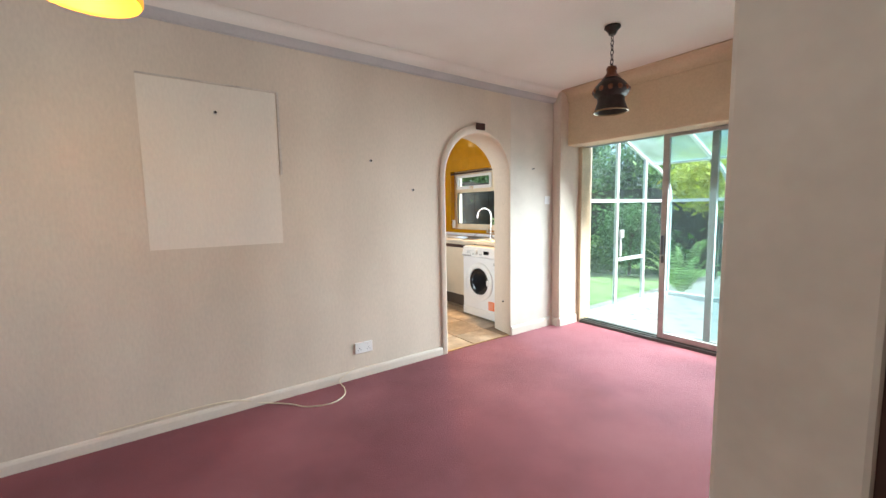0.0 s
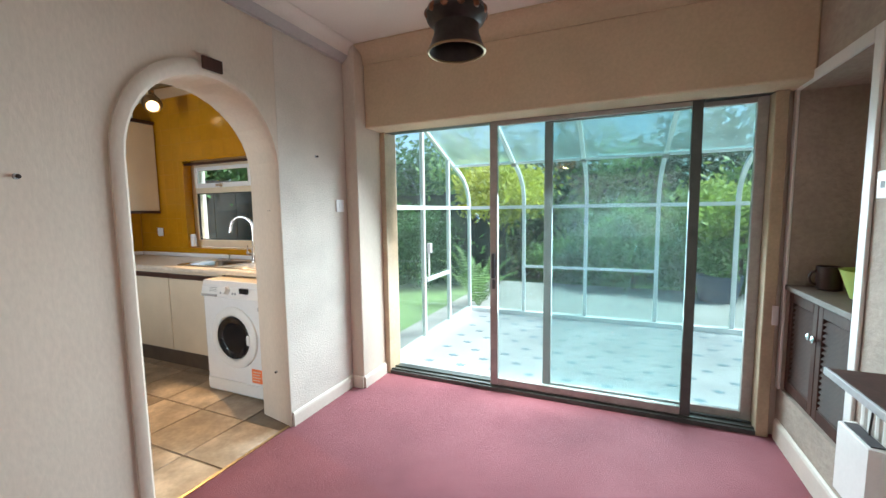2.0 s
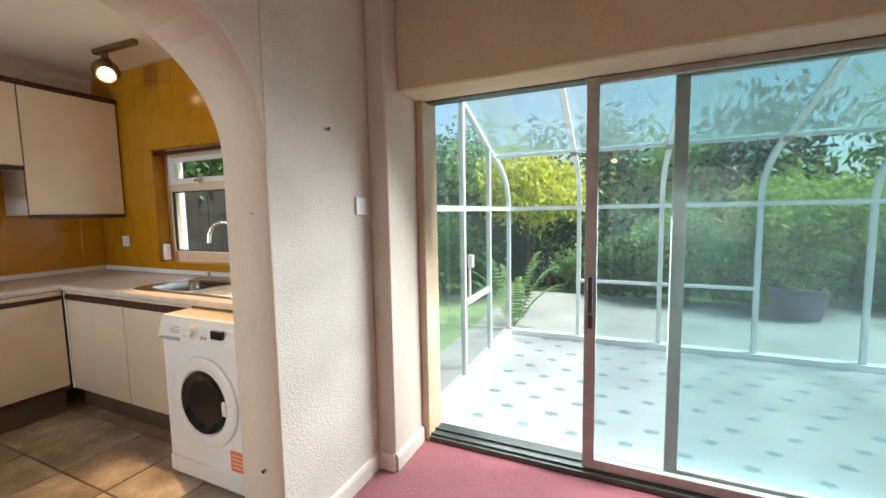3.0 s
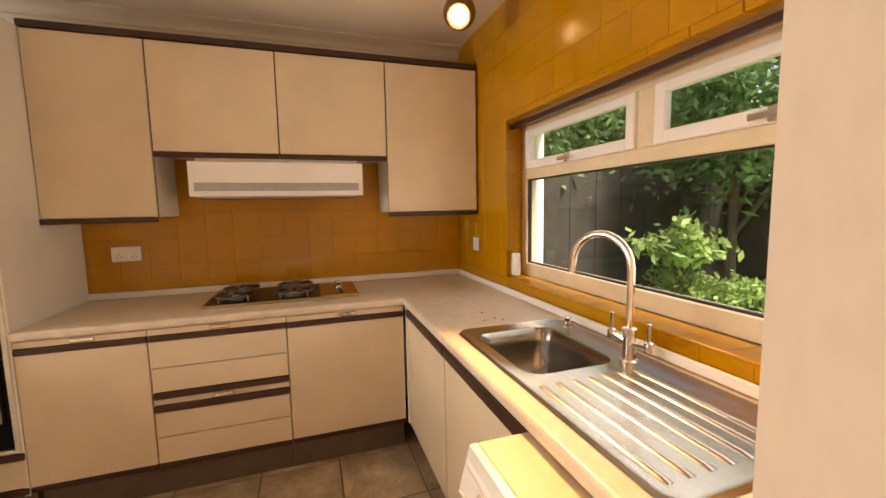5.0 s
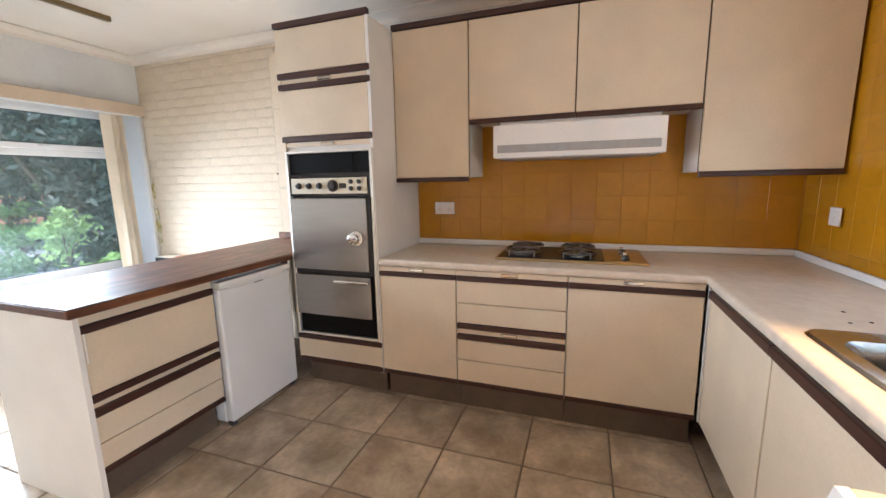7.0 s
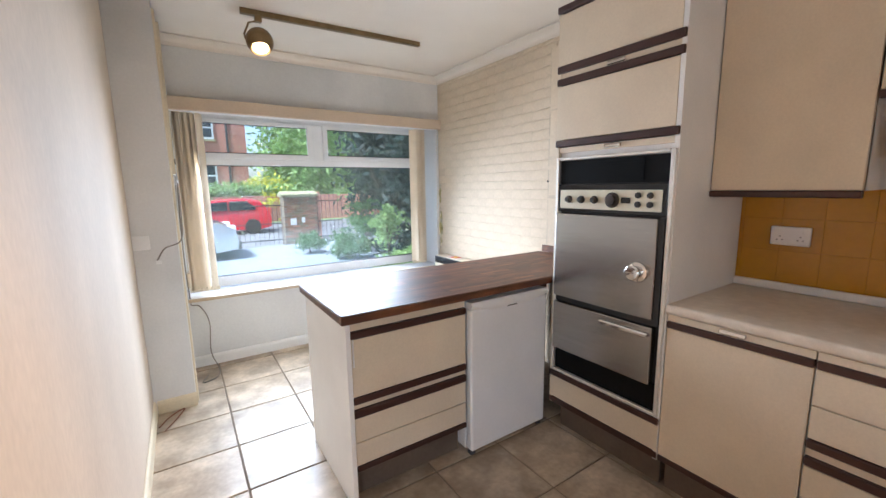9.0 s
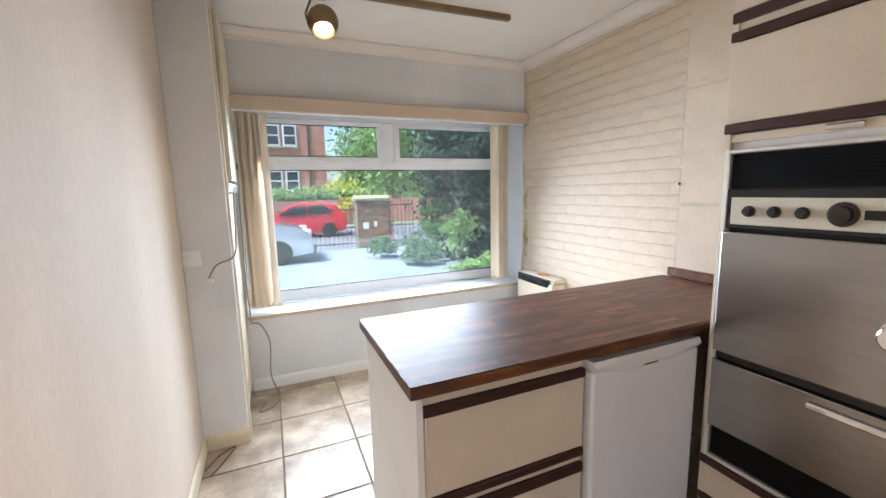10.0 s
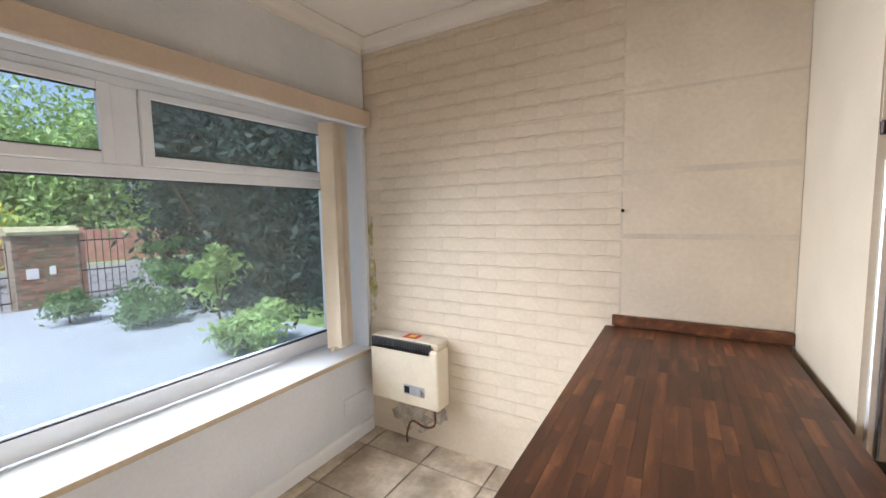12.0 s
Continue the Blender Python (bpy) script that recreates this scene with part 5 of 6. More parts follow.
# ---- dining room things ----


def pendant():
    p = thing("pendant_lamp", (1.24, -1.29, 2.5), "dark copper pendant lamp on a chain", "pendant lamp")
    x, y = 1.24, -1.285
    part("ceiling_rose", lathe(bmesh.new(), (x, y, 2.498), (0, 0, -1), [(0.05, 0), (0.052, 0.012), (0.03, 0.035), (0.022, 0.055), (0.001, 0.058)]), DARKMETAL, p, smooth=True)
    z = 2.44
    k = 0
    while z > 2.235:
        bm = bmesh.new()
        flat = Vector((1, 0, 0)) if k % 2 else Vector((0, 1, 0))
        pts = [Vector((x, y, z - 0.018)) + flat * (0.010 * math.cos(a)) + Vector((0, 0, 0.020 * math.sin(a))) for a in (2 * math.pi * j / 12 for j in range(13))]
        tube(bm, pts, 0.0028, 6)
        part("chain_link", bm, DARKMETAL, p, smooth=True)
        z -= 0.031
        k += 1
    part("cap", lathe(bmesh.new(), (x, y, 2.245), (0, 0, -1), [(0.008, 0), (0.028, 0.008), (0.036, 0.025), (0.030, 0.035), (0.034, 0.055), (0.062, 0.085)]), COPPER, p, smooth=True)
    sh = part("shade", lathe(bmesh.new(), (x, y, 2.16), (0, 0, -1), [(0.05, 0), (0.082, 0.025), (0.112, 0.06), (0.120, 0.085), (0.108, 0.11), (0.088, 0.125), (0.086, 0.15), (0.098, 0.185), (0.112, 0.218),
                                                                     (0.108, 0.218), (0.094, 0.185), (0.082, 0.15), (0.084, 0.125), (0.10, 0.1), (0.05, 0.03)], 32), DARKMETAL, p, smooth=True)
    for j in range(12):
        a = 2 * math.pi * j / 12
        d = Vector((math.cos(a), math.sin(a), 0))
        part("boss", lathe(bmesh.new(), Vector((x, y, 2.08)) + d * 0.105, d + Vector((0, 0, 0.15)), [(0.020, 0), (0.017, 0.012), (0.008, 0.018), (0.001, 0.019)], 10), COPPER, sh, "copper boss", smooth=True)
    bm = bmesh.new()
    tube(bm, [Vector((x + 0.110 * math.cos(a), y + 0.110 * math.sin(a), 1.941)) for a in (2 * math.pi * j / 32 for j in range(33))], 0.005, 8)
    part("rim", bm, BRONZE, sh, smooth=True)
    part("bulb_holder", rod(bmesh.new(), (x, y, 2.14), (x, y, 2.05), 0.018, 12), WHITEPLASTIC, p)


pendant()
LZ = 0.055
ll = thing("lounge_lamp", (1.056, -3.99, 2.5), "lit amber glass pendant lamp in the lounge", "pendant lamp")
part("flex", rod(bmesh.new(), (1.056, -3.99, 2.5), (1.056, -3.99, 2.16), 0.004, 8), DARKMETAL, ll)
part("shade_cap", lathe(bmesh.new(), (1.056, -3.99, 2.17 + LZ), (0, 0, -1), [(0.01, 0), (0.05, 0.01), (0.10, 0.04), (0.128, 0.09), (0.12, 0.09), (0.09, 0.042), (0.01, 0.02)], 28), COPPER, ll, "dark copper cap", smooth=True)
part("shade", lathe(bmesh.new(), (1.056, -3.99, 2.08 + LZ), (0, 0, -1), [(0.128, 0), (0.148, 0.05), (0.15, 0.12), (0.143, 0.13), (0.138, 0.12), (0.138, 0.05), (0.12, 0.002)], 32), AMBER, ll, "glowing amber glass shade", smooth=True)


def hook(at, out, label):
    h = thing("wall_hook", at, label, "hook", "screws and hooks left in the walls")
    o = Vector(out)
    part("screw", rod(bmesh.new(), at, Vector(at) + o * 0.016, 0.0028, 8), DARKMETAL, h)
    part("head", lathe(bmesh.new(), Vector(at) + o * 0.014, o, [(0.007, 0), (0.008, 0.003), (0.005, 0.006), (0.001, 0.007)], 12), DARKMETAL, h, smooth=True)
    part("plug", lathe(bmesh.new(), Vector(at) + o * 0.0005, o, [(0.010, 0), (0.009, 0.002), (0.001, 0.002)], 12), MIDGREY, h)


hook((0, -2.494, 1.677), (1, 0, 0), "small dark screw in the cream wall")
hook((0, -2.124, 1.461), (1, 0, 0), "small dark screw in the cream wall")
hook((0.0012, -3.52, 1.91), (1, 0, 0), "small nail in the pale picture patch")
hook((0.002, -0.671, 1.696), (1, 0, 0), "tiny hook in the stippled plaster")
hook((-0.12, ARCH_R + 0.025, 0.33), (0, -1, 0), "metal hook low on the arch jamb")
for x, r in ((-0.122, 0.0025), (-0.104, 0.0032)):
    single("screw_hole", lathe(bmesh.new(), (x, ARCH_R + SPLAY * x / WALL_BACK, 1.345), (0, -1, 0), [(r, -0.003), (r, 0.0015), (0.001, 0.0018)], 12), DARKMETAL, (x, ARCH_R + 0.02, 1.345), "dark screw hole in the plastered arch jamb", "hole", group="screw holes in the arch jamb")
hook((HOB_WALL, -3.618, 1.436), (1, 0, 0), "dark screw in the painted brickwork")
single("arch_block", boxes((0.02, 0.034, -1.452, -1.347, 2.012, 2.072), bevel=0.003), DARKWOOD, (0.02, -1.4, 2.04), "small dark wooden block above the arch", "wooden block")
patch = structure("wall_picture_patch", boxes((0.0, 0.0012, -3.9, -3.165, 1.09, 2.075)), PLASTERPALE, "pale unfaded patch where a picture hung", "wall patch")
structure("trim_patch_edge", boxes((0.0, 0.004, -3.16, -3.145, 1.55, 2.085), (0.0, 0.004, -3.9, -3.165, 2.079, 2.088)), DUSTLINE, "dusty outline beside the picture patch", "trim")
cb = thing("floor_cable", (0.35, -2.9, 0), "thin pale cable lying on the carpet by the skirting", "cable")
part("cable", tube(bmesh.new(), curve_points([(0.022, -4.2, 0.095), (0.022, -3.6, 0.095), (0.02, -3.35, 0.012), (0.12, -3.22, 0.005), (0.24, -3.127, 0.005), (0.29, -2.98, 0.005), (0.23, -2.87, 0.005), (0.12, -2.825, 0.005), (0.025, -2.82, 0.03), (0.02, -2.7, 0.095)], 8), 0.004, 6), YELLOWED, cb, smooth=True)

# recess cupboard with louvred doors
A0, A1 = HATCH0, HATCH1
structure("trim_recess", boxes((RIGHT - 0.014, RIGHT - 0.001, A0 - 0.055, A0, 0.30, 1.985), (RIGHT - 0.014, RIGHT - 0.001, A1, A1 + 0.045, 0.30, 1.985), (RIGHT - 0.014, RIGHT - 0.001, A0, A1, 1.93, 1.985), bevel=0.003), GLOSSWHITE, "cream painted architrave round the recess", "trim")
lc = thing("louvred_cupboard", (2.95, (A0 + A1) / 2, 0.30), "dark wooden cupboard with louvred doors in the recess", "cupboard")
part("counter", boxes((RIGHT - 0.012, 3.248, A0 + 0.002, A1 - 0.002, 0.872, 0.90), bevel=0.003), PLINTH, lc, "grey counter top")
part("carcass", boxes((RIGHT + 0.05, 3.248, A0 + 0.002, A1 - 0.002, 0.302, 0.87)), DARKWOOD, lc)
for a, b in ((A0 + 0.004, (A0 + A1) / 2 - 0.003), ((A0 + A1) / 2 + 0.003, A1 - 0.004)):
    d = part("louvred_door", boxes((RIGHT + 0.012, RIGHT + 0.040, a, a + 0.045, 0.31, 0.868), (RIGHT + 0.012, RIGHT + 0.040, b - 0.045, b, 0.31, 0.868), (RIGHT + 0.012, RIGHT + 0.040, a + 0.045, b - 0.045, 0.31, 0.37),
                                  (RIGHT + 0.012, RIGHT + 0.040, a + 0.045, b - 0.045, 0.81, 0.868), bevel=0.002), DARKWOOD, lc)
    for k in range(16):
        z = 0.378 + 0.0268 * k
        part("louvre_slat", prism(bmesh.new(), [(RIGHT + 0.014, z), (RIGHT + 0.018, z), (RIGHT + 0.038, z + 0.026), (RIGHT + 0.034, z + 0.026)], 1, a + 0.045, b - 0.045), DARKWOOD, d)
    yk = b - 0.022 if a < -0.5 else a + 0.022
    part("knob", lathe(bmesh.new(), (RIGHT + 0.012, yk, 0.70), (-1, 0, 0), [(0.008, 0), (0.007, 0.012), (0.016, 0.018), (0.017, 0.026), (0.001, 0.032)], 14), CHROME, d, "small metal knob", smooth=True)
for z in (1.22, 1.44, 1.66):
    part("back_board", boxes((3.235, 3.249, A0 + 0.003, A1 - 0.003, z, z + 0.07)), DARKWOOD, lc, "dark board on the recess back")
mg = thing("dark_mug", (2.83, -0.16, 0.90), "dark glossy mug on the recess counter", "mug")
part("mug_body", lathe(bmesh.new(), (2.83, -0.17, 0.90), (0, 0, 1), [(0.045, 0), (0.052, 0.006), (0.054, 0.12), (0.049, 0.12), (0.046, 0.01)], 24), BROWN, mg, smooth=True)
part("handle", tube(bmesh.new(), [Vector((2.83 - 0.052 - 0.028 * math.sin(a), -0.17, 0.96 + 0.035 * math.cos(a))) for a in (math.pi * k / 8 for k in range(9))], 0.006, 8), BROWN, mg, smooth=True)
bw = thing("lime_bowl", (2.90, -0.42, 0.90), "lime green plastic bowl on the recess counter", "bowl")
part("bowl", lathe(bmesh.new(), (2.90, -0.42, 0.90), (0, 0, 1), [(0.07, 0), (0.085, 0.004), (0.125, 0.13), (0.13, 0.135), (0.121, 0.13), (0.08, 0.01)], 28), LIME, bw, smooth=True)
wall_plate("room_thermostat", (RIGHT - 0.001, -0.86, 1.40), (-1, 0), 0.075, 0.10, "cream thermostat plate on the stippled wall", "thermostat", [(-0.012, 0.012, -0.012, 0.012, DARKGREY)])
wall_plate("blanking_plate", (2.655, -0.051, 0.72), (0, -1), 0.03, 0.11, "yellowed plate on the door frame", "plate", [])

# radiator with shelf
rd = thing("radiator", (2.63, -1.75, 0.0), "white panel radiator on the stippled wall", "radiator")
R0, R1 = -2.42, -1.06
bm = bmesh.new()
n = 34
ringz = []
for k in range(n * 4 + 1):
    y = R0 + (R1 - R0) * k / (n * 4)
    d = (0.0, 0.010, 0.012, 0.010)[k % 4]
    ringz.append([(2.590 + (0.012 - d), y, 0.15), (2.590 + (0.012 - d), y, 0.70), (2.625, y, 0.70), (2.625, y, 0.15)])
sweep(bm, ringz)
part("panel", bm, GLOSSWHITE, rd, "ribbed white panel")
part("top_grille", boxes((2.585, 2.66, R0, R1, 0.702, 0.712), bevel=0.002), GLOSSWHITE, rd)
for y in (R0 + 0.15, R1 - 0.15):
    part("bracket", boxes((2.626, RIGHT - 0.001, y - 0.02, y + 0.02, 0.25, 0.65)), GLOSSWHITE, rd)
part("pipe", tube(bmesh.new(), [(2.61, R1 + 0.03, 0.001), (2.61, R1 + 0.03, 0.17), (2.61, R1 - 0.02, 0.19)], 0.0075, 8), COPPER, rd)
part("valve", lathe(bmesh.new(), (2.61, R1 + 0.03, 0.12), (0, 0, 1), [(0.014, 0), (0.016, 0.02), (0.016, 0.05), (0.001, 0.055)], 14), WHITEPLASTIC, rd, smooth=True)
rs = thing("radiator_shelf", (2.61, -1.7, 0.73), "dark brown wooden shelf above the radiator", "shelf")
part("board", boxes((2.525, RIGHT - 0.001, -2.5, -1.0, 0.735, 0.757), bevel=0.004), DARKWOOD, rs)
part("front_edge", boxes((2.514, 2.524, -2.5, -1.0, 0.733, 0.759), bevel=0.002), MIDGREY, rs, "worn pale edge strip")
part("back_lip", boxes((RIGHT - 0.016, RIGHT - 0.001, -2.5, -1.0, 0.758, 0.785)), DARKWOOD, rs)
hm = thing("radiator_humidifier", (2.55, -1.16, 0.36), "grey-white hanging humidifier on the radiator", "humidifier")
part("body", prism(bmesh.new(), [(2.535, -1.25), (2.56, -1.262), (2.588, -1.262), (2.588, -1.06), (2.56, -1.06), (2.535, -1.072)], 2, 0.36, 0.60, bevel=0.004), GLOSSWHITE, hm)
part("water_slot", boxes((2.545, 2.58, -1.24, -1.085, 0.6005, 0.604)), DARKGREY, hm)
part("hanger", tube(bmesh.new(), [(2.575, -1.16, 0.60), (2.58, -1.16, 0.69), (2.60, -1.16, 0.716)], 0.003, 6), DARKMETAL, hm)
single("door_switch", boxes((2.90, 2.985, -2.893, -2.881, 1.30, 1.39), bevel=0.004), WHITEPLASTIC, (2.94, -2.885, 1.34), "white switch on the dark dividing wall", "switch")

# ---- kitchen lamps, heater, cupboard, cables ----


def eyeball(name_at, aim, track, label):
    """A globe spot lamp hanging from a short arm under a ceiling track."""
    x, y, z = name_at
    R = 0.08
    t = thing("track_light", (x, y, 2.5), label, "spotlight", "track lights on the kitchen ceiling")
    (ax, ay), (bx, by) = track
    d = Vector((bx - ax, by - ay, 0))
    u = Vector((-d.y, d.x, 0)).normalized() * 0.016
    bm = bmesh.new()
    a, b = Vector((ax, ay, 0)), Vector((bx, by, 0))
    sweep(bm, [[p + u + Vector((0, 0, 2.499)), p - u + Vector((0, 0, 2.499)), p - u + Vector((0, 0, 2.468)), p + u + Vector((0, 0, 2.468))] for p in (a, b)])
    part("track", bm, BRONZE, t)
    part("adaptor", boxes((x - 0.02, x + 0.02, y - 0.016, y + 0.016, 2.425, 2.467), bevel=0.003), BRONZE, t)
    part("arm", tube(bmesh.new(), [(x + 0.012, y, 2.43), (x + 0.055, y, 2.415), (x + R + 0.004, y, z + 0.03), (x + R - 0.002, y, z)], 0.006, 8), BRONZE, t)
    w = (Vector(aim) - Vector(name_at)).normalized()
    part("globe", lathe(bmesh.new(), Vector(name_at) - w * R, w, [(0.002, 0)] + [(R * math.sin(q), R * (1 - math.cos(q))) for q in (math.pi * k / 18 for k in range(1, 14))] + [(R * 0.70, R * 1.72), (R * 0.62, R * 1.35)], 32), BRONZE, t, smooth=True)
    part("bulb", lathe(bmesh.new(), Vector(name_at) + w * R * 0.45, w, [(R * 0.56, 0), (R * 0.60, R * 0.18), (R * 0.52, R * 0.27), (0.001, R * 0.32)], 24), BULB, t, "lit reflector bulb", smooth=True)


eyeball(SPOT_SINK, (0.3, -1.6, 0.2), ((-1.76, -0.38), (-2.20, -0.40)), "bronze globe spotlight lit warm above the sink")
eyeball(SPOT_FRONT, (-1.05, -3.4, 0.4), ((-1.02, -4.37), (-2.25, -4.33)), "bronze globe spotlight on a long ceiling track")

ht = thing("gas_heater", (-2.87, -4.8, 0.3), "cream wall-mounted gas heater with a dark grille", "heater")
part("casing", boxes((-2.934, -2.80, -5.04, -4.55, 0.30, 0.66), bevel=0.012, seg=2), YELLOWED, ht)
part("top", boxes((-2.934, -2.815, -5.035, -4.555, 0.662, 0.695), bevel=0.004), YELLOWED, ht)
g = part("grille", boxes((-2.8145, -2.80, -5.03, -4.60, 0.625, 0.69)), DARKGREY, ht, "dark louvred grille")
for k in range(22):
    part("grille_bar", boxes((-2.80, -2.796, -5.022 + 0.0192 * k, -5.014 + 0.0192 * k, 0.63, 0.686)), BLACK, g)
g = part("control_window", boxes((-2.80, -2.796, -4.79, -4.64, 0.37, 0.43), bevel=0.002), MIDGREY, ht)
part("window_glass", boxes((-2.796, -2.794, -4.78, -4.745, 0.38, 0.42)), BLACKGLOSS, g)
part("knob", lathe(bmesh.new(), (-2.796, -4.675, 0.40), (1, 0, 0), [(0.022, 0), (0.02, 0.014), (0.001, 0.016)], 16), MIDGREY, g, smooth=True)
part("gas_pipe", tube(bmesh.new(), curve_points([(-2.87, -4.62, 0.30), (-2.87, -4.62, 0.18), (-2.88, -4.70, 0.14), (-2.89, -4.80, 0.15), (-2.89, -4.84, 0.06), (-2.89, -4.84, 0.0)], 6), 0.0065, 8), COPPER, ht, smooth=True)
lf = thing("leaflet", (-2.87, -4.85, 0.695), "red and yellow printed leaflet on the heater", "leaflet")
part("sheet", boxes((-2.93, -2.83, -4.92, -4.66, 0.6955, 0.6985)), PAPER, lf)
part("print", boxes((-2.92, -2.84, -4.82, -4.72, 0.699, 0.7)), REDPRINT, lf)
part("print", boxes((-2.905, -2.86, -4.79, -4.745, 0.7004, 0.7012)), YELLOWPRINT, lf)
single("wall_vent", boxes((-2.86, -2.66, -5.149, -5.138, 0.19, 0.30), bevel=0.003), GREYWALL, (-2.76, -5.149, 0.25), "painted square vent cover low on the wall", "vent")


def blot(at, size, seed, x=HOB_WALL + 0.0012):
    rnd = random.Random(seed)
    bm = bmesh.new()
    pts = [(at[0] + size[0] * (0.55 + 0.45 * rnd.random()) * math.cos(a), at[1] + size[1] * (0.55 + 0.45 * rnd.random()) * math.sin(a)) for a in (2 * math.pi * k / 22 for k in range(22))]
    return prism(bm, pts, 0, x - 0.003, x + 0.0022)


for k, (y, z, sy, sz) in enumerate(((-5.12, 0.98, 0.035, 0.26), (-5.125, 1.34, 0.022, 0.14), (-4.85, 0.16, 0.19, 0.13), (-4.63, 0.22, 0.07, 0.08))):
    structure("wall_damp_%d" % (k + 1), blot((y, z), (sy, sz), k), MOULD if k < 2 else PIPEDIRT, "greenish damp stain on the painted bricks", "stain")

cu = thing("pipe_cupboard", (-0.46, -4.89, 0), "cream painted boxed-in cupboard with its upper door ajar", "cupboard")
# solid box coloured black for the darkness behind the ajar door
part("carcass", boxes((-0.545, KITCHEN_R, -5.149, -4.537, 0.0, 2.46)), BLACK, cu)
part("lower_door", boxes((-0.570, -0.547, -5.145, -4.566, 0.09, 1.44), bevel=0.003), CREAMWOOD, cu)
part("shelf_board", boxes((-0.590, -0.547, -5.145, -4.566, 1.445, 1.50), bevel=0.003), GLOSSWHITE, cu)
d = part("upper_door", boxes((-0.600, -0.578, -5.145, -4.66, 1.512, 2.43), bevel=0.003), CREAMWOOD, cu)
part("catch", boxes((-0.607, -0.60, -5.12, -5.10, 1.60, 1.64)), DARKGREY, d)
part("frame_post", boxes((-0.585, -0.547, -4.562, -4.537, 0.0, 2.46), bevel=0.004), CREAMWOOD, cu, "bare cream wood door post")
wall_plate("cooker_outlet", (-0.385, -4.499, 1.10), (0, 1), 0.086, 0.086, "cream outlet plate with a loose wire", "outlet", [])
ca = thing("loose_cable", (-0.5, -4.5, 1.0), "loose grey cable hanging on the cupboard post", "cable")
part("cable", tube(bmesh.new(), curve_points([(-0.455, -4.485, 0.99), (-0.50, -4.47, 1.06), (-0.585, -4.48, 1.10), (-0.603, -4.50, 1.22), (-0.605, -4.56, 1.40), (-0.606, -4.70, 1.47), (-0.61, -4.95, 1.46), (-0.60, -5.10, 1.40), (-0.59, -5.14, 0.9), (-0.60, -5.135, 0.52)], 8), 0.0045, 6), CABLE, ca, smooth=True)
part("terminal", boxes((-0.475, -0.445, -4.498, -4.478, 0.965, 0.985), bevel=0.003), WHITEPLASTIC, ca)
cc = thing("trailing_cable", (-0.68, -4.95, 0), "thin grey cable trailing from the sill to the floor", "cable")
part("cable", tube(bmesh.new(), curve_points([(-0.60, -5.13, 0.52), (-0.66, -5.12, 0.50), (-0.71, -5.12, 0.36), (-0.70, -5.11, 0.12), (-0.74, -5.02, 0.006), (-0.72, -4.86, 0.006), (-0.62, -4.80, 0.006), (-0.66, -4.92, 0.006)], 8), 0.0045, 6), CABLE, cc, smooth=True)
cs = thing("coiled_wire", (-0.45, -4.40, 0), "short orange-brown wire coil by the skirting", "wire")
part("wire", tube(bmesh.new(), curve_points([(-0.37, -4.30, 0.006), (-0.42, -4.40, 0.006), (-0.50, -4.44, 0.02), (-0.46, -4.36, 0.006), (-0.40, -4.24, 0.006)], 8), 0.004, 6), COPPER, cs, smooth=True)

sp = thing("coffee_specks", (-1.86, -0.45, 0.9), "few dark specks spilt on the cream worktop", "specks")
for x, y in ((-1.84, -0.40), (-1.74, -0.38), (-1.70, -0.36), (-1.72, -0.44)):
    part("speck", lathe(bmesh.new(), (x, y, 0.9002), (0, 0, 1), [(0.006, 0), (0.005, 0.002), (0.001, 0.003)], 8), BLACK, sp)

# ---- outdoors ----
structure("ground", boxes((-300, 300, -300, 300, -0.6, -0.36)), GRASS, "rough grass and earth round the house", "ground")
structure("pavement_patio", boxes((-0.6, 9, 0.3, 5.4, -0.37, -0.16)), PAVING, "grey garden paving behind the house", "paving")
structure("ground_lawn", boxes((-9, -0.6, 0.2, 12, -0.37, -0.17)), GRASS, "sunlit back lawn under the kitchen window", "lawn")
structure("pavement_drive", boxes((-5.2, 8, -14.4, -5.52, -0.37, -0.30)), DRIVE, "pale driveway in front of the house", "driveway")
structure("road", boxes((-60, 60, -24, -14.4, -0.37, -0.345)), TARMAC, "grey tarmac road past the gates", "road")


def leaf_mesh(name, mat, centre, radii, count, size, seed, clumps=14, droop=0.0, flat=0.0):
    """Many small folded leaves gathered in clumps round a centre, with gaps between the clumps."""
    rng = np.random.default_rng(seed)
    d = rng.normal(size=(clumps, 3))
    d /= np.linalg.norm(d, axis=1)[:, None]
    cl = d * rng.uniform(0.35, 0.95, (clumps, 1)) * np.array(radii)
    pick = rng.integers(0, clumps, count)
    spread = rng.uniform(0.20, 0.42, clumps)[pick][:, None]
    o = rng.normal(size=(count, 3)) * spread * np.array(radii) * 0.75
    p = np.array(centre) + cl[pick] + o
    p[:, 2] -= droop * np.abs(o[:, 0])
    p[:, 2] = np.maximum(p[:, 2], -0.28)
    a = rng.normal(size=(count, 3))
    a[:, 2] *= 1 - flat
    a /= np.linalg.norm(a, axis=1)[:, None]
    b = np.cross(a, rng.normal(size=(count, 3)))
    b /= np.linalg.norm(b, axis=1)[:, None]
    s = size * rng.uniform(0.6, 1.3, (count, 1))
    v = np.stack([p - a * s, p + b * s * 0.42, p + a * s, p - b * s * 0.42], 1).reshape(-1, 3)
    i = np.arange(count) * 4
    f = np.stack([i, i + 1, i + 2, i + 3], 1)
    me = bpy.data.meshes.new(name)
    me.from_pydata(v.tolist(), [], f.tolist())
    me.materials.append(mat)
    return me


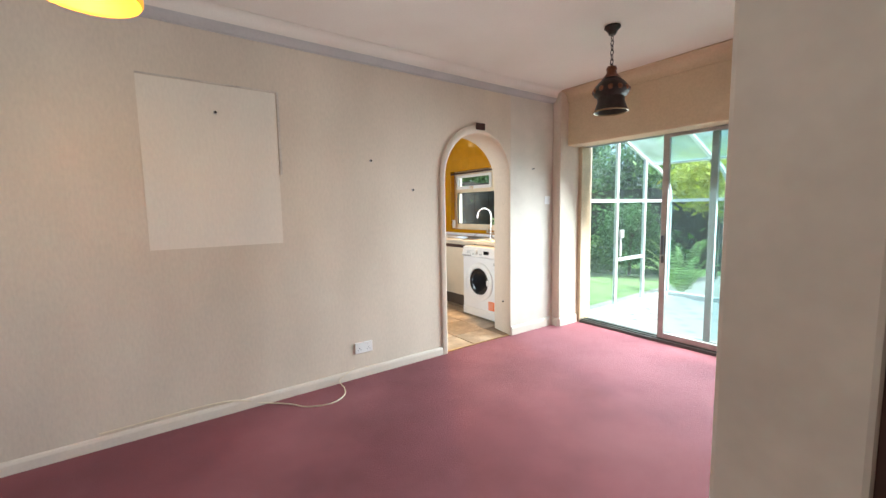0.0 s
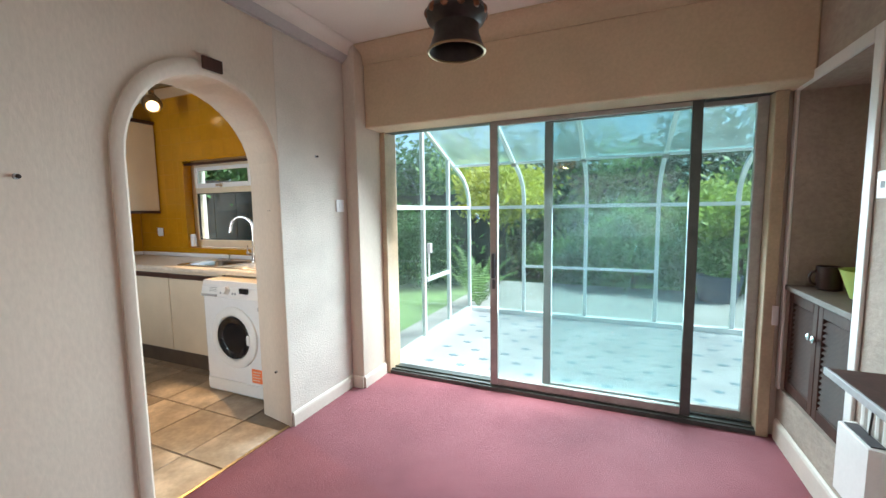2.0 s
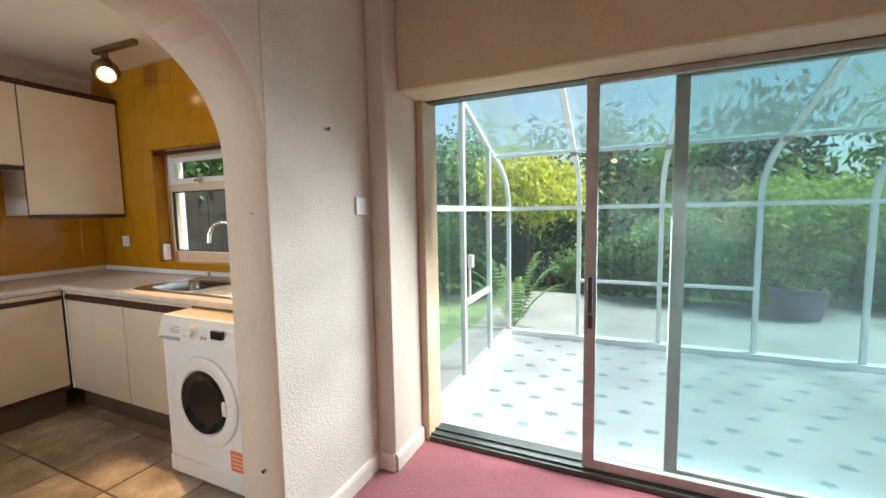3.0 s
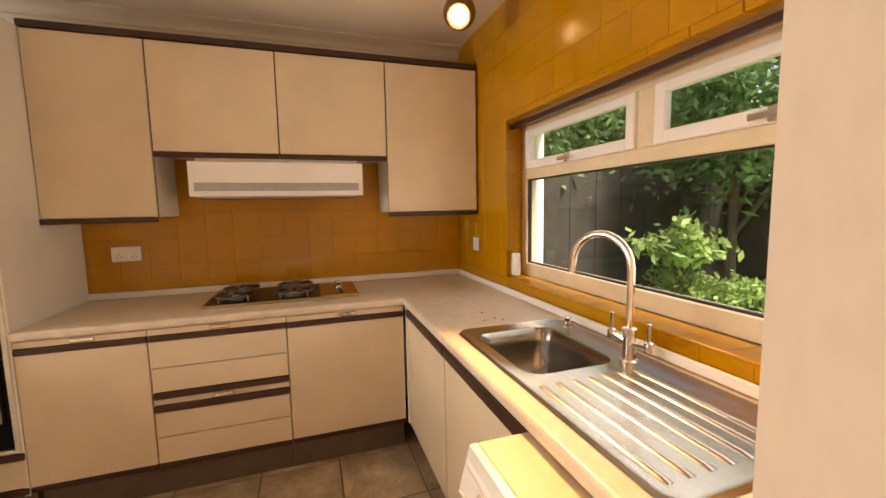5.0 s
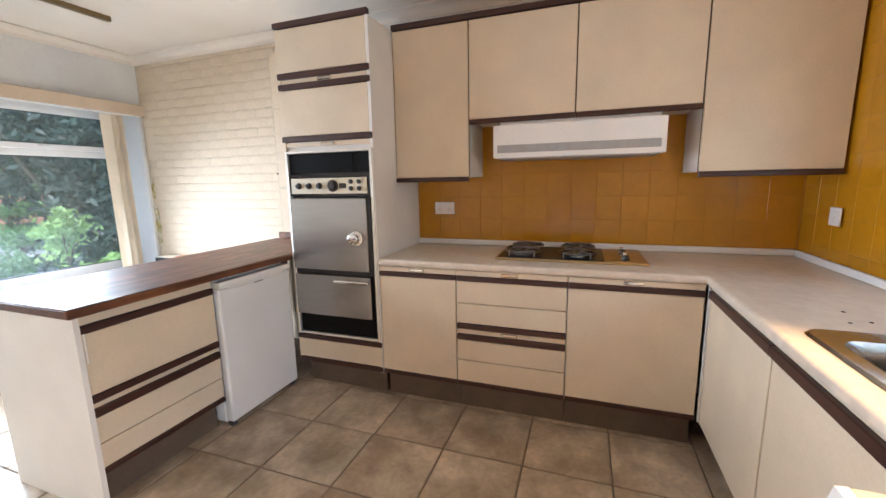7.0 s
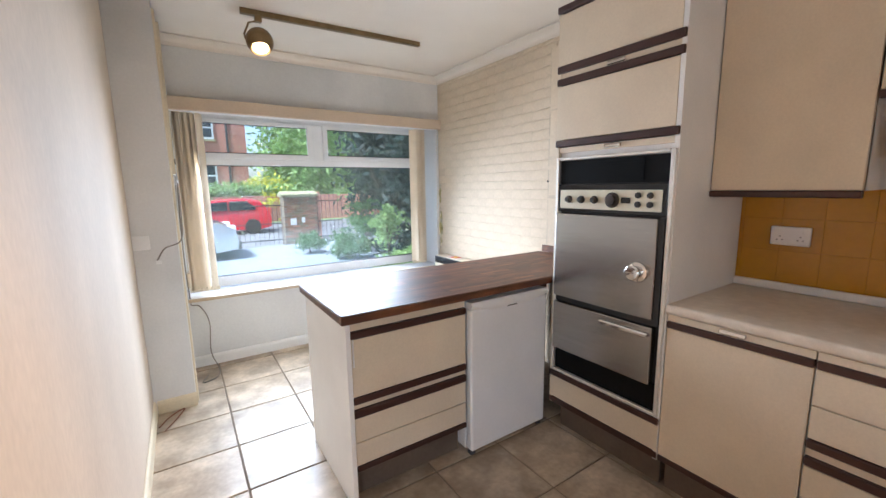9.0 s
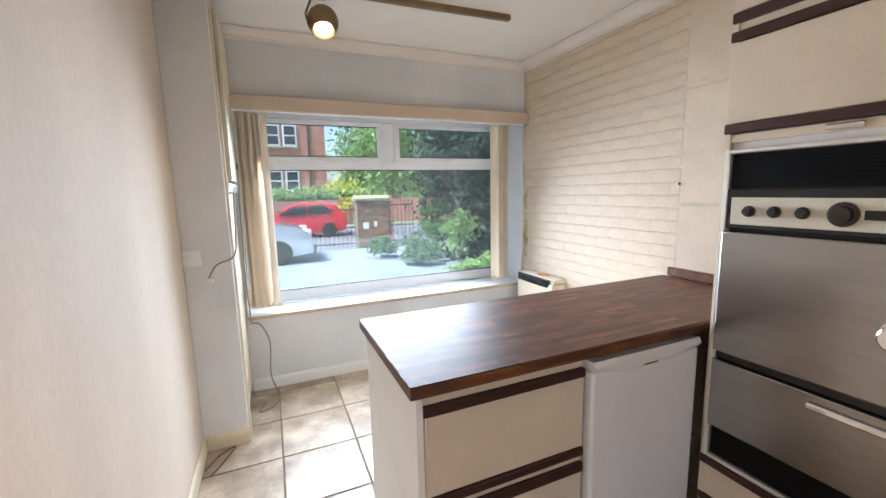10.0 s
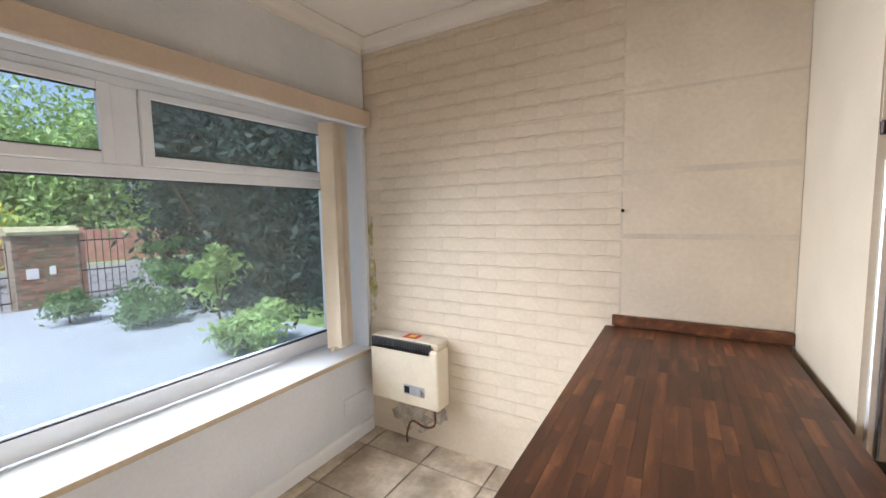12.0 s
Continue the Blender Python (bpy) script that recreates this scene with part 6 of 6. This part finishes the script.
def plant(name, at, radii, count, size, mat, label, category, seed, lift=None, trunk=0.03, clumps=14, droop=0.0, group=""):
    x, y, z = at
    t = thing(name, at, label, category, group)
    lift = radii[2] * 0.9 if lift is None else lift
    rnd = random.Random(seed)
    bm = bmesh.new()
    rod(bm, (x, y, z - 0.03), (x + 0.03, y, z + lift), trunk, 8, trunk * 0.5)
    for k in range(7):
        a = 2 * math.pi * k / 7 + rnd.random()
        h = lift * (0.35 + 0.08 * k)
        rod(bm, (x, y, z + h), (x + radii[0] * 0.7 * math.cos(a), y + radii[1] * 0.7 * math.sin(a), z + lift + radii[2] * (rnd.random() - 0.2) * 0.8), trunk * 0.45, 6, trunk * 0.15)
    part("trunk", bm, BARK, t)
    me = leaf_mesh("crown", mat, (x, y, z + lift), radii, count, size, seed, clumps, droop)
    me.transform(Matrix.Translation(-Vector(at)))
    ob = new("crown", me)
    ob.parent = t
    ORIGIN[ob] = ORIGIN[t]
    return t


G = -0.17
# back garden, seen through the conservatory and the kitchen window
BACK = "dense shrubs round the back garden"
plant("yellow_shrub", (-0.35, 5.0, G), (0.85, 0.6, 0.7), 6200, 0.06, LEAFYELLOW, "bright yellow-green leafy shrub", "shrub", 1, 1.95, 0.05, 22, group=BACK)
plant("garden_tree", (3.75, 5.2, G), (0.95, 0.7, 0.6), 4800, 0.06, LEAFLIME, "small lime green ornamental tree", "tree", 2, 1.35, 0.04, 18, 0.2, group=BACK)
plant("variegated_shrub", (2.15, 5.3, G), (0.75, 0.6, 0.7), 5200, 0.06, LEAFLIGHT, "round pale green shrub beside the paving", "shrub", 3, 0.85, 0.04, 16, group=BACK)
for k, (x, y, rx, rz, m) in enumerate(((-7.5, 7.5, 1.6, 2.2, LEAFDARK), (-5.4, 8.6, 1.7, 2.4, LEAFDARK), (-3.4, 8.8, 1.5, 2.2, LEAFMID), (-1.6, 7.4, 1.4, 1.9, LEAFLIGHT), (0.4, 8.0, 1.5, 2.1, LEAFDARK), (1.7, 7.6, 1.4, 1.6, LEAFLIGHT),
                                       (3.2, 8.2, 1.6, 2.2, LEAFDARK), (5.0, 7.4, 1.5, 2.0, LEAFLIGHT), (6.8, 6.6, 1.5, 2.2, LEAFDARK), (8.4, 5.2, 1.5, 2.2, LEAFMID), (9.2, 3.2, 1.4, 2.2, LEAFDARK))):
    plant("garden_shrub", (x, y, G), (rx, 1.2, rz), 6000, 0.105, m, "tall dense dark green shrub" if m is LEAFDARK else "tall dense green shrub", "shrub", 20 + k, rz * 0.75, 0.07, 20, group=BACK)
for k, (x, y) in enumerate(((-7.0, 0.8), (-7.0, 2.4), (-7.1, 4.2), (-6.8, 6.3))):
    plant("garden_shrub", (x, y, G), (1.3, 1.3, 2.1), 6500, 0.09, LEAFMID, "tall dense green shrub", "shrub", 40 + k, 2.7, 0.08, 30, group=BACK)
for k, (x, y) in enumerate(((-2.3, 4.6), (-1.3, 4.9), (0.6, 6.2), (1.2, 5.8), (3.0, 5.7), (4.9, 5.5), (5.8, 4.7), (6.4, 3.6))):
    plant("border_plant", (x, y, G), (0.55, 0.45, 0.5), 2200, 0.06, LEAFMID if k % 2 else LEAFLIGHT, "leafy border plant at the paving edge", "shrub", 50 + k, 0.38, 0.02, 12, group="border plants")
plant("big_leaf_shrub", (-4.3, 3.6, G), (0.65, 0.45, 0.4), 560, 0.085, LEAFLIGHT, "large-leaved light green shrub outside the sink window", "shrub", 71, 0.98, 0.025, 14)
plant("round_bush", (-1.65, 4.2, G), (0.6, 0.6, 0.75), 4200, 0.045, LEAFMID, "clipped round green bush on the lawn", "shrub", 72, 0.9, 0.04, 26)
plant("overhanging_tree", (-4.6, 5.0, G), (2.1, 1.2, 1.15), 7600, 0.085, LEAFMID, "overhanging green tree above a dark fence", "tree", 73, 2.9, 0.09, 24)
for k, (x, y) in enumerate(((-4.5, 4.0), (-3.8, 4.0), (-3.1, 4.1), (-2.5, 4.3))):
    plant("lawn_plant", (x, y, G), (0.6, 0.45, 0.3), 2200, 0.05, LEAFLIGHT, "low pale green plant on the lawn", "plant", 80 + k, 0.32, 0.012, 10, group="low plants on the lawn")
fn = thing("garden_fence", (-4.6, 6.2, G), "weathered dark wooden garden fence", "fence")
for k in range(34):
    x = -9.0 + 0.25 * k
    part("fence_board", boxes((x, x + 0.256, 6.2 + 0.012 * (k % 2), 6.22 + 0.012 * (k % 2), -0.2, 1.72 + 0.01 * (k % 3))), FENCE, fn)
for k in range(24):
    y = 0.3 + 0.25 * k
    part("fence_board", boxes((-5.62 - 0.012 * (k % 2), -5.60 - 0.012 * (k % 2), y, y + 0.256, -0.2, 2.0 + 0.01 * (k % 3))), FENCE, fn)
for x in (-8.9, -6.6, -4.3, -2.0, -0.7):
    part("fence_post", boxes((x - 0.05, x + 0.05, 6.24, 6.34, -0.2, 1.8)), FENCE, fn)
fern = thing("fern", (-0.1, 3.0, -0.16), "green fern with arching fronds outside the glass", "fern")
for k in range(13):
    a = 2 * math.pi * k / 13 + 0.2
    spine = [(-0.1 + r * math.cos(a), 3.0 + r * math.sin(a), -0.16 + 0.75 * math.sin(min(r * 2.6, 2.6)) * (0.75 + 0.25 * (k % 3))) for r in (0.0, 0.12, 0.25, 0.38, 0.5, 0.62)]
    line = curve_points(spine, 5)
    bm = bmesh.new()
    tube(bm, line, 0.004, 5)
    for j in range(3, len(line) - 1):
        d = (line[j + 1] - line[j - 1]).normalized()
        side = d.cross((0, 0, 1)).normalized()
        ln = 0.14 * (1 - j / len(line)) + 0.015
        for s in (-1, 1):
            p = line[j]
            q = p + side * s * ln + d * ln * 0.4 - Vector((0, 0, ln * 0.25))
            w = d * 0.014
            bm.faces.new([bm.verts.new(v) for v in (p - w, p + w, q)])
    part("frond", bm, LEAFLIGHT, fern)
for at, m, r, lab in (((3.35, 4.7, -0.16), PLANTER, 0.33, "dark blue round garden planter"), ((4.9, 4.4, -0.16), TERRACOTTA, 0.24, "brown clay planter with a leafy plant")):
    pl = thing("planter", at, lab, "planter")
    part("pot", lathe(bmesh.new(), at, (0, 0, 1), [(r * 0.75, 0), (r * 0.95, 0.3), (r, 0.42), (r * 0.93, 0.42), (r * 0.88, 0.34), (0.001, 0.34)], 24), m, pl, smooth=True)
    me = leaf_mesh("leaves", LEAFLIGHT, (at[0], at[1], at[2] + 0.62), (0.35, 0.35, 0.3), 900, 0.06, 91, 10)
    me.transform(Matrix.Translation(-Vector(at)))
    ob = new("leaves", me)
    ob.parent = pl

# front garden and street
DG = -0.30
FRONT = "shrubs in the front garden"
for k, (x, y, r, h, n) in enumerate(((-5.6, -11.4, 1.7, 2.7, 9000), (-7.0, -10.2, 1.8, 2.8, 9000), (-6.6, -8.3, 1.5, 2.4, 7000), (-7.6, -12.6, 1.8, 3.2, 7000))):
    plant("conifer", (x, y, DG), (r, 1.2, h), n, 0.10, CONIFER, "tall dark drooping conifer in the front garden", "tree", 100 + k, h * 0.85, 0.14, 34, 0.35, "dark conifers")
plant("pale_shrub", (-4.45, -9.6, DG), (0.34, 0.32, 0.36), 1100, 0.06, LEAFLIGHT, "pale green leafy shrub before dark conifers", "shrub", 110, 0.85, 0.02, 14, group=FRONT)
plant("low_shrub", (-3.42, -12.3, DG), (0.40, 0.36, 0.24), 1900, 0.045, LEAFMID, "low blue-green shrub before the gate pillar", "shrub", 111, 0.30, 0.02, 14, group=FRONT)
plant("low_shrub", (-3.95, -10.8, DG), (0.40, 0.38, 0.28), 2600, 0.05, LEAFMID, "low green shrub beside the drive", "shrub", 112, 0.32, 0.02, 14, group=FRONT)
plant("low_shrub", (-4.15, -8.3, DG), (0.50, 0.42, 0.28), 2600, 0.055, LEAFLIGHT, "light green spreading shrub under the window", "shrub", 113, 0.34, 0.02, 14, group=FRONT)
plant("clipped_shrub", (-4.75, -11.6, DG), (0.5, 0.5, 0.30), 2600, 0.045, LEAFMID, "clipped layered green shrub", "shrub", 114, 0.75, 0.03, 12, group=FRONT)
plant("clipped_shrub", (-4.8, -11.9, DG), (0.42, 0.42, 0.16), 1500, 0.045, LEAFMID, "clipped layered green shrub", "shrub", 115, 1.28, 0.03, 10, group=FRONT)
for k, (x, y, r, h, m) in enumerate(((-7.0, -27.5, 2.6, 3.2, LEAFLIGHT), (-10.2, -26.5, 2.8, 3.6, LEAFLIGHT), (-13.5, -25.0, 2.8, 3.8, LEAFDARK), (-16.5, -21.0, 3.0, 4.0, LEAFDARK), (-5.0, -26.6, 1.2, 1.2, LEAFYELLOW), (-8.6, -30.5, 3.0, 5.0, LEAFLIGHT))):
    plant("street_tree", (x, y, -0.36), (r, 1.8, h), 6500, 0.17, m, "leafy green tree across the road", "tree", 120 + k, h * 0.95, 0.16, 30, group="trees across the road")
hg = thing("street_hedge", (-1.5, -25.6, -0.36), "clipped green hedge on a brick wall across the road", "hedge")
me = leaf_mesh("leaves", LEAFLIGHT, (-1.5, -25.6, 1.25), (4.6, 0.5, 0.45), 6500, 0.12, 140, 60)
me.transform(Matrix.Translation((1.5, 25.6, 0.36)))
ob = new("leaves", me)
ob.parent = hg
structure("wall_street", boxes((-14, 12, -25.4, -25.1, -0.4, 1.05)), REDBRICK, "red brick garden wall across the road", "wall")

gp = thing("gate_pillar", (-3.75, -14.6, -0.36), "weathered mossy brick gate pillar with a stone cap", "gate pillar")
pill = part("core", boxes((-4.24, -3.26, -14.95, -14.40, -0.36, 1.16)), GROUT, gp)
part("cap", prism(bmesh.new(), [(-14.98, 1.17), (-14.34, 1.17), (-14.34, 1.24), (-14.66, 1.34), (-14.98, 1.24)], 0, -4.30, -3.20), STONE, gp, "mossy stone cap")
bmk = piece_mesh("brick", boxes((-0.112, 0.112, 0, 0.012, 0.0, 0.066), bevel=0.004), MOSSBRICK)
ORIGIN[pill] = ORIGIN[gp]
pieces("brick", pill, bmk, [(-4.13 + 0.235 * i + (0.06 if j % 2 else -0.02), -14.40, -0.32 + 0.077 * j) for j in range(19) for i in range(4)])
part("number_plate", boxes((-3.60, -3.42, -14.385, -14.37, 0.30, 0.50), bevel=0.004), WHITEPLASTIC, gp)
part("letter_plate", boxes((-3.86, -3.76, -14.385, -14.37, 0.36, 0.52), bevel=0.004), WHITEPLASTIC, gp)


def iron_gate(x0, x1, y, top, label):
    g = thing("iron_gate", ((x0 + x1) / 2, y, DG), label, "gate", "wrought iron gates")
    for z in (-0.15, 0.35, top - 0.15):
        part("rail", boxes((x0, x1, y - 0.012, y + 0.012, z, z + 0.03)), IRON, g)
    n = int((x1 - x0) / 0.13)
    for k in range(n + 1):
        x = x0 + (x1 - x0) * k / n
        part("bar", rod(bmesh.new(), (x, y, -0.27), (x, y, top + 0.10 * math.sin(math.pi * k / n)), 0.008, 6), IRON, g)
    for k in range(0, n, 2):
        x = x0 + (x1 - x0) * (k + 0.5) / n
        part("scroll", tube(bmesh.new(), [(x + 0.06 * math.cos(a), y + 0.015, 0.15 + 0.09 * math.sin(a)) for a in (2 * math.pi * j / 12 for j in range(12))], 0.006, 5), IRON, g)


iron_gate(-3.2, -0.4, -14.5, 1.05, "black wrought iron drive gate with scrolls")
iron_gate(-0.3, 2.5, -14.5, 1.05, "black wrought iron drive gate with scrolls")
iron_gate(-5.1, -4.3, -14.5, 1.15, "narrow black wrought iron pedestrian gate")
single("gate_post", boxes((-4.40, -4.28, -14.6, -14.5, -0.36, 1.3), bevel=0.006), REDBRICK, (-4.34, -14.55, -0.36), "slim red gate post beside the pillar", "post")


def car(at, length, width, height, paint, label, nose=-1):
    """A small hatchback, nose towards -x (or +x), with its wheels on the road at at."""
    x, y, z = at
    c = thing("car", at, label, "car", "parked cars")
    L, H = -length * nose, height
    side = [(0.5, 0.20), (0.505, 0.42), (0.49, 0.62), (0.45, 0.80), (0.40, 0.95), (0.30, 1.0), (0.05, 1.0), (-0.08, 0.95), (-0.25, 0.66), (-0.42, 0.60), (-0.49, 0.50), (-0.505, 0.32), (-0.5, 0.18), (-0.40, 0.14), (0.40, 0.14)]
    outline = [(x + L * a, z + H * b) for a, b in side]
    bm = bmesh.new()
    rings = []
    for s, k in ((-1.0, 0.90), (-0.96, 0.97), (-0.8, 1.0), (0.8, 1.0), (0.96, 0.97), (1.0, 0.90)):
        rings.append([(x + (px - x) * (0.985 if k < 1 else 1), y + s * width / 2 * (1 if pz < z + H * 0.66 else 0.86), z + (pz - z) * (k if pz > z + H * 0.66 else 1)) for px, pz in outline])
    sweep(bm, rings)
    part("body", bm, paint, c, smooth=True)
    for s in (-1, 1):
        yy = y + s * (width / 2 * 0.86 + 0.028)
        for q in (((-0.20, 0.68), (-0.07, 0.90), (0.08, 0.93), (0.08, 0.68)), ((0.10, 0.68), (0.10, 0.93), (0.27, 0.93), (0.36, 0.72), (0.34, 0.68))):
            part("side_window", prism(bmesh.new(), [(x + L * a, z + H * b) for a, b in q], 1, yy - 0.055 - 0.04, yy + 0.055), CARGLASS, c)
        for a in (-0.31, 0.31):
            w = part("wheel", lathe(bmesh.new(), (x + L * a, y + s * (width / 2 - 0.17), z + 0.31), (0, s, 0), [(0.20, 0), (0.30, 0.01), (0.31, 0.05), (0.31, 0.14), (0.29, 0.18), (0.22, 0.18)], 24), TYRE, c, smooth=True)
            bm = lathe(bmesh.new(), (x + L * a, y + s * (width / 2 - 0.02), z + 0.31), (0, s, 0), [(0.22, 0), (0.215, 0.012), (0.19, 0.006), (0.06, 0.012), (0.001, 0.014)], 20)
            part("rim", bm, ALLOY, w, smooth=True)
        part("headlight", boxes((x - L * 0.49, x - L * 0.43, y + s * width * 0.30, y + s * width * 0.46, z + H * 0.46, z + H * 0.56), bevel=0.02), WHITEPLASTIC, c)
        part("tail_light", boxes((x + L * 0.46, x + L * 0.507, y + s * width * 0.34, y + s * width * 0.46, z + H * 0.52, z + H * 0.72), bevel=0.015), REDPRINT, c)
    part("bumper", boxes((x - L * 0.515, x - L * 0.47, y - width * 0.44, y + width * 0.44, z + H * 0.15, z + H * 0.30), bevel=0.02), DARKGREY, c)


car((-1.82, -19.6, -0.345), 3.7, 1.65, 1.40, CARRED, "bright red small hatchback parked across the road", 1)
car((0.4, -13.3, -0.30), 4.3, 1.8, 1.50, CARSILVER, "silver car parked on the drive inside the gates")

hs = thing("brick_house", (1.0, -32, -0.36), "red brick house with white windows across the road", "house")
part("wall", boxes((-4.5, 9, -38, -30, -0.36, 8.5)), REDBRICK, hs)
part("roof", prism(bmesh.new(), [(-38.4, 8.5), (-29.6, 8.5), (-34, 11.8)], 0, -4.8, 9.3), SLATE, hs)
part("pipe", boxes((-3.5, -3.38, -30.0, -29.9, -0.3, 8.4)), DARKGREY, hs)
for z in (1.6, 4.45):
    for x in (-1.31, -2.32, 1.6, 3.0, 5.5):
        w = part("window", boxes((x - 0.42, x + 0.42, -30.05, -29.92, z, z + 1.35)), UPVC, hs, "white framed window")
        part("pane", boxes((x - 0.32, x + 0.32, -29.92, -29.90, z + 0.12, z + 0.62)), CARGLASS, w)
        part("pane", boxes((x - 0.32, x + 0.32, -29.92, -29.90, z + 0.72, z + 1.24)), CARGLASS, w)
        part("sill", boxes((x - 0.5, x + 0.5, -29.98, -29.85, z - 0.12, z - 0.01)), STONE, w)

# ---- pieces of walls and floors ----
tile = piece_mesh("floor_tile", boxes((-0.196, 0.196, -0.196, 0.196, -0.008, 0.0), bevel=0.003), FLOORTILE)
pieces("floor_tile", floor_kitchen, tile, [(-2.145 + 0.4 * i, -5.25 + 0.4 * j, 0) for i in range(-2, 5) for j in range(0, 14)])
tile = piece_mesh("floor_tile_cut", boxes((-0.311, -0.002, -0.196, 0.196, -0.008, 0.0), bevel=0.003), FLOORTILE)
pieces("floor_tile", floor_kitchen, tile, [(-0.034, -1.65, 0), (-0.034, -1.25, 0)])

P = 0.15
wall_sink = bpy.data.objects["wall_sink"]
tile = piece_mesh("wall_tile", boxes((-0.0745, 0.0745, -0.0022, 0.0, -0.0745, 0.0745), bevel=0.001), MUSTARD)
spots = []
for i in range(18):
    for j in range(11):
        x, z = WL - 0.675 + 0.075 + P * i, WB - 0.15 + 0.075 + P * j
        if x > -0.28 or z + 0.07 > 2.5 or (WL < x < WR and WB < z < WT) or (x < -2.62 and z > 1.40):
            continue
        spots.append((x, SINK_WALL, z))
pieces("wall_tile", wall_sink, tile, spots)
strip = piece_mesh("wall_tile_cut", boxes((-0.0735, 0.0735, -0.006, 0.0, 0.0, 0.028), bevel=0.002), MUSTARD)
pieces("wall_tile", wall_sink, strip, [(WL + 0.075 + P * i, SINK_WALL, WT + 0.001) for i in range(12)])
sill = piece_mesh("sill_tile", boxes((-0.0735, 0.0735, -0.0, 0.134, 0.0, 0.012), bevel=0.0025), MUSTARD)
pieces("sill_tile", wall_sink, sill, [(WL + 0.075 + P * i, SINK_WALL - 0.004, WB - 0.012) for i in range(12)] + [(WL + 0.075 + P * i, SINK_WALL - 0.004, WT) for i in range(12)])
jamb = piece_mesh("jamb_tile", boxes((-0.002, 0.006, 0.0, 0.134, 0.0, 0.142), bevel=0.002), MUSTARD)
pieces("jamb_tile", wall_sink, jamb, [(WL + 0.001, SINK_WALL - 0.004, WB + 0.002 + 0.1445 * j) for j in range(6)])
wall_hob = bpy.data.objects["wall_hob"]
tile = piece_mesh("splash_tile", boxes((0.0, 0.005, -0.0745, 0.0745, -0.0745, 0.0745), bevel=0.001), MUSTARD)
pieces("wall_tile", wall_hob, tile, [(HOB_WALL, -0.175 - P * i, 0.94 + 0.075 + P * j) for i in range(15) for j in range(5)])
structure("wall_splash_grout", boxes((HOB_WALL, HOB_WALL + 0.0034, -2.366, SINK_WALL - 0.001, 0.90, 1.72)), MUSTARDGROUT, "mustard grout behind the hob tiles", "wall")

rnd = random.Random(5)


def thick_brick():
    """A brick under many coats of paint: uneven edges, its lower edge swollen, its upper edge drawn in."""
    bm = bmesh.new()
    rings = []
    for k in range(9):
        y = -0.1118 + 0.2236 * k / 8
        end = 0.0008 if k in (0, 8) else 0.0
        a, b = rnd.uniform(-0.0022, 0.0014), rnd.uniform(-0.0012, 0.0022)
        f = rnd.uniform(-0.0008, 0.0012)
        rings.append([(-0.014, y, -0.0355), (-0.005, y, -0.0352 + a), (0.0026 + f - end, y, -0.0318 + a), (0.0016 + f - end, y, -0.012), (-0.0006 - end, y, 0.022 + b), (-0.0036 - end, y, 0.0335 + b), (-0.009, y, 0.0362), (-0.014, y, 0.0362)])
    sweep(bm, rings)
    return piece_mesh("painted_brick", bm, BRICKPAINT)


brick_kinds = [thick_brick() for k in range(7)]
for j in range(30):
    for i in range(9):
        if j > 8 and i > 6:
            continue
        ob = new("brick", brick_kinds[rnd.randrange(7)])
        ob.parent = brick_wall
        ob.location = (HOB_WALL + 0.0018 * math.sin(j * 2.3) + rnd.uniform(-0.0006, 0.0006), -5.03 + 0.2238 * i + (0.112 if j % 2 else 0), 0.29 + 0.0745 * j + rnd.uniform(-0.0012, 0.0012))
        ob.rotation_euler = (rnd.uniform(-0.008, 0.008), 0, 0)
structure("wall_plaster_patch", boxes((HOB_WALL - 0.004, HOB_WALL + 0.0032, -3.62, -3.0, 0.955, 2.38)), BRICKPAINT, "smooth plaster where shelves once hung", "wall patch")
# old shelf lines; the two lowest bands also paint shading on the wall
structure("trim_ghost_and_shading", boxes((HOB_WALL, HOB_WALL + 0.0038, -3.62, -3.0, 1.308, 1.332), (HOB_WALL, HOB_WALL + 0.0038, -3.62, -3.0, 1.592, 1.618), (HOB_WALL, HOB_WALL + 0.0038, -3.62, -3.0, 1.942, 1.954), (HOB_WALL, HOB_WALL + 0.0038, -3.628, -3.619, 0.955, 2.38)), GHOST, "faint lines left by old shelves, with painted shading bands", "trim")

# walnut blocks of the breakfast bar
rnd = random.Random(8)
row = 0
lengths = (0.14, 0.22, 0.30)
blocks = {ln: piece_mesh("walnut_block", boxes((0.0001, ln - 0.0001, -0.0147, 0.0147, 0.0, 0.0034)), WALNUT) for ln in lengths}
for r in range(22):
    y = -3.683 + 0.0155 + 0.02985 * r
    x = HOB_WALL + 0.028
    while x < -1.10:
        ln = rnd.choice(lengths)
        if x + ln > -1.094:
            ln = min(lengths, key=lambda q: abs(-1.094 - x - q))
            x = -1.094 - ln if x + ln > -1.08 else x
        ob = new("walnut_block", blocks[ln])
        ob.parent = bar_top
        ob.location = Vector((x, y, 0.8965)) - ORIGIN[bar_top]
        x += ln
